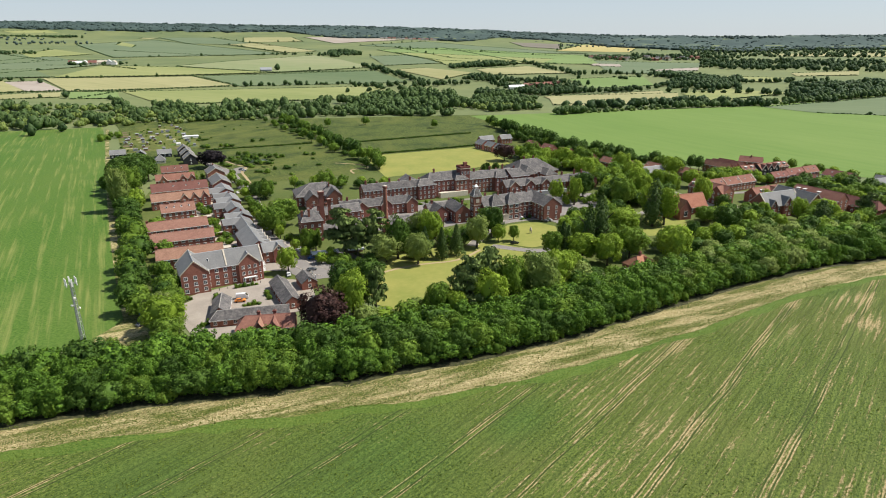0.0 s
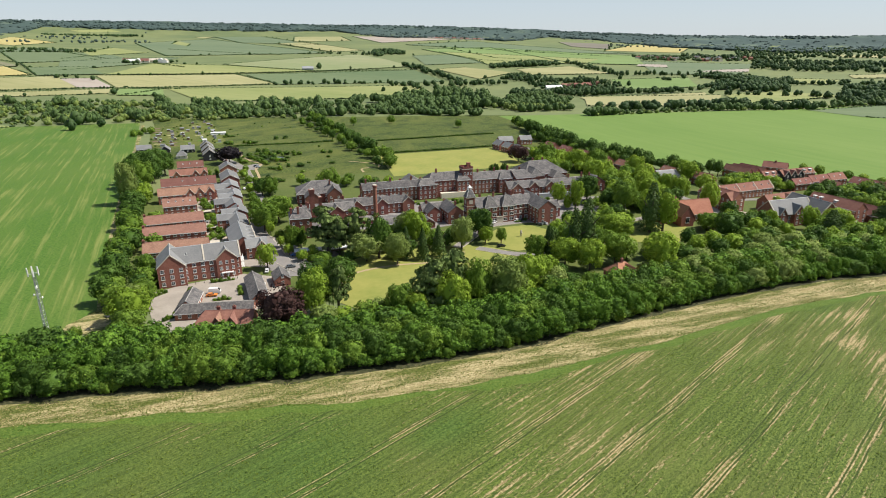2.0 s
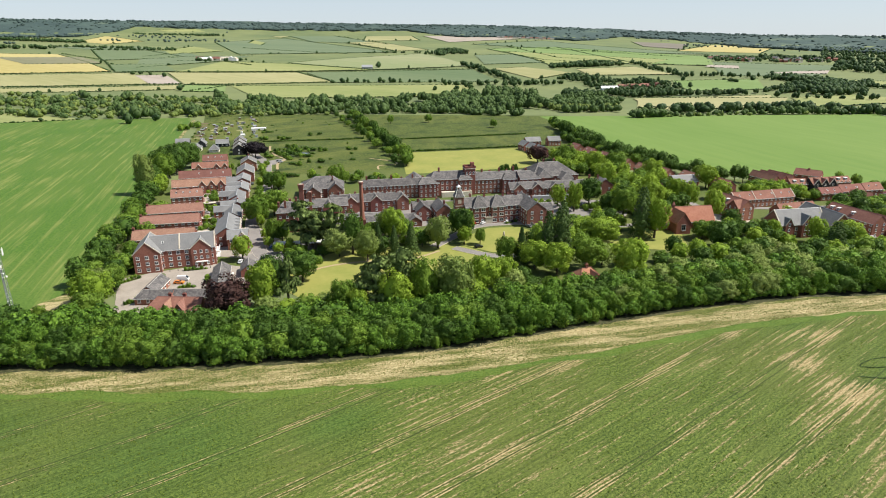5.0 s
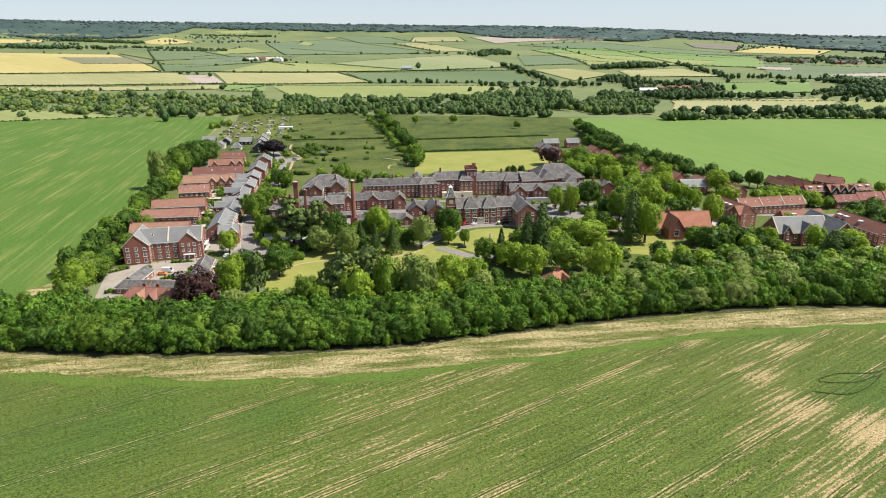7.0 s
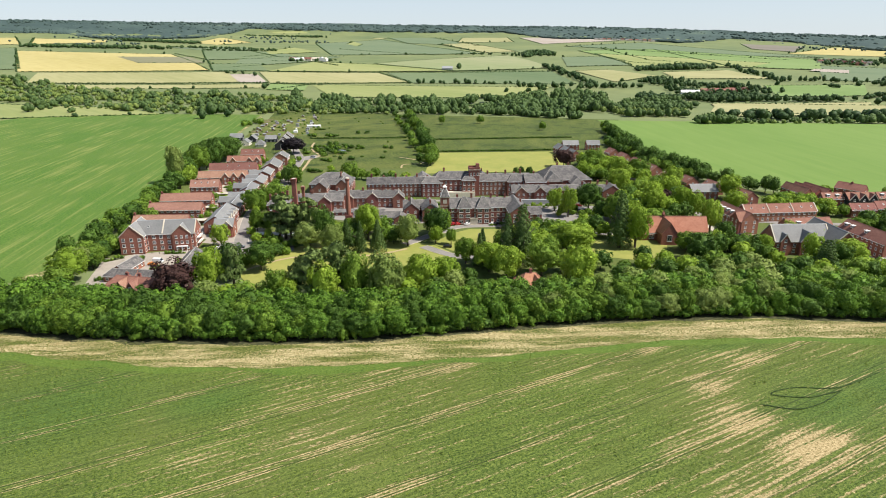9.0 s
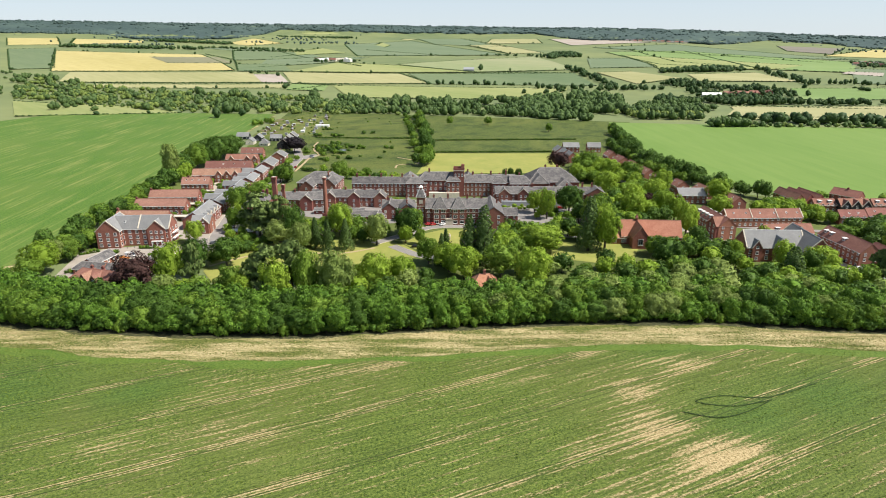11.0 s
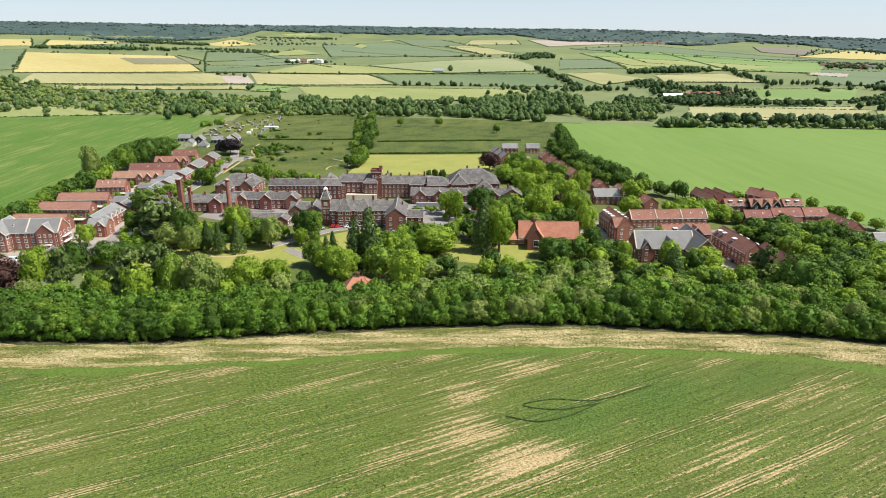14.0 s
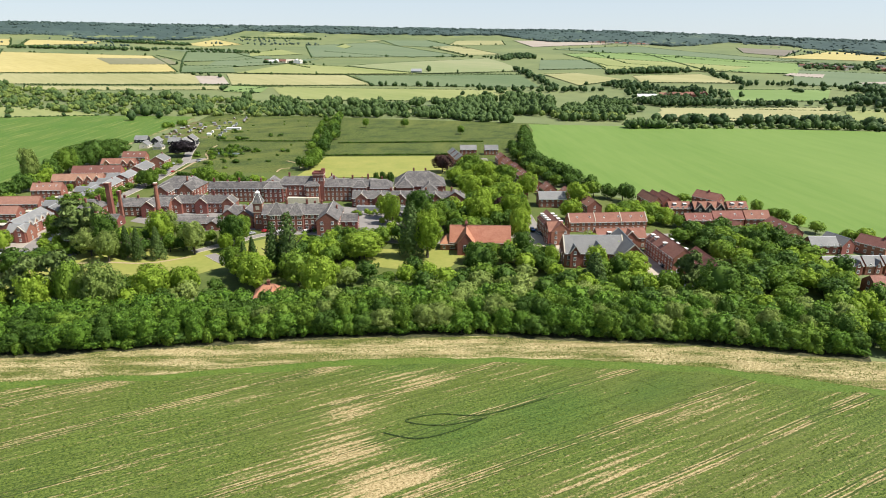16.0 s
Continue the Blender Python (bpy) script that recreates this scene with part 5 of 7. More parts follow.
wing(e1, 27, 13, 7.0, 13.4, SLATE, at=(15.5, -1), turn=-90, coping=True, storeys=2, cols=7, sides="fb", ends=3, win=(1.4, 1.7))
gable(e1, -9, -7.6, 4.2, 6, 7.2, 10.4, SLATE, cols=1, storeys=3)
gable(e1, 1.5, -8.2, 6.5, 8, 7.2, 11.6, SLATE, cols=2, storeys=3)
e2 = house("town_house", "three-storey red brick row with white flat dormers", 171, 387, -61, "house", "east houses")
wing(e2, 27, 9.6, 7.8, 11.8, TILE_RED, storeys=3, cols=9, sides="fb", ends=2, gap=2.6, dormers=[(x, -3.4) for x in (-11, -7, -3, 1)] + [(x, 3.4) for x in (-11, -6, -1, 4)])
gable(e2, 9, -6.2, 8.5, 8, 7.8, 11.6, TILE_RED, cols=2, storeys=3, coping=False)
e3 = terrace("red brick terrace with rooflights in a brown-red roof", 194.5, 414, 26.5, 43, 9.2, 5.6, 9.4, TILE_RED, cols=14, sides="f", group="east houses", lights=[(x, -2.2) for x in (-17, -10, -2, 6, 13, 19)], coping=True)
for wx in (-7.2, 7.2):
    party_wall(e3, wx, 9.2, 5.6, 9.4)
e4 = terrace("red brick row with a hipped red roof and dormer", 205, 386, 27, 25, 9, 5.6, 9.4, TILE_RED, cols=7, sides="f", group="east houses", dormers=((-6, -3), (5, -3)))
gable(e4, 4, -6, 7, 8, 5.6, 9.2, TILE_RED)
e5 = house("town_house", "three-storey brick row with white flat dormers", 229.5, 368, -62, "house", "east houses")
wing(e5, 30, 9.6, 7.8, 11.9, TILE_RED, storeys=3, cols=10, sides="fb", ends=2, gap=2.6, dormers=[(x, -3.2) for x in (-12, -8, 1)] + [(x, 3.2) for x in (-4, 2, 10)])
terrace("low brick building under a plain brown tile roof", 247, 357.5, -64, 28, 10, 4.8, 9.0, TILE_BROWN, cols=7, sides="f", group="east houses", hips=(0, 3))
terrace("brick house with a pale slate roof", 155, 455, 22, 17, 12, 5.6, 9.0, SLATE, cols=5, sides="f", ends=2, group="east houses")
terrace("small brick house with a pale slate gable", 130, 465, 60, 12, 8, 4.6, 7.6, SLATE, cols=3, sides="f", group="east houses")
RT_ = "red brick house with a red clay tile roof"
for hx, hy, hl in ((84, 582, 13), (96, 561, 14), (108, 541, 13), (121, 517, 15), (134, 494, 15), (147, 481, 11), (162, 471, 12), (180, 450, 16)):
    terrace(RT_, hx, hy, -60, hl, 9, 5.2, 8.6, TILE_RED, cols=5, sides="f", group="houses along the field", lights=((-4, -2), (3, -2)))
for k, off in enumerate((-6.5, 0, 6.5)):
    terrace(RT_, 218.6 + off * 0.88, 478 + off * 0.47 - k * 1.5, -60, 22, 6.4, 5.4, 8.8, TILE_RED, cols=5, sides="f", group="north-east houses")
terrace(RT_, 247, 493, -32, 17, 9, 5.4, 8.8, TILE_RED, cols=4, sides="f", group="north-east houses", chimneys=((0, 0, 1.6),))
terrace(RT_, 230, 464, 22.5, 13, 8, 4.6, 7.6, TILE_RED, cols=4, sides="f", group="north-east houses", dormers=((-3, -2.6), (3, -2.6)))
n4 = terrace("black-boarded house row with three red gables", 246, 467.5, 22.5, 18, 9, 5.0, 8.4, TILE_RED, cols=5, sides="f", group="north-east houses", wall=DARKWOOD)
for gx in (-6, 0, 6):
    gable(n4, gx, -5.4, 5.4, 6, 4.8, 8.2, TILE_RED, coping=True, wall=DARKWOOD)
terrace(RT_, 262, 478, 22.5, 12, 8, 4.6, 7.6, TILE_RED, cols=4, group="north-east houses", dormers=((-3, -2.6), (2.5, -2.6)))
terrace(RT_, 241, 439, 22.5, 15, 8, 4.8, 7.8, TILE_RED, cols=4, sides="f", group="north-east houses", lights=((-2, -2), (3, -2)))
terrace(RT_, 256, 447, 24, 17, 8.6, 5.2, 8.6, TILE_RED, cols=5, sides="f", group="north-east houses", lights=((-4, -2), (4, -2)))
terrace(RT_, 271, 454, 24, 14, 8.6, 5.2, 8.8, TILE_RED, cols=4, sides="f", group="north-east houses", lights=((-3, -2), (3, -2)))
terrace(RT_, 258, 433, -35, 12, 7, 4.4, 7.4, TILE_RED, cols=3, group="north-east houses")
terrace(RT_, 283, 434, -61, 21, 9, 5.4, 8.8, TILE_RED, cols=6, sides="f", ends=1, group="north-east houses", lights=((-5, -2), (0, -2), (5, -2)))
terrace("brick house with a pale slate roof and gables", 298, 414, 20, 13, 8, 4.8, 8.0, SLATE, cols=4, sides="f", group="north-east houses")
terrace("brick house with a pale slate roof and gables", 306, 420, -50, 13, 8, 4.8, 8.0, SLATE, cols=4, sides="f", group="north-east houses")
for k in range(4):
    w_ = terrace("brick cottage with a slate roof and dormer gable", 297 + k * 8.3, 382.5 + k * 3.9, 25, 8, 8, 4.6, 7.6, SLATE, cols=2, sides="f", group="slate cottages")
    gable(w_, 1.5, -4.5, 2.6, 4, 4.6, 6.8, SLATE, coping=False)
terrace("brick house with a tan tile roof", 322, 421, -36, 14, 9, 5.4, 8.6, TILE_BROWN, cols=4, sides="f", group="north-east houses", chimneys=((4, 0, 1.6),))
terrace("red brick lodge with an orange tile roof", 314, 364, 26, 14, 8, 4.6, 7.6, TILE_ORANGE, cols=4, sides="f", group="north-east houses", chimneys=((0, 0, 1.8),))
terrace("red brick lodge with an orange tile roof", 316, 350, 26, 12, 8, 4.6, 7.6, TILE_ORANGE, cols=3, sides="f", group="north-east houses")
for k in range(3):
    terrace("brick house with a pale slate roof", 37 + k * 8, 590 - k * 13, -58, 12, 9, 5.2, 8.6, SLATE, cols=3, sides="f", ends=1, group="houses by the playing field")
terrace("brick house with a pale slate roof", 42, 613.5, 23, 15, 8, 5.4, 8.6, SLATE, cols=4, sides="f", group="houses by the playing field")
terrace("brick house with a pale slate roof", 61.5, 622, 23, 12.5, 8, 5.4, 8.6, SLATE, cols=4, sides="f", group="houses by the playing field")
lodge = terrace("small brick lodge with a hipped orange tile roof", 87, 259, 30, 11, 9, 4.2, 7.8, TILE_CHAPEL, cols=3, storeys=1, sides="f", hips=(3.5, 3.5), group="lodge", chimneys=((0, 0, 2.4),))
gable(lodge, 1.5, -6.6, 4.6, 7, 4.0, 7.2, TILE_CHAPEL, storeys=2, coping=False)
wing(lodge, 5, 4.5, 2.6, 2.9, LEAD, at=(-6.2, -1.5), storeys=1, cols=2, sides="f", ends=0, wall=WHITE)

# ---- trees ----
rng = random.Random(11)


def cards(pts, normals, sizes, seed):
    """Small bent sprays of leaves at the points, facing roughly along the normals: vertices and faces as arrays."""
    r = np.random.RandomState(seed)
    n = len(pts)
    nz = normals + r.normal(0, 0.45, (n, 3))
    nz /= np.linalg.norm(nz, axis=1)[:, None]
    a = np.cross(nz, r.normal(0, 1, (n, 3)))
    a /= np.linalg.norm(a, axis=1)[:, None]
    b = np.cross(nz, a)
    s = sizes[:, None]
    lift = nz * s * 0.3
    v = np.stack([pts - a * s - lift, pts - b * s * 0.7, pts + a * s * r.uniform(0.7, 1.1, (n, 1)) - lift, pts + b * s * r.uniform(0.6, 1.0, (n, 1))], 1).reshape(-1, 3)
    k = np.arange(n)[:, None] * 4
    f = np.concatenate([k + [0, 1, 2], k + [0, 2, 3]], 1).reshape(-1, 3)
    return v, f


def unit(n):
    return n / np.maximum(np.linalg.norm(n, axis=1)[:, None], 1e-6)


def ball(n_lat, n_lon):
    vs = [(0, 0, 1)] + [(math.sin(math.pi * i / n_lat) * math.cos(2 * math.pi * j / n_lon), math.sin(math.pi * i / n_lat) * math.sin(2 * math.pi * j / n_lon), math.cos(math.pi * i / n_lat))
                        for i in range(1, n_lat) for j in range(n_lon)] + [(0, 0, -1)]
    fs = [(0, 1 + j, 1 + (j + 1) % n_lon) for j in range(n_lon)]
    for i in range(n_lat - 2):
        for j in range(n_lon):
            a, b = 1 + i * n_lon + j, 1 + i * n_lon + (j + 1) % n_lon
            fs += [(a, a + n_lon, b + n_lon), (a, b + n_lon, b)]
    last, k = len(vs) - 1, 1 + (n_lat - 2) * n_lon
    fs += [(k + j, last, k + (j + 1) % n_lon) for j in range(n_lon)]
    return np.array(vs), np.array(fs)


BALL_V, BALL_F = ball(6, 9)
SMALL_V, SMALL_F = ball(4, 6)


ASPECT = {"round": 2.3, "tall": 2.6, "shrub": 1.3, "layered": 2.2, "cone": 3.4, "column": 4.6}


def crown_arrays(kind, seed, part_of=1.0):
    """A crown of lobes of sprays over a lumpy core, shaped at its usual proportions, then brought to 1 high and 1 in radius."""
    r = np.random.RandomState(seed)
    H = ASPECT[kind]
    V, F, N, k = [], [], [], 0

    def push(v, f, n=None):
        nonlocal k
        N.append(unit(v - v.mean(0)) if n is None else np.repeat(n, 4, 0))
        V.append(v)
        F.append(f + k)
        k += len(v)

    lobes = []
    if kind in ("round", "tall", "shrub"):
        n, zc, rz = {"round": (34, 0.57 * H, 0.43 * H), "tall": (40, 0.55 * H, 0.46 * H), "shrub": (20, 0.45 * H, 0.5 * H)}[kind]
        for i in range(n):
            u = 1 - 1.8 * (i + 0.5) / n
            a = i * 2.39996 + r.uniform(-0.5, 0.5)
            w = math.sqrt(max(0, 1 - u * u)) ** 0.85
            q = r.uniform(0.6, 0.88)
            lobes.append((np.array([q * w * math.cos(a), q * w * math.sin(a), zc + q * rz * u]), r.uniform(0.22, 0.4), np.array([w * math.cos(a), w * math.sin(a), u * 0.8 + 0.15])))
        push(BALL_V * (1 + r.uniform(-0.15, 0.1, (len(BALL_V), 1))) * [0.72, 0.72, 0.76 * rz] + [0, 0, zc], BALL_F)
        per, flat, size = 84, 0.85, (0.036, 0.08)
    elif kind == "layered":
        for i in range(38):
            z = r.uniform(0.3, 0.97)
            w = min(1.0, 1 - (z - 0.4) * 1.1) * r.uniform(0.2, 0.92) + 0.04
            a = i * 2.39996
            lobes.append((np.array([w * math.cos(a), w * math.sin(a), z * H]), r.uniform(0.24, 0.42), np.array([0.3 * math.cos(a), 0.3 * math.sin(a), 0.95])))
        push(SMALL_V * [0.3, 0.3, 0.27 * H] + [0, 0, 0.62 * H], SMALL_F)
        per, flat, size = 80, 0.34, (0.05, 0.1)
    else:
        for i in range(96):
            z = 0.06 + 0.92 * (i / 96) ** 0.95
            w = (0.95 if kind == "cone" else 0.85) * (1 - z) ** (0.85 if kind == "cone" else 0.5) * r.uniform(0.7, 1.0)
            a = i * 2.39996
            lobes.append((np.array([w * math.cos(a), w * math.sin(a), z * H]), 0.12 + 0.22 * (1 - z), np.array([math.cos(a), math.sin(a), 0.35])))
        cv = BALL_V * [0.6, 0.6, 0.44] + [0, 0, 0.47]
        cv[:, :2] *= np.clip(1.2 - cv[:, 2:3], 0.15, 1)
        push(cv * [1, 1, H], BALL_F)
        per, flat, size = 34, 0.8, (0.045, 0.095)
    per = int(per * part_of)
    for c, rad, d in lobes:
        d = d / np.linalg.norm(d)
        n = r.normal(0, 1, (per, 3))
        n /= np.linalg.norm(n, axis=1)[:, None]
        flip = (n @ d) < -0.2
        n[flip] *= -1
        pts = c + n * rad * [1, 1, flat] * r.uniform(0.66, 1.12, (per, 1))
        push(*cards(pts, n + d * 0.35 + [0, 0, 0.25], r.uniform(*size, per) * (rad / 0.3) ** 0.5 * part_of ** -0.4, r.randint(1 << 30)),
             unit(n + d * 0.3 + r.normal(0, 0.36, n.shape)))
    return np.concatenate(V) / [1, 1, H], np.concatenate(F), unit(np.concatenate(N) * [1, 1, H / 2])


def array_mesh(name, v, f, mat, n=None):
    me = bpy.data.meshes.new(name)
    v, f = np.asarray(v, np.float32), np.asarray(f, np.int32)
    me.vertices.add(len(v))
    me.vertices.foreach_set("co", v.ravel())
    me.loops.add(f.size)
    me.loops.foreach_set("vertex_index", f.ravel())
    me.polygons.add(len(f))
    me.polygons.foreach_set("loop_start", np.arange(len(f), dtype=np.int32) * 3)
    me.update(calc_edges=True)
    if n is not None:
        at = me.attributes.new("custom_normal", "FLOAT_VECTOR", "POINT")
        at.data.foreach_set("vector", np.asarray(n, np.float32).ravel())
    me.materials.append(mat)
    return me


def trunk_mesh(seed, tall=0.75):
    """A tapered trunk with limbs, for a tree 1 high."""
    r = random.Random(seed)
    s = Solid()
    s.taper(0, 0, -0.03, 0.3, 0.032, 0.022, 7)
    s.taper(0, 0, 0.3, tall, 0.022, 0.007, 6)
    for k in range(5):
        a, z = k * 1.3 + r.random(), r.uniform(0.25, 0.5)
        s.rod((0, 0, z), (0.22 * math.cos(a), 0.22 * math.sin(a), z + r.uniform(0.15, 0.28)), 0.008, 4)
    return s


SHAPES = {"belt": "round", "belt_fresh": "round", "bright": "round", "mid": "round", "dark": "round", "pale": "tall", "copper": "round", "beech": "round", "conifer": "column", "spruce": "cone", "cedar": "layered", "shrub": "shrub", "hedge": "shrub"}
SKIN = {"spruce": "conifer", "shrub": "mid", "hedge": "dark"}
ARRAYS = {(s, i): crown_arrays(s, 40 + 7 * i + len(s)) for s, n in (("round", 4), ("tall", 2), ("layered", 2), ("column", 1), ("cone", 1), ("shrub", 2)) for i in range(n)}
TRUNKS = [mesh_of("trunk", trunk_mesh(i), BARK) for i in range(3)]
CROWNS = {}
TREE_LABEL = {"beech": "near-black purple beech with a dense round crown", "belt": "mid-green broadleaved tree in the dense belt", "belt_fresh": "fresh green broadleaved tree in the dense belt", "bright": "broadleaved tree in fresh green leaf", "mid": "mid-green broadleaved tree with rounded crown", "dark": "dark green broadleaved tree with dense crown",
              "pale": "grey-green tree with soft willow-like crown", "copper": "dark purple copper beech with broad crown",
              "conifer": "tall dark conifer with columnar crown", "spruce": "dark pointed spruce with drooping boughs", "cedar": "spreading cedar with flat layered boughs", "shrub": "rounded green shrub in full leaf", "hedge": "dark evergreen bush beside the meadow"}
TREES, MASS = [], {}
LIGHT_ARRAYS = {k: crown_arrays(k[0], 300 + 7 * k[1] + len(k[0]), 0.32) for k in ARRAYS}
TRUNK_SOLID = Solid()
TRUNK_SOLID.taper(0, 0, -0.03, 0.6, 0.03, 0.012, 5)


def tree(kind, x, y, h, r, group="park trees", single=True):
    """A tree of that height and crown radius, standing on the ground: a thing of its own, or one of a mass of trees."""
    shape = SHAPES[kind]
    if not single:
        v, f, nn = LIGHT_ARRAYS[shape, rng.randrange(sum(1 for s, _ in ARRAYS if s == shape))]
        a = rng.uniform(0, 6.3)
        rot = np.array([[math.cos(a), math.sin(a), 0], [-math.sin(a), math.cos(a), 0], [0, 0, 1]])
        v = v @ rot * [r, r, h] + [x, y, land(x, y)]
        MASS.setdefault((kind, rng.randrange(4)), []).append((v, f, nn @ rot))
        MASS.setdefault(("trunk", 0), []).append((np.array(TRUNK_SOLID.v) * h + [x, y, land(x, y)], np.array([t for q in TRUNK_SOLID.f for t in ((q[0], q[i], q[i + 1]) for i in range(1, len(q) - 1))]), None))
        TREES.append((x, y, r))
        return None
    i = rng.randrange(sum(1 for s, _ in ARRAYS if s == shape))
    if (kind, i) not in CROWNS:
        CROWNS[kind, i] = array_mesh("crown", *ARRAYS[shape, i][:2], LEAF[SKIN.get(kind, kind)], ARRAYS[shape, i][2])
    root = place_empty("shrub" if kind in ("shrub", "hedge") else "tree", pose(x, y, land(x, y), 0, 0, rng.uniform(0, 360)))
    tagged(root, TREE_LABEL[kind], "shrub" if kind in ("shrub", "hedge") else "tree", group)
    shared("trunk", TRUNKS[rng.randrange(3)], root, Matrix.Diagonal((h, h, h, 1)))
    shared("crown", CROWNS[kind, i], root, Matrix.Diagonal((r, r * rng.uniform(0.92, 1.08), h, 1)))
    TREES.append((x, y, r))
    return root


def free(x, y, r):
    """Whether a tree fits there, clear of the buildings."""
    for cx, cy, a, hl, hw in FOOT:
        dx, dy = x - cx, y - cy
        u, w = dx * math.cos(a) + dy * math.sin(a), -dx * math.sin(a) + dy * math.cos(a)
        if abs(u) < hl + r * 0.5 and abs(w) < hw + r * 0.5:
            return False
    return True


def inside(x, y, poly):
    c = False
    for i in range(len(poly)):
        (x0, y0), (x1, y1) = poly[i], poly[i - 1]
        if (y0 > y) != (y1 > y) and x < (x1 - x0) * (y - y0) / (y1 - y0) + x0:
            c = not c
    return c


def grove(kinds, n, h, r, gap, *poly, group="park trees"):
    """Up to n trees scattered over a piece of ground, no two nearer than gap times their radii."""
    xs, ys = [p[0] for p in poly], [p[1] for p in poly]
    done = 0
    for _ in range(n * 14):
        if done >= n:
            break
        x, y = rng.uniform(min(xs), max(xs)), rng.uniform(min(ys), max(ys))
        rr = rng.uniform(*r)
        if inside(x, y, poly) and free(x, y, rr) and all(math.hypot(x - a, y - b) > gap * (rr + c) for a, b, c in TREES if abs(x - a) < 16):
            tree(rng.choice(kinds), x, y, rng.uniform(*h), rr, group, False)
            done += 1


def avenue(kinds, step, h, r, *pts, jitter=1.0, group="hedgerow trees"):
    for (x0, y0), (x1, y1) in zip(pts, pts[1:]):
        n = max(1, int(math.hypot(x1 - x0, y1 - y0) / step))
        for i in range(n):
            u = (i + rng.uniform(0.2, 0.8)) / n
            x, y = x0 + (x1 - x0) * u + rng.uniform(-jitter, jitter), y0 + (y1 - y0) * u + rng.uniform(-jitter, jitter)
            rr = rng.uniform(*r)
            if free(x, y, rr * 0.6):
                tree(rng.choice(kinds), x, y, rng.uniform(*h), rr, group, False)


tree("conifer", 76, 288, 29, 6.4)
tree("conifer", 70, 285, 25, 4.6)
tree("conifer", 115.5, 329, 28, 6.4)
tree("bright", 123, 332, 22, 6.4)
tree("copper", -43, 200, 16, 8.8)
tree("cedar", -48, 283, 24, 9.5)
tree("cedar", -33, 281, 24, 6.5)
tree("dark", -22, 278, 21, 6.0)
tree("bright", -7, 297, 19, 6.2)
tree("dark", 25, 311, 17, 6.2)
tree("bright", 28, 303, 9.5, 3.6)
tree("mid", 36, 304, 9, 2.8)
tree("pale", 16.5, 294, 17, 5.8)
tree("spruce", 59, 279, 16, 3.4)
tree("conifer", 203, 320, 17, 6.0)
tree("bright", 158, 368, 20, 5.6)
tree("bright", 94, 318, 13, 10.0)
tree("bright", -34, 210, 20, 6.1)
tree("cedar", -26, 215, 20, 4.7)
tree("bright", -70, 260, 12, 4.6)
tree("cedar", -41, 278, 19, 6.5)
tree("pale", -27, 273, 14, 7.0)
tree("pale", -12, 270, 15, 5.4)
tree("pale", -12, 305, 16, 7.0)
tree("spruce", -9, 278, 16, 3.5)
tree("spruce", -1, 277, 16, 3.5)
tree("spruce", 6, 282, 16, 4.1)
tree("mid", 24, 318, 15, 7.0)
tree("cedar", 9, 217, 22.5, 7.6)
tree("cedar", 16.5, 225, 23.5, 8.4)
tree("mid", 26, 222.5, 21, 5.4)
tree("bright", 17.5, 213.5, 18, 6.0)
tree("pale", 37.5, 225.5, 21.5, 7.6)
tree("bright", 46.5, 240, 17, 7.0)
tree("bright", 53, 250, 14, 6.2)
tree("mid", -2, 211, 14.3, 5.2)
tree("bright", 4.5, 209, 12.5, 4.4)
tree("dark", -31, 239.5, 13.8, 6.4)
tree("dark", -41.5, 232, 14, 5.8)
tree("dark", -36, 224, 11, 5.2)
tree("spruce", 58, 286, 16, 3.4)
tree("mid", 52, 280, 13, 5.4)
tree("mid", 69, 291, 15, 6.6)
tree("bright", 75, 267, 16, 7.3)
tree("mid", 88, 277, 16, 8)
tree("bright", 96, 319, 13, 9.5)
tree("bright", 105, 267, 20, 7.4)
tree("bright", 82, 377, 18, 4.6)
tree("dark", 91, 394, 18, 7.9)
tree("mid", 110, 371, 18, 8.0)
tree("bright", 127, 401, 21, 5.8)
tree("bright", 136, 469, 17, 6.7)
tree("bright", 143, 404, 18, 6.1)
tree("mid", 147, 335, 10, 6.5)
tree("dark", 153, 321, 14, 7.5)
tree("dark", 212, 334, 12, 5.6)
tree("bright", 206, 361, 13, 5.8)
tree("bright", 195, 360, 13, 5.8)
tree("bright", 65, 274, 14, 7.2)
tree("bright", 118, 343, 21, 6.4)
tree("mid", 152, 340, 9, 5)
tree("dark", 164, 352, 13, 5.2)
tree("bright", 150, 399, 16, 5.6)
tree("bright", 135, 434, 18, 6.9)
tree("copper", 133, 418, 12, 4.3)
tree("copper", 52, 526, 15, 8.5)
tree("bright", 128, 392, 18, 7.2)
tree("bright", 103, 446, 18, 7.3)
tree("bright", 97, 498, 17, 8.2)
tree("mid", 75, 529, 16, 8.0)
tree("mid", 112, 497, 16, 8.1)
tree("bright", 171, 456, 16, 7.4)
tree("bright", 173, 424, 13, 6.5)
tree("dark", 30, 456, 12, 2.4)
tree("dark", 33, 460, 12, 2.6)
tree("dark", 39, 460, 12, 2.6)
tree("bright", 72, 387, 14, 4.6)
tree("dark", 111, 386, 16, 6.3)
tree("bright", 181, 338, 12, 3.6)
tree("bright", 201, 338, 14, 4.9)
tree("bright", 216, 339, 13, 7.3)
tree("cedar", 239, 338, 17, 5.4)
tree("dark", 251, 324, 18, 8.8)
tree("beech", -190, 503, 15, 11)
tree("conifer", -118, 398, 14, 5)
tree("dark", -238, 472, 18, 13.1)
tree("mid", -211, 405, 21, 8.3)
tree("mid", -117, 396, 13, 5.5)
tree("mid", -80, 410, 16, 6.7)
tree("dark", -122, 395, 13, 5.2)
tree("mid", -90, 334, 16, 8.9)
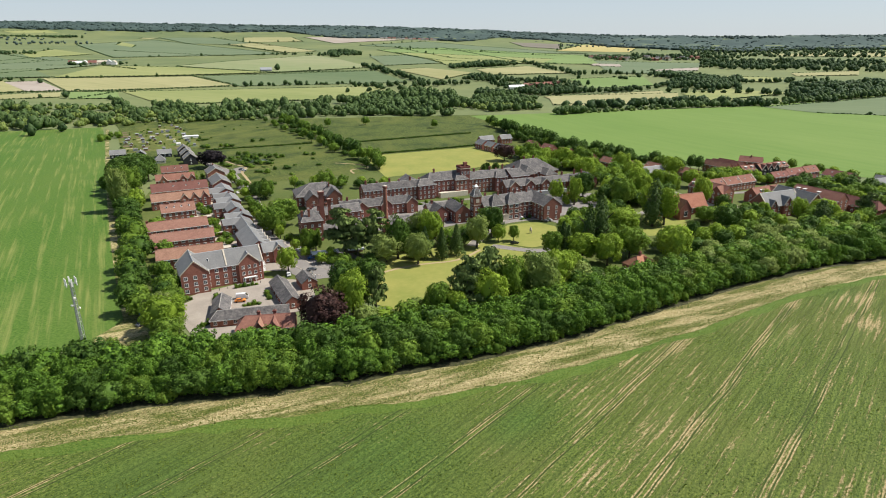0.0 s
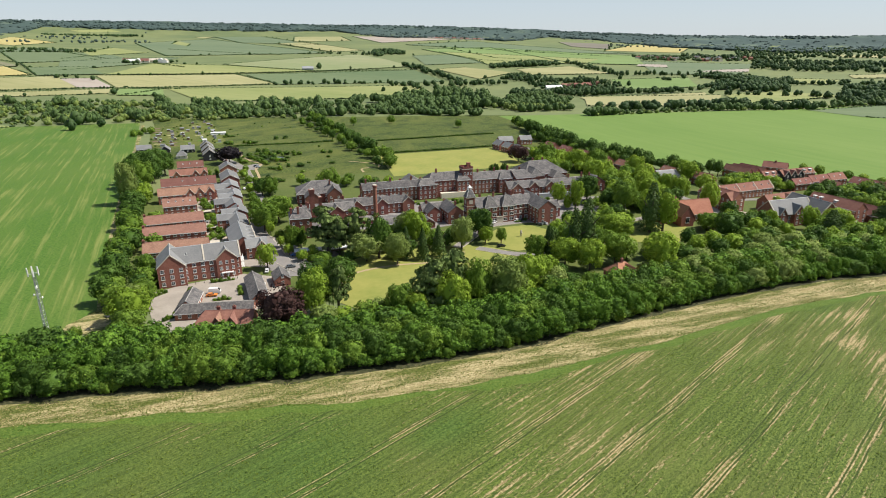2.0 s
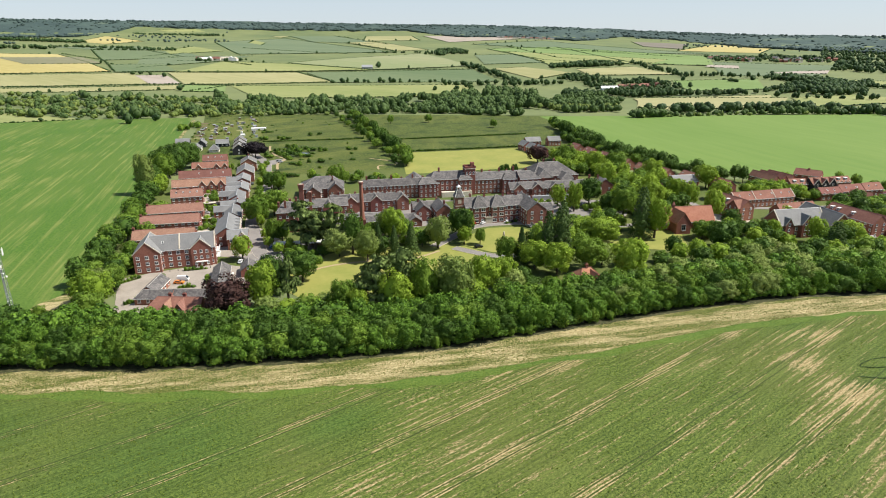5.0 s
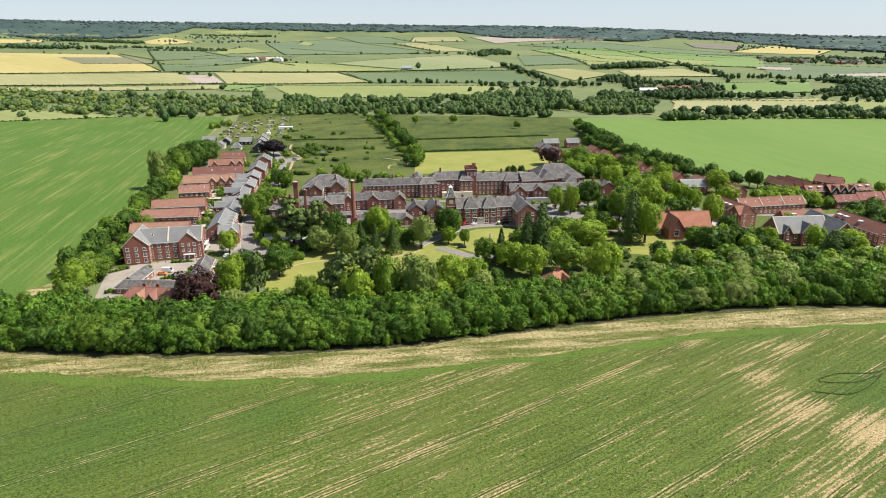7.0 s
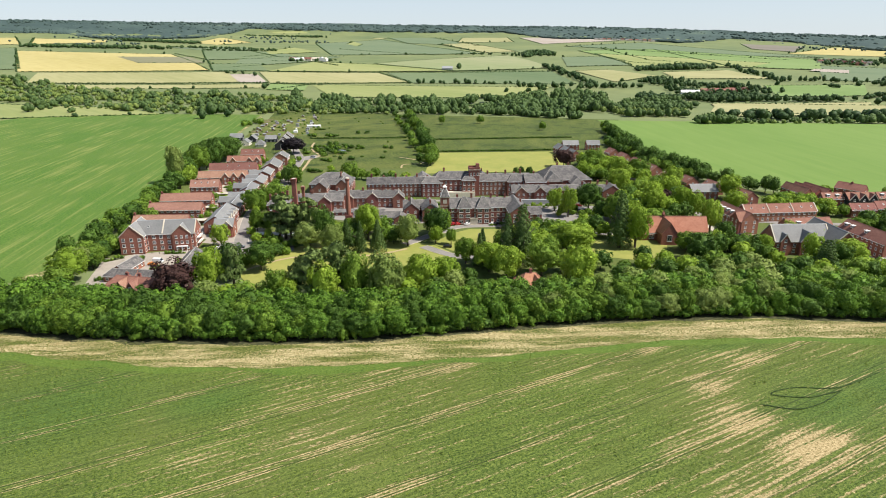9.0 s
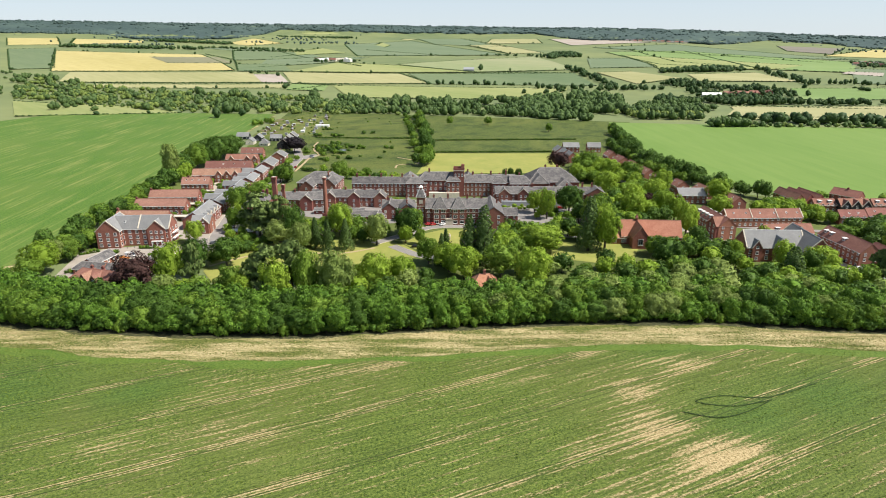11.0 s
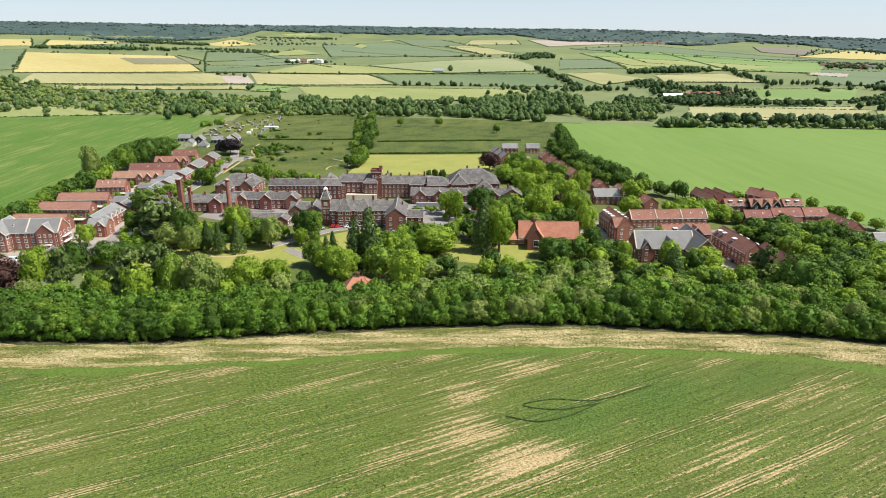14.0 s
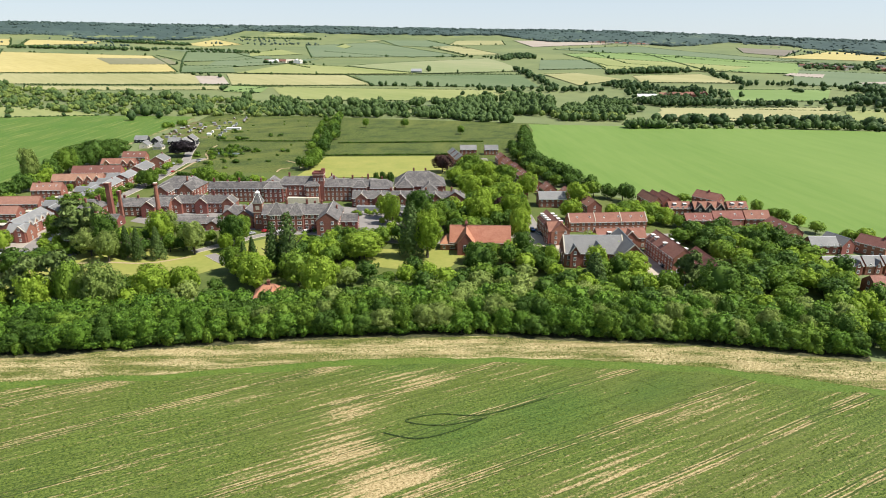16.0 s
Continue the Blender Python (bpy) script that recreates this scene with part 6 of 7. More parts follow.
tree("mid", -92, 317, 16, 7.5)
tree("mid", -66, 284, 14, 3.6)
tree("mid", -63, 288, 12, 2.8)
# gardens behind the western terraces, and the estate road's planting
for (ax, ay), (bx, by) in (((-128, 286), (-102, 298)), ((-140, 308), (-116, 320)), ((-150, 334), (-122, 348)), ((-162, 364), (-136, 378)), ((-172, 392), (-146, 404)), ((-186, 424), (-164, 436)), ((-198, 450), (-180, 458))):
    avenue(("hedge", "shrub"), 2.4, (0.9, 1.9), (0.9, 1.5), (ax, ay), (bx, by), jitter=1.2)
    grove(("bright", "mid", "shrub"), 5, (2, 5), (1.2, 2.4), 0.8, (ax, ay - 4), (bx, by - 4), (bx, by + 8), (ax, ay + 8))
avenue(("bright", "mid"), 15, (5, 9), (2.2, 3.6), (-70, 286), (-90, 318), (-110, 350), (-128, 392), (-146, 432), (-166, 466), jitter=1.0)
grove(("shrub", "bright", "hedge"), 24, (0.9, 3.0), (0.9, 1.9), 0.8, (-28, 352), (20, 372), (10, 392), (-40, 374))
grove(("shrub", "mid", "bright"), 22, (1.0, 4.0), (1.0, 2.0), 0.8, (20, 384), (100, 410), (96, 404), (40, 376))
# western edge of the site, along the cereal field
avenue(("dark", "dark", "mid"), 7.0, (8, 13), (4.6, 6.6), (-112, 206), (-128, 236), (-150, 285), (-172, 325), (-192, 362), (-212, 402), jitter=3.0)
avenue(("dark", "mid"), 8.0, (6, 10), (3.4, 5.2), (-104, 212), (-118, 245), (-140, 288), (-160, 328), jitter=2.5)
tree("dark", -116.5, 176.5, 8.5, 5.0)
tree("shrub", -121, 178, 4.5, 3.0)
tree("pale", -106, 210, 11, 5.0)
tree("bright", -100, 200, 14, 7.6)
tree("mid", -95, 191, 10, 6.0)
tree("mid", -108, 238, 6, 3.4)
tree("mid", -104, 216, 11, 5.6)
for x, y, h, r in ((-222, 441, 22, 9.5), (-217, 429, 19, 7.5), (-236, 447, 20, 9), (-221, 455, 19, 8), (-229, 426, 19, 8), (-244, 456, 17, 8), (-214, 416, 17, 6.5), (-233, 463, 18, 8), (-226, 410, 15, 6.5)):
    tree("dark", x, y, h, r)
tree("pale", -198, 367, 28, 6.4)
tree("dark", -211, 392, 15, 6.0)
grove(("dark", "mid", "bright"), 8, (8, 13), (4, 6), 0.5, (-190, 345), (-182, 352), (-192, 376), (-210, 392), (-200, 362))
grove(("dark", "mid", "shrub"), 6, (3, 8), (3, 5), 0.5, (-362, 640), (-346, 640), (-346, 672), (-362, 675))
grove(("shrub", "hedge"), 46, (0.8, 2.4), (0.8, 1.8), 0.6, (-298, 572), (-235, 606), (-332, 782), (-372, 708))
grove(("shrub", "hedge"), 12, (0.6, 2.6), (0.8, 2.8), 1.6, (-144, 450), (-70, 485), (-128, 600), (-200, 575))
grove(("shrub", "hedge"), 7, (0.6, 2.0), (0.8, 2.4), 1.8, (-225, 600), (-145, 636), (-225, 800), (-315, 775))

for x, y, n in ((-144, 481, 4), (-133, 497, 5), (-152, 518, 5), (-179, 529, 5), (-171, 547, 6), (-150, 552, 4), (-129, 438, 3), (-215, 609, 6), (-226, 598, 5), (-120, 560, 3), (-185, 560, 4), (-250, 650, 4), (-190, 640, 3)):
    for k in range(n):
        tree(rng.choice(("hedge", "shrub", "dark")), x + rng.uniform(-7, 7), y + rng.uniform(-5, 5), rng.uniform(1.4, 4.2), rng.uniform(1.6, 3.4), "park trees", False)
for x, y in ((-112, 186), (-140, 430), (-128, 402), (-163, 470)):
    tree("mid", x, y, 5, 2.6)

# between the belt and the lawns
grove(("bright", "mid", "dark", "dark", "pale"), 40, (5, 10), (3.2, 5.6), 0.62, (-50, 190), (-12, 200), (30, 220), (78, 244), (84, 256), (60, 262), (30, 250), (8, 232), (-14, 212), (-34, 206))
grove(("mid", "dark", "dark", "bright", "pale"), 42, (5, 11), (3.5, 5.8), 0.62, (92, 250), (150, 276), (212, 302), (232, 316), (186, 326), (150, 322), (128, 308), (96, 300), (86, 275))
grove(("mid", "bright", "bright", "dark"), 26, (7, 11), (3.4, 5.4), 0.62, (60, 300), (84, 300), (92, 330), (112, 350), (98, 352), (78, 346), (68, 330))
grove(("mid", "dark", "shrub"), 18, (3, 6), (2.4, 4), 0.6, (-42, 240), (-30, 270), (-8, 280), (-30, 286), (-52, 272))
grove(("mid", "bright", "dark"), 18, (6, 10), (3, 4.6), 0.62, (-34, 282), (8, 290), (14, 312), (-24, 310))
grove(("bright", "mid", "dark"), 34, (8, 13), (4, 6), 0.62, (98, 372), (126, 372), (152, 398), (140, 440), (118, 470), (104, 440), (112, 408))
grove(("bright", "mid"), 26, (8, 12), (4, 6), 0.62, (78, 484), (120, 480), (96, 530), (66, 552), (58, 540))
grove(("dark", "mid", "bright"), 26, (7, 11), (3.5, 5.2), 0.62, (154, 336), (186, 326), (182, 344), (168, 348))
grove(("mid", "dark", "mid", "dark", "bright"), 60, (7, 12), (4.5, 6.8), 0.6, (258, 330), (284, 340), (300, 352), (304, 376), (286, 404), (270, 424), (250, 428), (226, 404), (246, 384), (262, 352))
grove(("bright", "mid"), 22, (6, 10), (3.4, 5), 0.62, (200, 425), (232, 430), (226, 452), (206, 462), (190, 446))
grove(("dark", "mid", "bright"), 22, (7, 11), (3.5, 5.5), 0.6, (262, 300), (330, 312), (330, 346), (296, 346), (262, 326))
grove(("mid", "dark", "bright"), 14, (7, 11), (3.4, 5.2), 0.6, (186, 300), (214, 306), (232, 326), (222, 340), (206, 332), (190, 318))
grove(("bright", "mid", "dark"), 16, (6, 10), (3.4, 5.2), 0.6, (276, 296), (318, 306), (322, 340), (290, 330), (270, 318))
grove(("mid", "dark", "bright", "shrub"), 16, (4, 9), (3, 5), 0.6, (222, 316), (264, 318), (262, 346), (244, 346), (226, 338))
# tree line between the houses and the bright field
avenue(("dark", "dark", "mid"), 6.0, (7, 13), (3.4, 5.6), (56, 760), (76, 690), (94, 620), (120, 560), (150, 520), (176, 492), (204, 478), jitter=3.0)
avenue(("dark",), 8.5, (11, 16), (4.4, 6.4), (66, 720), (84, 660), (106, 590), (132, 545), (160, 518), jitter=3.0)
avenue(("dark", "mid"), 6.5, (6, 10), (3.2, 5), (70, 660), (92, 600), (118, 548), (150, 508), jitter=2.5)
avenue(("mid", "bright"), 9.0, (5, 9), (3, 5), (230, 496), (262, 496), (290, 462), (306, 442), (330, 430), jitter=2.0)
# diagonal tree line and meadow hedges
avenue(("dark", "mid", "dark"), 9.0, (6, 15), (3.4, 6.4), (-50, 492), (-80, 556), (-130, 656), (-206, 792), jitter=4.0)
avenue(("dark", "mid"), 17.0, (5, 12), (3, 5.5), (-60, 490), (-92, 560), (-150, 660), (-226, 800), jitter=4.0)
avenue(("hedge",), 1.7, (1.0, 2.0), (1.1, 1.9), (-80, 554), (34, 608), jitter=0.5)
avenue(("hedge",), 1.8, (1.0, 1.9), (1.1, 1.9), (-104, 624), (30, 692), jitter=0.5)
avenue(("hedge",), 1.8, (1.0, 1.9), (1.1, 1.9), (-226, 588), (-132, 626), jitter=0.5)
grove(("shrub", "hedge", "mid"), 26, (1.6, 4), (1.5, 3), 0.7, (-186, 505), (-150, 500), (-140, 545), (-180, 560), (-196, 540))
grove(("dark", "mid"), 3, (9, 12), (4, 6), 0.9, (-110, 640), (40, 700), (20, 800), (-150, 780))
grove(("dark", "mid", "bright"), 12, (6, 10), (3, 4.6), 0.7, (-96, 402), (-70, 412), (-40, 418), (-48, 440), (-110, 430))
grove(("shrub", "mid"), 22, (1.6, 4.5), (1.4, 2.6), 0.7, (-128, 290), (-102, 302), (-152, 400), (-180, 390))
grove(("bright", "mid", "shrub"), 30, (3, 8), (2, 3.6), 0.7, (-60, 262), (-40, 285), (-78, 312), (-100, 330), (-130, 390), (-108, 360), (-74, 290))
grove(("shrub", "hedge"), 16, (1.0, 2.4), (1.0, 1.8), 0.8, (24, 336), (52, 346), (60, 352), (26, 341))
grove(("shrub", "bright", "mid"), 16, (2, 6), (1.6, 3), 0.8, (74, 372), (100, 382), (112, 398), (80, 392))
for bx, by, bl, ba in ((-72, 233, 9, 117), (-76, 224, 7, 20), (-92, 229, 8, 105), (-104, 226, 9, 62), (-84, 243.5, 10, 28), (-88, 205, 6, 60)):
    for k in range(int(bl / 1.5)):
        q = (k + 0.5) / int(bl / 1.5) - 0.5
        tree(rng.choice(("shrub", "hedge", "mid")), bx + q * bl * math.cos(radians(ba)), by + q * bl * math.sin(radians(ba)), rng.uniform(0.8, 2.6), rng.uniform(0.7, 1.3), "park trees", False)
# the belt along the field
for row, off in enumerate((2.8, 8.2, 13.6, 18.6, 23.0)):
    x = -205.0 + 2.6 * row
    while x < 292:
        y = belt_front(x) + off + rng.uniform(-1.2, 1.2)
        if free(x, y, 2.0):
            tree(rng.choice(("belt", "belt", "belt", "belt_fresh", "dark") if x < 70 + 30 * rng.random() else ("belt", "belt_fresh", "belt_fresh", "belt", "dark", "pale")), x, y, rng.uniform(8.2, 11.8) - (1.2 if row == 0 else 0), rng.uniform(3.5, 5.4), "trees of the belt", row < 3)
        x += rng.uniform(5.0, 7.2)

for row, off in ((0, 0.4), (1, 3.8)):
    x = -205.0
    while x < 296:
        y = belt_front(x) + off + rng.uniform(-0.7, 0.7)
        tree(rng.choice(("belt", "belt", "dark", "shrub")), x, y, rng.uniform(3.0, 6.4), rng.uniform(1.8, 3.2), "trees of the belt", False)
        x += rng.uniform(2.1, 3.6)
MASS_LABEL = {"trunk": "bark trunks of the massed trees", "shrub": "green shrubs massed between the houses", "hedge": "dark evergreen hedge bushes along the meadows"}
for (kind, _), got in MASS.items():
    k, vs, fs = 0, [], []
    for v, f, _ in got:
        vs.append(v)
        fs.append(f + k)
        k += len(v)
    nm = {"trunk": "tree_trunks", "shrub": "shrubs", "hedge": "hedge_bushes"}.get(kind, "trees")
    tagged(new(nm, array_mesh(nm, np.concatenate(vs), np.concatenate(fs), BARK if kind == "trunk" else LEAF[SKIN.get(kind, kind)], None if kind == "trunk" else np.concatenate([g[2] for g in got]))),
           MASS_LABEL.get(kind, TREE_LABEL.get(kind, "") + " massed with others"), "trees", kind="stuff")

# ---- far woods and hedges ----
def lump_arrays(seed, n_cards, heads):
    """A far tree 1 high and 1 in radius: a few uneven heads of foliage with sprays standing off them."""
    r = np.random.RandomState(seed)
    V, F, k = [], [], 0
    for i in range(heads):
        a, q = 2.4 * i + r.uniform(-0.6, 0.6), r.uniform(0.25, 0.55) if i else 0.0
        c = np.array([q * math.cos(a), q * math.sin(a), r.uniform(0.34, 0.6) if i else 0.56])
        rad = r.uniform(0.34, 0.52) if i else 0.58
        v = SMALL_V * (1 + r.uniform(-0.2, 0.15, (len(SMALL_V), 1))) * [rad, rad, min(rad * 0.8, c[2])] + c
        V.append(v)
        F.append(SMALL_F + k)
        k += len(v)
        n = max(4, n_cards // heads)
        d = r.normal(0, 1, (n, 3))
        d[:, 2] = np.abs(d[:, 2]) * 0.9 - 0.25
        d /= np.linalg.norm(d, axis=1)[:, None]
        cv, cf = cards(c + d * rad * [1, 1, 0.8] * r.uniform(0.85, 1.15, (n, 1)), d, r.uniform(0.09, 0.2, n), seed * 31 + i)
        V.append(cv)
        F.append(cf + k)
        k += len(cv)
    return np.concatenate(V), np.concatenate(F)


LUMPS = {"near": [lump_arrays(i, 70, 4 + i % 3) for i in range(8)], "mid": [lump_arrays(20 + i, 30, 3) for i in range(6)], "far": [lump_arrays(40 + i, 8, 1) for i in range(5)]}


class Wood:
    """Many far trees in one object."""
    def __init__(self, seed):
        self.v, self.f, self.k, self.r = [], [], 0, random.Random(seed)

    def put(self, x, y, h, r, grade):
        v, f = self.r.choice(LUMPS[grade])
        a = self.r.uniform(0, 6.3)
        c, s = math.cos(a), math.sin(a)
        self.v.append(v @ np.array([[c, s, 0], [-s, c, 0], [0, 0, 1]]) * [r, r, h] + [x, y, land(x, y) - 0.4])
        self.f.append(f + self.k)
        self.k += len(v)

    def line(self, a, b, step, h, r, grade, jit=2.0):
        n = max(1, int(math.dist(a, b) / step))
        for i in range(n):
            u = (i + self.r.random()) / n
            self.put(a[0] + (b[0] - a[0]) * u + self.r.uniform(-jit, jit), a[1] + (b[1] - a[1]) * u + self.r.uniform(-jit, jit), self.r.uniform(*h), self.r.uniform(*r), grade)

    def fill(self, poly, n, h, r, grade):
        xs, ys = [p[0] for p in poly], [p[1] for p in poly]
        for _ in range(n * 8):
            if n <= 0:
                break
            x, y = self.r.uniform(min(xs), max(xs)), self.r.uniform(min(ys), max(ys))
            if inside(x, y, poly):
                k = min(max(0.5 + 1.1 * noise.noise((x * 0.021, y * 0.021, 2)) + self.r.uniform(-0.25, 0.25), 0), 1)
                self.put(x, y, h[0] + (h[1] - h[0]) * k, r[0] + (r[1] - r[0]) * k, grade)
                n -= 1

    def done(self, name, label, mat):
        return tagged(new(name, array_mesh(name, np.concatenate(self.v), np.concatenate(self.f), mat)), label, "woodland", kind="stuff")


rail = Wood(3)
rail.fill(((-743, 650), (-551, 721), (-769, 929), (-984, 860)), 110, (4, 13), (3.5, 9), "near")
rail.fill(((-551, 721), (-378, 784), (-533, 993), (-783, 942)), 130, (4, 14), (3.5, 9), "near")
rail.fill(((-378, 784), (-245, 828), (-349, 960), (-533, 993)), 150, (4, 15), (3.5, 9), "near")
rail.fill(((-245, 828), (-98, 864), (-142, 1051), (-357, 975)), 200, (4, 15), (3.5, 9), "near")
rail.fill(((-102, 877), (1, 879), (-41, 1204), (-142, 1051)), 220, (5, 17), (4, 9.5), "near")
rail.fill(((-20, 920), (42, 990), (10, 1110), (-41, 1185)), 120, (5, 16), (4, 9.5), "near")
rail.fill(((69, 1111), (140, 1136), (128, 1165), (60, 1140)), 45, (6, 13), (4, 8), "near")
rail.fill(((-926, 717), (-821, 751), (-1008, 914), (-1277, 943)), 70, (4, 13), (3.5, 8), "near")
rail.fill(((-1330, 640), (-926, 717), (-1008, 914), (-1480, 930)), 80, (4, 12), (4, 9), "near")
for x, y, h, r in ((-482, 737, 17, 11), (-470, 744, 15, 9), (-350, 800, 14, 8), (-262, 835, 15, 8), (-60, 900, 17, 9), (20, 960, 17, 10), (60, 990, 18, 10)):
    rail.put(x, y, h, r, "near")
scrub = Wood(31)
for poly in (((-926, 717), (-551, 721), (-769, 929), (-1150, 900)), ((-551, 715), (-245, 820), (-349, 960), (-783, 935))):
    scrub.fill(poly, 330, (2.5, 9), (2.5, 7), "near")
scrub.line((45, 939), (142, 951), 2.6, (6, 11), (4, 7), "near", 14)
rail.line((30, 1000), (150, 1050), 9, (5, 11), (4, 7), "near", 16)
for a, b, step, h, r in (((158, 866), (199, 884), 5, (8, 12), (6, 9)), ((199, 884), (349, 946), 6, (3, 8), (3, 6)), ((349, 946), (424, 960), 5, (8, 12), (5, 9)), ((424, 960), (503, 978), 8, (3, 8), (3, 6)),
                         ((503, 978), (640, 1040), 6, (5, 12), (4, 8)), ((640, 1040), (810, 1100), 6, (6, 13), (4, 8))):
    rail.line(a, b, step, h, r, "near", 6)
    scrub.line(a, b, 11, (2.5, 6), (3, 5), "near", 8)
scrub.done("railway_scrub", "paler green scrub and willows along the railway", LEAF["scrub"])
rail.line((-136, 884), (14, 852), 5, (8, 13), (6, 9), "near", 8)
rail.line((30, 1004), (142, 1062), 4, (9, 15), (6, 10), "near", 18)
rail.line((60, 908), (138, 942), 5, (8, 13), (5, 8), "near", 8)
rail.line((158, 868), (200, 887), 4, (9, 13), (7, 10), "near", 4)
rail.fill(((26, 1010), (40, 960), (140, 985), (150, 1062), (60, 1070)), 60, (7, 13), (5, 9), "near")
rail.fill(((-142, 1051), (-41, 1190), (10, 1110), (30, 1010), (-60, 930)), 60, (12, 20), (7, 11), "near")
rail.done("railway_woodland", "dark green woodland strip along the railway", LEAF["far"])
woods = Wood(5)
woods.fill(((436, 1240), (562, 1204), (652, 1404), (509, 1421)), 185, (8, 14), (6, 10), "mid")
woods.fill(((569, 1035), (742, 1062), (901, 1299), (678, 1241)), 254, (8, 14), (6, 10), "mid")
woods.fill(((683, 1705), (1042, 1510), (1268, 1847), (812, 2035)), 420, (8, 14), (6, 10), "mid")
woods.fill(((873, 2346), (1390, 2028), (1941, 2844), (1194, 3300)), 420, (8, 14), (6, 10), "mid")
woods.line((-1005, 936), (-691, 1161), 5, (2.0, 4.0), (2.2, 4.0), "far", 2)
woods.line((-679, 1151), (-416, 1285), 5, (2.0, 4.0), (2.2, 4.0), "far", 2)
woods.line((-416, 1285), (-247, 1334), 10, (5, 13), (3.2, 8), "mid", 9)
woods.line((-252, 1332), (-182, 1347), 10, (5, 13), (3.2, 8), "mid", 9)
woods.line((-555, 1402), (-419, 1292), 5, (2.0, 4.0), (2.2, 4.0), "far", 2)
woods.line((-645, 1570), (-394, 1493), 5, (2.0, 4.0), (2.2, 4.0), "far", 2)
woods.line((-390, 1484), (-165, 1551), 5, (2.0, 4.0), (2.2, 4.0), "far", 2)
woods.line((-916, 2770), (-537, 2199), 9, (2.0, 4.0), (2.2, 4.0), "far", 2)
woods.line((-196, 1640), (-40, 1369), 5, (7, 13), (5, 9), "mid", 9)
woods.fill(((25, 1640), (217, 1782), (202, 1826), (8, 1690)), 130, (7, 14), (6, 11), "mid")
for x, y in ((-58, 1296), (-38, 1304), (-12, 1313), (25, 1324), (-130, 1262), (-120, 1250), (-84, 1250), (-142, 1215), (48, 1429), (66, 1450), (89, 1466), (401, 1448), (410, 1440), (453, 1485), (486, 1510), (517, 1506), (-852, 1229), (-840, 1240), (-775, 1227)):
    woods.put(x, y, 8 + (x * 7 + y) % 5, 6 + (x + y) % 4, "near")
woods.fill(((60, 1150), (140, 1168), (172, 1168), (262, 1192), (250, 1222), (50, 1190)), 80, (8, 14), (5, 9), "near")
woods.fill(((44, 1450), (100, 1468), (202, 1411), (263, 1383), (258, 1352), (96, 1362)), 55, (7, 14), (5, 9), "near")
woods.line((-187, 1284), (60, 1360), 11, (7, 13), (5, 9), "near", 10)
woods.line((166, 1153), (221, 1174), 5, (7, 13), (5, 8), "near", 7)
woods.line((221, 1174), (367, 1217), 6, (7, 12), (5, 8), "near", 6)
woods.line((103, 1334), (156, 1301), 6, (7, 13), (5, 8), "near", 8)
woods.line((192, 1391), (272, 1362), 6, (7, 13), (5, 8), "near", 8)
woods.line((249, 1725), (289, 1623), 16, (6, 13), (5, 9), "mid", 6)
woods.line((289, 1623), (327, 1496), 14, (6, 13), (5, 9), "mid", 6)
woods.line((401, 1237), (471, 1327), 9, (6, 11), (4, 8), "near", 6)
woods.line((582, 1151), (612, 995), 8, (6, 12), (5, 8), "near", 12)
woods.line((629, 1351), (802, 1334), 7, (7, 12), (5, 9), "mid", 16)
woods.fill(((491, 1500), (600, 1333), (640, 1360), (540, 1540)), 120, (8, 13), (6, 10), "mid")
woods.fill(((483, 2052), (667, 2142), (620, 2300), (500, 2180)), 90, (6, 11), (5, 10), "mid")
woods.fill(((-333, 1950), (-262, 2085), (-338, 2290), (-400, 2230)), 90, (8, 14), (7, 11), "mid")
woods.line((230, 1874), (312, 1576), 10, (5, 13), (3.2, 8), "mid", 9)
woods.line((269, 1192), (382, 1221), 10, (5, 13), (3.2, 8), "mid", 9)
woods.line((169, 1157), (271, 1225), 10, (5, 13), (3.2, 8), "mid", 9)
woods.line((194, 940), (375, 983), 5, (9, 15), (8, 13), "mid", 12)
woods.line((-2158, 1715), (-1665, 1899), 5, (9, 15), (8, 13), "mid", 26)
woods.line((-1440, 1696), (-1125, 1484), 9, (2.0, 4.0), (2.2, 4.0), "far", 2)
woods.line((-1125, 1484), (-920, 1260), 5, (2.0, 4.0), (2.2, 4.0), "far", 2)
woods.line((-831, 1567), (-716, 1499), 5, (2.0, 4.0), (2.2, 4.0), "far", 2)
woods.line((-941, 1849), (-513, 2127), 9, (2.0, 4.0), (2.2, 4.0), "far", 2)
woods.line((-596, 1177), (-618, 1071), 5, (2.0, 4.0), (2.2, 4.0), "far", 2)
woods.line((-63, 1313), (9, 1340), 10, (5, 13), (3.2, 8), "mid", 9)
woods.line((52, 1445), (150, 1458), 10, (5, 13), (3.2, 8), "mid", 9)
woods.line((193, 1444), (273, 1423), 10, (5, 13), (3.2, 8), "mid", 9)
woods.line((-117, 2100), (1, 1791), 9, (2.0, 4.0), (2.2, 4.0), "far", 2)
woods.line((309, 1532), (415, 1572), 10, (5, 13), (3.2, 8), "mid", 9)
woods.line((-1134, 2228), (-631, 1982), 9, (2.0, 4.0), (2.2, 4.0), "far", 2)
woods.line((-1340, 1959), (-1031, 1696), 9, (2.0, 4.0), (2.2, 4.0), "far", 2)
woods.line((-312, 2178), (-391, 1999), 10, (5, 13), (3.2, 8), "mid", 9)
woods.line((-568, 1174), (-681, 1170), 5, (2.0, 4.0), (2.2, 4.0), "far", 2)
woods.line((423, 1171), (627, 1144), 10, (5, 13), (3.2, 8), "mid", 9)
woods.line((397, 951), (487, 962), 10, (5, 13), (3.2, 8), "mid", 9)
woods.line((376, 1011), (487, 962), 5, (9, 15), (8, 13), "mid", 12)
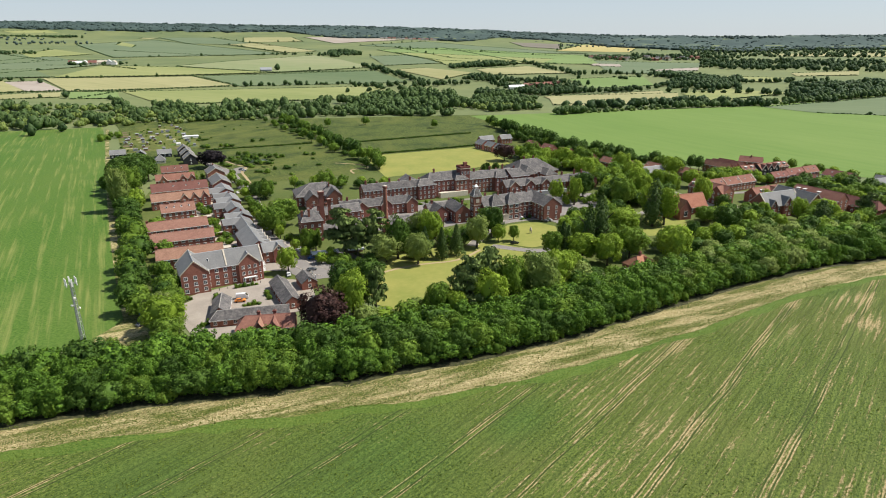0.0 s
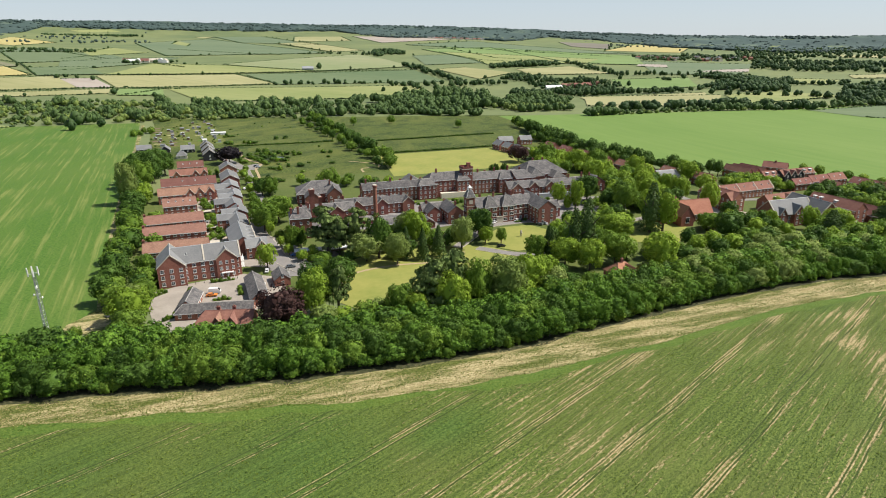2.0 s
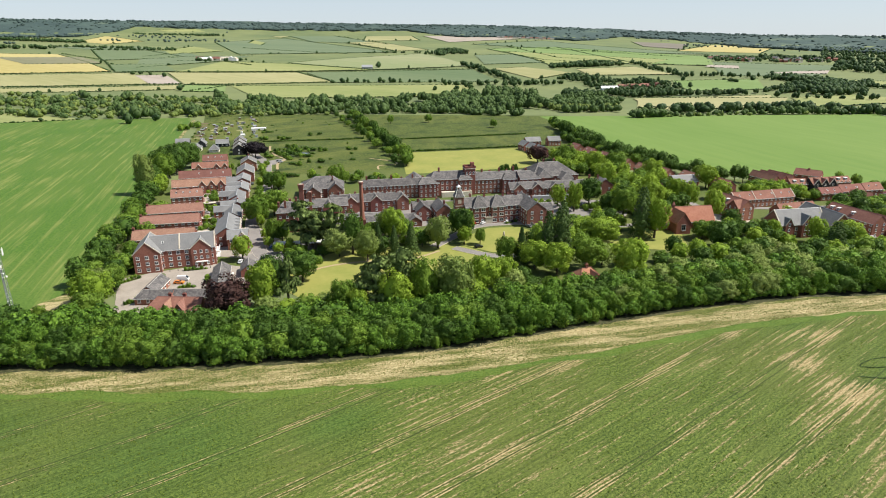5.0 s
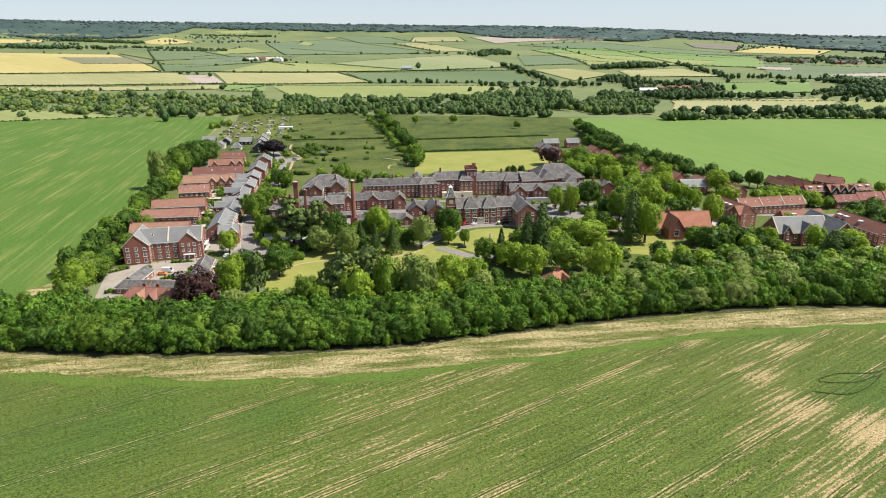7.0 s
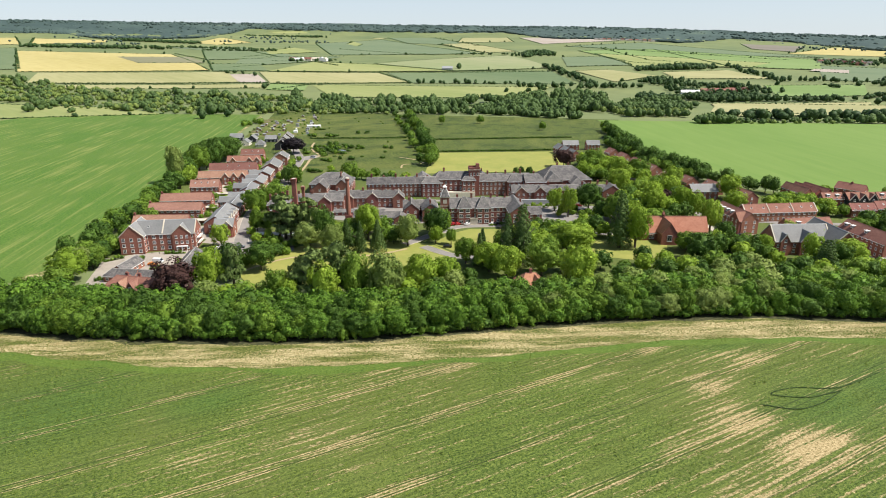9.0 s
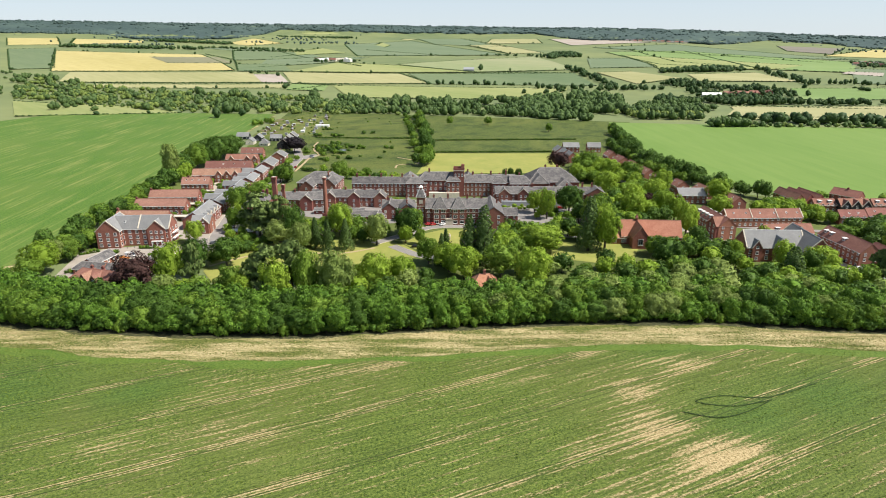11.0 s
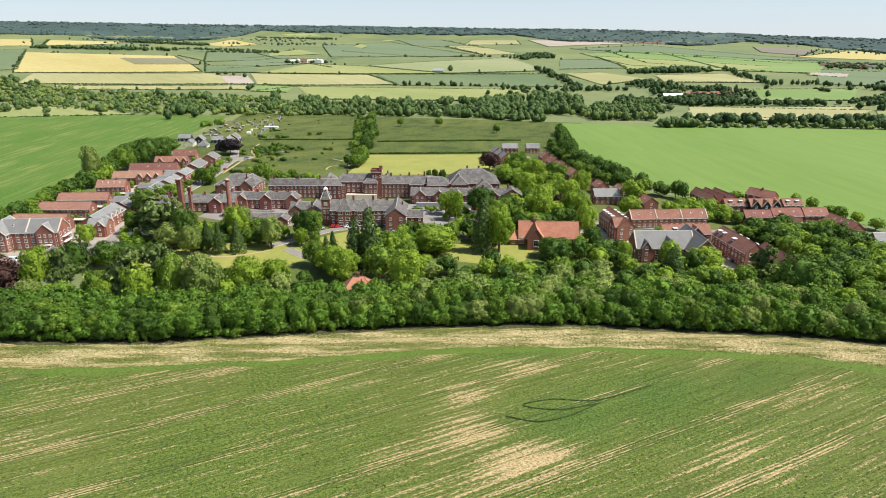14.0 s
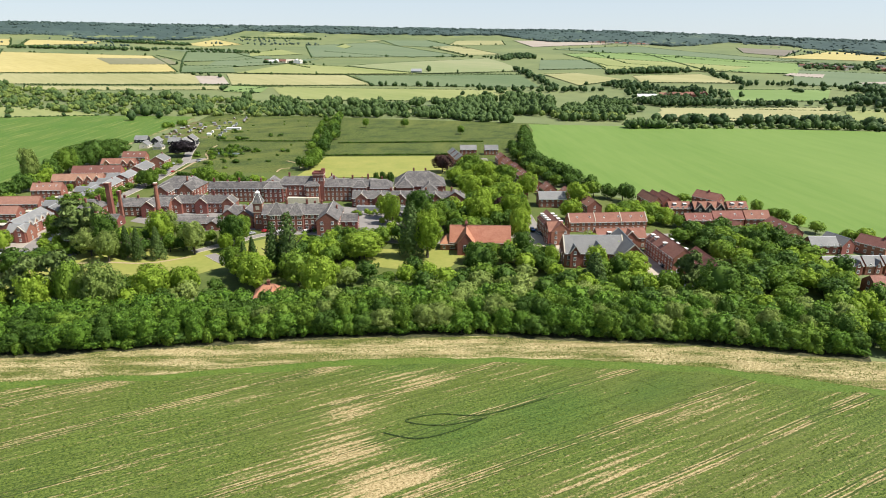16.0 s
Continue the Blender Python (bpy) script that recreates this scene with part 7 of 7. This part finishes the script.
woods.line((377, 1550), (623, 1550), 10, (5, 13), (3.2, 8), "mid", 9)
woods.line((681, 2322), (968, 2145), 5, (9, 15), (8, 13), "mid", 26)
woods.line((-2350, 2310), (-1872, 2311), 5, (9, 15), (8, 13), "mid", 26)
woods.line((-2209, 3053), (-1775, 3200), 5, (9, 15), (8, 13), "mid", 26)
for x, y, h, r in ((-397, 1543, 15, 9), (-640, 1075, 10, 9), (-560, 1065, 8, 6), (-655, 1100, 9, 8), (-900, 1560, 10, 8), (-800, 1600, 9, 7), (-180, 1200, 9, 6), (-120, 1180, 8, 6), (-457, 690, 14, 9), (-440, 720, 10, 7), (-300, 820, 15, 8)):
    woods.put(x, y, h, r, "near")
woods.line((-905, 1555), (-800, 1625), 9, (5, 9), (4, 7), "near", 10)
woods.line((-1500, 1900), (-1250, 1990), 10, (5, 10), (5, 9), "mid", 16)
woods.line((-1750, 2020), (-1300, 2020), 9, (6, 11), (6, 10), "mid", 22)
woods.line((-600, 2040), (-300, 2150), 16, (5, 9), (5, 8), "mid", 12)
woods.line((120, 1280), (300, 1330), 7, (6, 12), (5, 8), "near", 16)
woods.line((160, 1255), (270, 1300), 8, (5, 10), (4, 7), "near", 10)
woods.line((500, 2230), (860, 2210), 7, (6, 11), (6, 10), "mid", 26)
woods.line((520, 2080), (850, 2070), 9, (6, 11), (6, 10), "mid", 26)
for i, (a, b) in enumerate(FAR_EDGES):
    if i % 4 in (0, 2) or math.dist(a, b) > 500:
        near = math.hypot(a[0], a[1]) < 1700
        woods.line(a, b, 4 if near else 8, (1.1, 2.3), (2.4, 4.0) if near else (4, 7), "far", 1.2)
        if i % 3 == 0:
            woods.line(a, b, 90, (4, 10), (3.5, 7), "mid", 4)
woods.done("hedgerow_trees", "hedgerows, tree lines and copses over the farmland", LEAF["far"])
hill = Wood(9)
for k in range(5200):
    az = radians(hill.r.uniform(-68, 48))
    d0 = wood_foot(az)
    d = (4200 + 100 * hill.r.random(), d0 + 40 * hill.r.random(), d0 + (4300 - d0) * hill.r.random())[k % 3]
    hill.put(100 + d * math.sin(az), 30 + d * math.cos(az), hill.r.uniform(8, 13), hill.r.uniform(10, 20), "far")
for k in range(1500):
    az, d = radians(hill.r.uniform(-66, -30) if k % 2 else hill.r.uniform(4, 46)), hill.r.uniform(2900, 3900)
    if noise.noise((az * 9, d * 0.004, 3)) > 0.2:
        hill.put(100 + d * math.sin(az), 30 + d * math.cos(az), hill.r.uniform(7, 11), hill.r.uniform(6, 12), "far")
hill.done("hill_woodland", "dark woods along the skyline hills, distance haze tinted into their colour", LEAF["hill"])

# ---- mast, cars and small things ----
def lattice_mast(x, y, h):
    t = tagged(place_empty("mast", pose(x, y, 0, 0, 0, 12)), "grey steel lattice telephone mast with white panel antennas", "mast")
    legs = [(math.cos(a), math.sin(a)) for a in (0.5, 2.6, 4.7)]
    w = lambda z: 1.1 - 0.55 * z / h
    for lx, ly in legs:
        s = Solid()
        s.rod((lx * w(0), ly * w(0), -0.2), (lx * w(h), ly * w(h), h), 0.09, 6)
        part("leg", s, STEEL, t)
    b = Solid()
    n = 18
    for i in range(n):
        z0, z1 = h * i / n, h * (i + 1) / n
        for k in range(3):
            (ax, ay), (bx, by) = legs[k], legs[(k + 1) % 3]
            b.rod((ax * w(z0), ay * w(z0), z0), (bx * w(z1), by * w(z1), z1), 0.045, 4)
            b.rod((ax * w(z1), ay * w(z1), z1), (bx * w(z1), by * w(z1), z1), 0.045, 4)
    part("bracing", b, STEEL, t)
    lad = Solid()
    lad.box(-0.2, 0.2, -0.06, 0.0, 0, h)
    part("cable_tray", lad, STEEL, t)
    for k in range(6):
        a = k * math.pi / 3
        p = Solid()
        p.box(-0.22, 0.22, -0.1, 0.1, -1.3, 1.3)
        part("antenna", p, WHITE, t, "white panel antenna", pose(1.7 * math.cos(a), 1.7 * math.sin(a), h + 0.3, 0, 0, math.degrees(a) + 90))
        s = Solid()
        s.rod((0.5 * math.cos(a), 0.5 * math.sin(a), h - 0.4), (1.65 * math.cos(a), 1.65 * math.sin(a), h - 0.4), 0.05, 4)
        part("arm", s, STEEL, t)
    for k, (z, a) in enumerate(((h - 9, 0.4), (h - 8, 2.2), (h - 7.5, 4.0), (h - 5, 5.2))):
        d = Solid(pose(1.1 * math.cos(a), 1.1 * math.sin(a), z, 90, 0, math.degrees(a) + 90))
        d.taper(0, 0, -0.12, 0.2, 0.45, 0.3, 12)
        part("dish", d, WHITE, t)
    c = Solid()
    c.box(-1.3, 1.3, -2.6, -1.5, 0, 2)
    part("cabinet", c, LEAD, t)


lattice_mast(-117.5, 180.5, 27.2)


def car_kit(col, van=False):
    """A parked car at the origin, its nose along x."""
    c = place_empty("van" if van else "car", Matrix())
    b = Solid()
    if van:
        b.box(-2.4, 2.4, -0.95, 0.95, 0.35, 1.1)
        b.add([(-2.4, -0.95, 1.1), (2.2, -0.95, 1.1), (2.2, 0.95, 1.1), (-2.4, 0.95, 1.1), (-2.3, -0.85, 2.2), (1.3, -0.85, 2.2), (1.3, 0.85, 2.2), (-2.3, 0.85, 2.2)],
              [(4, 5, 6, 7), (0, 1, 5, 4), (1, 2, 6, 5), (2, 3, 7, 6), (3, 0, 4, 7)])
    else:
        prof = [(-2.15, 0.3), (-2.2, 0.75), (-2.0, 0.95), (-0.9, 1.0), (0.9, 0.98), (2.0, 0.85), (2.18, 0.6), (2.1, 0.3)]
        n = len(prof)
        b.add([(x, s * (0.9 if 0 < i < n - 1 else 0.82), z) for s in (-1, 1) for i, (x, z) in enumerate(prof)],
              [tuple(range(n - 1, -1, -1)), tuple(range(n, 2 * n))] + [(i, i + 1, n + i + 1, n + i) for i in range(n - 1)] + [(n - 1, 0, n, 2 * n - 1)])
        b.add([(-1.75, -0.8, 1.0), (1.0, -0.8, 1.0), (1.0, 0.8, 1.0), (-1.75, 0.8, 1.0), (-1.3, -0.62, 1.45), (0.25, -0.62, 1.47), (0.25, 0.62, 1.47), (-1.3, 0.62, 1.45)],
              [(4, 5, 6, 7), (0, 1, 5, 4), (1, 2, 6, 5), (2, 3, 7, 6), (3, 0, 4, 7)])
    part("body", b, CAR_PAINT[col], c)
    g = Solid()
    if van:
        g.add([(2.21, -0.8, 1.2), (2.21, 0.8, 1.2), (1.42, 0.74, 2.1), (1.42, -0.74, 2.1)], [(0, 1, 2, 3)])
    else:
        for s in (-1, 1):
            g.add([(-1.45, s * 0.78, 1.06), (0.8, s * 0.78, 1.06), (0.22, s * 0.655, 1.39), (-1.2, s * 0.655, 1.39)], [(0, 1, 2, 3)])
        g.add([(0.97, -0.72, 1.04), (0.97, 0.72, 1.04), (0.33, 0.6, 1.43), (0.33, -0.6, 1.43)], [(0, 1, 2, 3)])
        g.add([(-1.74, -0.72, 1.05), (-1.74, 0.72, 1.05), (-1.36, 0.6, 1.41), (-1.36, -0.6, 1.41)], [(0, 1, 2, 3)])
    part("glazing", g, GLASS, c)
    for x in (-1.35, 1.35):
        for s in (-1, 1):
            w = Solid(pose(x, s * 0.82, 0.32, 90, 0, 0))
            w.taper(0, 0, -0.1, 0.1, 0.32, 0.32, 10)
            part("wheel", w, RUBBER, c)
    tagged(c, "%s %s parked on the paving" % (col, "delivery van" if van else "hatchback car"), "van" if van else "car", "parked cars")
    return c


KIT = {}


def cars(col, *spots, van=False):
    for x, y, a in spots:
        m = pose(x, y, 0.14, 0, 0, a)
        if (col, van) not in KIT:
            KIT[col, van] = car_kit(col, van)
            KIT[col, van].matrix_basis = m
        else:
            copy_thing(KIT[col, van], m)


cars("white", (32.5, 340.5, 60), (45.5, 345.5, 60), (-69, 256, 110), (223, 375, 25), (228, 364, 25), (168, 355, 30), (-156, 432, 117), (-134, 386, 117), (81, 400, 20), (178, 350, 20))
cars("silver", (60, 341, 150), (21, 331, 60), (-72, 289, 117), (-101, 312, 117), (226, 369.5, 25), (86, 392, 20), (-170, 470, 117), (163, 390, -60), (-132, 330, 25))
cars("black", (36, 299, 20), (47.6, 346.3, 60), (174, 371, 20), (165.5, 388, -60), (232, 353, 25), (229, 361, 25), (-98, 306, 117), (-112, 214, 60), (90, 394, 20), (-137, 334, 25))
cars("red", (25, 337.5, 60), (27.5, 338.5, 60), (-58, 279, 20), (84, 403, 20), (-145, 444, 117))
cars("blue", (-63, 278, 20), (-114.5, 216, 60), (158, 396, -60))
cars("grey", (-111, 206, 60), (57.5, 339, 150), (-143, 408, 117), (-126, 362, 117), (-60, 262, 30), (76, 398, 20), (216, 381, 25))
cars("white", (233, 352, 25), (236.5, 345, 25), (240, 339, 20), (-141, 412, 117), (-150, 440, 117), (-66, 240, 20))
cars("silver", (234.5, 348.5, 25), (-131, 398, 117), (-145, 427, 117), (-160, 488, 30))
cars("black", (-128, 404, 117), (-153, 446, 117), (-163, 492, 30))
cars("orange", (-81.5, 227, 14))
cars("white", (-81.8, 230.5, 14), (168, 352, 25), van=True)


def flat_shelter(label, x, y, ang, L, W, h, roof, walls=None):
    t = tagged(place_empty("carport", pose(x, y, 0, 0, 0, ang)), label, "carport")
    r = Solid()
    r.box(-L / 2, L / 2, -W / 2, W / 2, h, h + 0.25)
    part("roof", r, roof, t)
    for px in np.linspace(-L / 2 + 0.2, L / 2 - 0.2, 5):
        for py in (-W / 2 + 0.2, W / 2 - 0.2):
            s = Solid()
            s.box(px - 0.09, px + 0.09, py - 0.09, py + 0.09, 0, h)
            part("post", s, TIMBER, t)
    b = Solid()
    b.box(-L / 2 + 0.1, L / 2 - 0.1, W / 2 - 0.35, W / 2 - 0.3, 0, h)
    part("back_panel", b, walls or TIMBER, t)


flat_shelter("open carport with a flat white roof", -57, 280, 20, 13, 5, 2.6, WHITE)
flat_shelter("open carport with a flat white roof", -43, 285, 20, 8, 5, 2.6, WHITE)
flat_shelter("row of garages with a flat pale roof", -124, 313, 24, 13, 4.5, 2.5, STONE, BRICK)
flat_shelter("row of garages with a flat pale roof", -110, 288, 24, 10, 4.5, 2.5, STONE, BRICK)
flat_shelter("long bin store with a flat pale roof", 166, 353.5, 22, 6, 4, 2.4, WHITE, BRICK)
flat_shelter("long flat-roofed shelter in the garden court", -140, 345, 26, 10, 4, 2.4, STONE)


# allotment sheds and greenhouses
def shed(label, x, y, ang, L, W, h, mat, roof):
    t = tagged(place_empty("shed", pose(x, y, 0, 0, 0, ang)), label, "shed", "allotment sheds")
    s = Solid()
    s.add([(-L / 2, -W / 2, 0), (L / 2, -W / 2, 0), (L / 2, W / 2, 0), (-L / 2, W / 2, 0), (-L / 2, -W / 2, h), (L / 2, -W / 2, h), (L / 2, W / 2, h), (-L / 2, W / 2, h), (-L / 2, 0, h * 1.3), (L / 2, 0, h * 1.3)],
          [(0, 1, 5, 4), (2, 3, 7, 6), (3, 0, 4, 8, 7), (1, 2, 6, 9, 5)])
    part("wall", s, mat, t)
    r = Solid()
    r.slab([(-L / 2 - 0.15, -W / 2 - 0.2, h - 0.05), (L / 2 + 0.15, -W / 2 - 0.2, h - 0.05), (L / 2 + 0.15, 0, h * 1.33), (-L / 2 - 0.15, 0, h * 1.33)], 0.08)
    r.slab([(L / 2 + 0.15, W / 2 + 0.2, h - 0.05), (-L / 2 - 0.15, W / 2 + 0.2, h - 0.05), (-L / 2 - 0.15, 0, h * 1.33), (L / 2 + 0.15, 0, h * 1.33)], 0.08)
    part("roof", r, roof, t)


plot_rng = random.Random(5)
BED = [surf("bed_soil", [(0.3, (0.1, 0.075, 0.045)), (0.7, (0.2, 0.15, 0.09))], fine=1.0), FIELD["green"], FIELD["spring"], FIELD["hay"], GRASS, MEADOW]
for i in range(9):
    for j in range(5):
        u, w = (i + 0.5) / 9, (j + 0.5) / 5
        a, b = Vector((-298, 572)).lerp(Vector((-235, 606)), w), Vector((-372, 708)).lerp(Vector((-332, 782)), w)
        p = a.lerp(b, u)
        k = plot_rng.uniform(0.6, 0.95)
        plot("allotment_bed", BED[plot_rng.randrange(6)], "planted allotment bed beside grass paths", "garden bed", (p.x - 5 * k, p.y - 6 * k), (p.x + 4.5 * k, p.y - 3 * k), (p.x + 2.5 * k, p.y + 7 * k), (p.x - 6.5 * k, p.y + 4 * k), z=0.09 + 0.002 * (5 * i + j))
        for _ in range(plot_rng.choice((0, 1, 1, 2))):
            kind = plot_rng.random()
            shed("weathered timber shed" + " on the allotment" if kind < 0.6 else "white-framed greenhouse on the allotment" if kind < 0.68 else "grey felt-roofed allotment shed", p.x + plot_rng.uniform(-4, 4), p.y + plot_rng.uniform(-5, 5),
                 plot_rng.choice((25, 115)), plot_rng.uniform(2.4, 4.5), plot_rng.uniform(2, 3), 2.0, TIMBER if kind < 0.6 else WHITE if kind < 0.68 else LEAD, LEAD if kind < 0.6 else WHITE if kind < 0.68 else SLATE)
shed("large white polytunnel on the allotment", -272, 668, 25, 16, 5, 2.2, WHITE, WHITE)

# pond in the meadow
pv = [(-165 + 11 * math.cos(a) * (1 + 0.15 * math.sin(3 * a)), 531 + 8 * math.sin(a) * (1 + 0.2 * math.cos(2 * a)), 0.11) for a in np.linspace(0, 2 * math.pi, 28, endpoint=False)]
water = mesh_ob("pond", pv, [tuple(range(28))], plain("pond_water", (0.12, 0.15, 0.16), 0.08))
tagged(water, "small reed-fringed pond reflecting the sky", "pond", kind="structure")

# distant farm and village
def far_house(x, y, ang, L, W, h, wall, roof, label):
    z = land(x, y)
    t = tagged(place_empty("farmhouse", pose(x, y, z, 0, 0, ang)), label, "house", "distant houses")
    s = Solid()
    s.add([(-L / 2, -W / 2, -1), (L / 2, -W / 2, -1), (L / 2, W / 2, -1), (-L / 2, W / 2, -1), (-L / 2, -W / 2, h), (L / 2, -W / 2, h), (L / 2, W / 2, h), (-L / 2, W / 2, h), (-L / 2, 0, h + W * 0.4), (L / 2, 0, h + W * 0.4)],
          [(0, 1, 5, 4), (2, 3, 7, 6), (3, 0, 4, 8, 7), (1, 2, 6, 9, 5)])
    part("wall", s, wall, t)
    r = Solid()
    for e in (-1, 1):
        r.slab([(-L / 2 - 0.3, e * (W / 2 + 0.4), h - 0.2), (L / 2 + 0.3, e * (W / 2 + 0.4), h - 0.2), (L / 2 + 0.3, 0, h + W * 0.4 + 0.2), (-L / 2 - 0.3, 0, h + W * 0.4 + 0.2)][::e], 0.2)
    part("roof", r, roof, t)


vr = random.Random(8)
for k in range(12):
    far_house(172 + 6.5 * k + vr.uniform(-3, 3), 1296 + 3.5 * k + vr.uniform(-14, 14), vr.choice((20, 110, 30)), vr.uniform(10, 18), vr.uniform(7, 9), vr.uniform(3.5, 5), BRICK, vr.choice((TILE_ORANGE, TILE_RED)), "red-roofed village house among trees")
far_house(146, 1272, 20, 34, 9, 3, WHITE, WHITE, "long white-roofed farm barn beside the village")
for k in range(7):
    far_house(-905 + 14 * k, 1575 + 7 * k + vr.uniform(-12, 12), vr.choice((20, 110)), vr.uniform(16, 34), vr.uniform(9, 14), 4.5, vr.choice((WHITE, RENDERED)), vr.choice((STONE, TILE_BROWN, WHITE)), "pale-roofed barn of a distant farmstead")
far_house(-417, 1512, 20, 26, 12, 4, LEAD, LEAD, "grey barn beside a lone tree")
for k in range(34):
    far_house(520 + vr.uniform(-30, 330), 2160 + vr.uniform(-110, 60), vr.choice((20, 110, 60)), vr.uniform(10, 18), 9, 5, vr.choice((BRICK, RENDERED)), vr.choice((SLATE_OLD, SLATE, TILE_BROWN)), "house of a distant village among trees")
for k in range(14):
    far_house(-330 + 22 * k + vr.uniform(-6, 6), 3520 + vr.uniform(-20, 20), 20, 18, 10, 6, RENDERED, vr.choice((SLATE, TILE_RED)), "pale house of a distant village")

# bollards and planting in the stable yard
for bx, by, bl, bw, ba in ((-72, 233, 9, 2.4, 117), (-76, 224, 7, 2.0, 20), (-92, 229, 8, 1.8, 105), (-104, 226, 9, 1.8, 62), (-84, 243.5, 10, 1.4, 28), (-88, 205, 6, 1.6, 60)):
    bm_ = pose(bx, by, 0, 0, 0, ba)
    cs_ = [bm_ @ Vector(q) for q in ((-bl / 2, -bw / 2, 0), (bl / 2, -bw / 2, 0), (bl / 2, bw / 2, 0), (-bl / 2, bw / 2, 0))]
    plot("planting_bed", GRASS, "planted bed with low shrubs in the paved yard", "garden bed", *[(q.x, q.y) for q in cs_], z=0.16)
for k in range(7):
    b = tagged(place_empty("bollard", pose(-97 + 3.0 * k, 237.5 + 1.6 * k, 0.08)), "short black bollard along the kerb", "bollard", "bollards")
    s = Solid()
    s.taper(0, 0, 0, 0.85, 0.12, 0.1, 8)
    s.taper(0, 0, 0.85, 1.0, 0.14, 0.05, 8)
    part("post", s, DARKWOOD, b)
sc = Solid()
sc.taper(-0.3, 0, 0, 2.2, 0.22, 0.3, 7)
sc.taper(0.4, 0, 0, 2.0, 0.2, 0.28, 7)
sc.taper(0.05, 0, 2.0, 3.4, 0.7, 0.3, 8)
statue = mesh_ob("sculpture", [(x + 46.5, y + 317, z + 0.08) for x, y, z in sc.v], sc.f, STONE)
tagged(statue, "pale abstract sculpture standing on the lawn", "sculpture")


def crop_plants():
    """Leafy clumps of the crop, thin over the dry patches and missing from the wheel tracks."""
    r = np.random.RandomState(4)
    n = 130000
    x, y = r.uniform(-130, 330, n), r.uniform(84, 290, n)
    edge = np.array([crop_edge(v) for v in np.linspace(-130, 330, 231)])
    a = DRILL
    across = -x * math.sin(a) + y * math.cos(a)
    along = x * math.cos(a) + y * math.sin(a)
    across = np.round(across / 0.85) * 0.85 + r.normal(0, 0.12, n)
    cell = np.abs(((across - TRACK_AT + TRACK_GAP / 2) / TRACK_GAP) % 1 - 0.5) * TRACK_GAP
    keep = (y < np.interp(x, np.linspace(-130, 330, 231), edge) + 0.8) & (np.abs(cell - 0.95) > 0.6)
    far = np.zeros(n)
    for cx, cy, rx, ry, bare in BARE:
        u0, w0 = cx * math.cos(a) + cy * math.sin(a), -cx * math.sin(a) + cy * math.cos(a)
        far += 6 * bare * np.exp(-((along - u0) / rx) ** 2 - ((across - w0) / ry) ** 2)
    keep &= r.random(n) > far * 1.4
    g = r.random((64, 512))
    gu, gw = (along * 0.045) % 63, (across * 0.6) % 511
    iu, iw = gu.astype(int), gw.astype(int)
    fu, fw = gu - iu, gw - iw
    val = (g[iu, iw] * (1 - fu) + g[iu + 1, iw] * fu) * (1 - fw) + (g[iu, iw + 1] * (1 - fu) + g[iu + 1, iw + 1] * fu) * fw
    keep &= val < 0.7
    keep &= y > 84 + 0.24 * np.clip(x, -130, 330)
    x, y = along * math.cos(a) - across * math.sin(a), along * math.sin(a) + across * math.cos(a)
    pts = np.stack([x, y, r.uniform(0.1, 0.3, n)], 1)[keep]
    nrm = np.tile([0.0, 0.0, 1.0], (len(pts), 1))
    v, f = cards(pts, nrm, r.uniform(0.13, 0.28, len(pts)), 6)
    tagged(new("crop_plants", array_mesh("crop_plants", v, f, CROP_LEAF)), "low leafy green crop plants in drills", "crop", kind="stuff")


def verge_tufts():
    """Dry and green grass tufts standing on the verge, in bands along it."""
    r = np.random.RandomState(9)
    n = 44000
    x, u = r.uniform(-150, 350, n), r.uniform(-0.06, 0.97, n)
    xs = np.linspace(-150, 350, 251)
    lo, hi = np.array([crop_edge(v) for v in xs]), np.array([belt_front(v) - 3 for v in xs])
    y = np.interp(x, xs, lo) * (1 - u) + np.interp(x, xs, hi) * u
    band = np.sin(u * 13 + 2.5 * np.sin(x * 0.021)) * 0.8 + 0.5 * np.sin(x * 0.05 + 5 * u) + r.normal(0, 0.4, n)
    for name, pick, mat, label in (("dry_grass", band > 0.05, STRAW_LEAF, "dry straw-coloured grass tufts of the verge"), ("green_grass", (band <= 0.05) & (r.random(n) < 0.75), VERGE_LEAF, "green grass tufts of the verge")):
        pts = np.stack([x, y, r.uniform(0.1, 0.35, n)], 1)[pick]
        v, f = cards(pts, np.tile([0.0, -0.3, 0.9], (len(pts), 1)), r.uniform(0.1, 0.24, len(pts)), 12)
        tagged(new(name, array_mesh(name, v, f, mat)), label, "grass", kind="stuff")


CROP_LEAF = leaf("leaf_crop", (0.062, 0.108, 0.012), (0.15, 0.2, 0.03), through_light=0.3)
STRAW_LEAF = leaf("leaf_straw", (0.3, 0.245, 0.105), (0.58, 0.49, 0.265), through_light=0.2)
VERGE_LEAF = leaf("leaf_verge", (0.08, 0.115, 0.018), (0.19, 0.22, 0.045), through_light=0.25)
crop_plants()
verge_tufts()
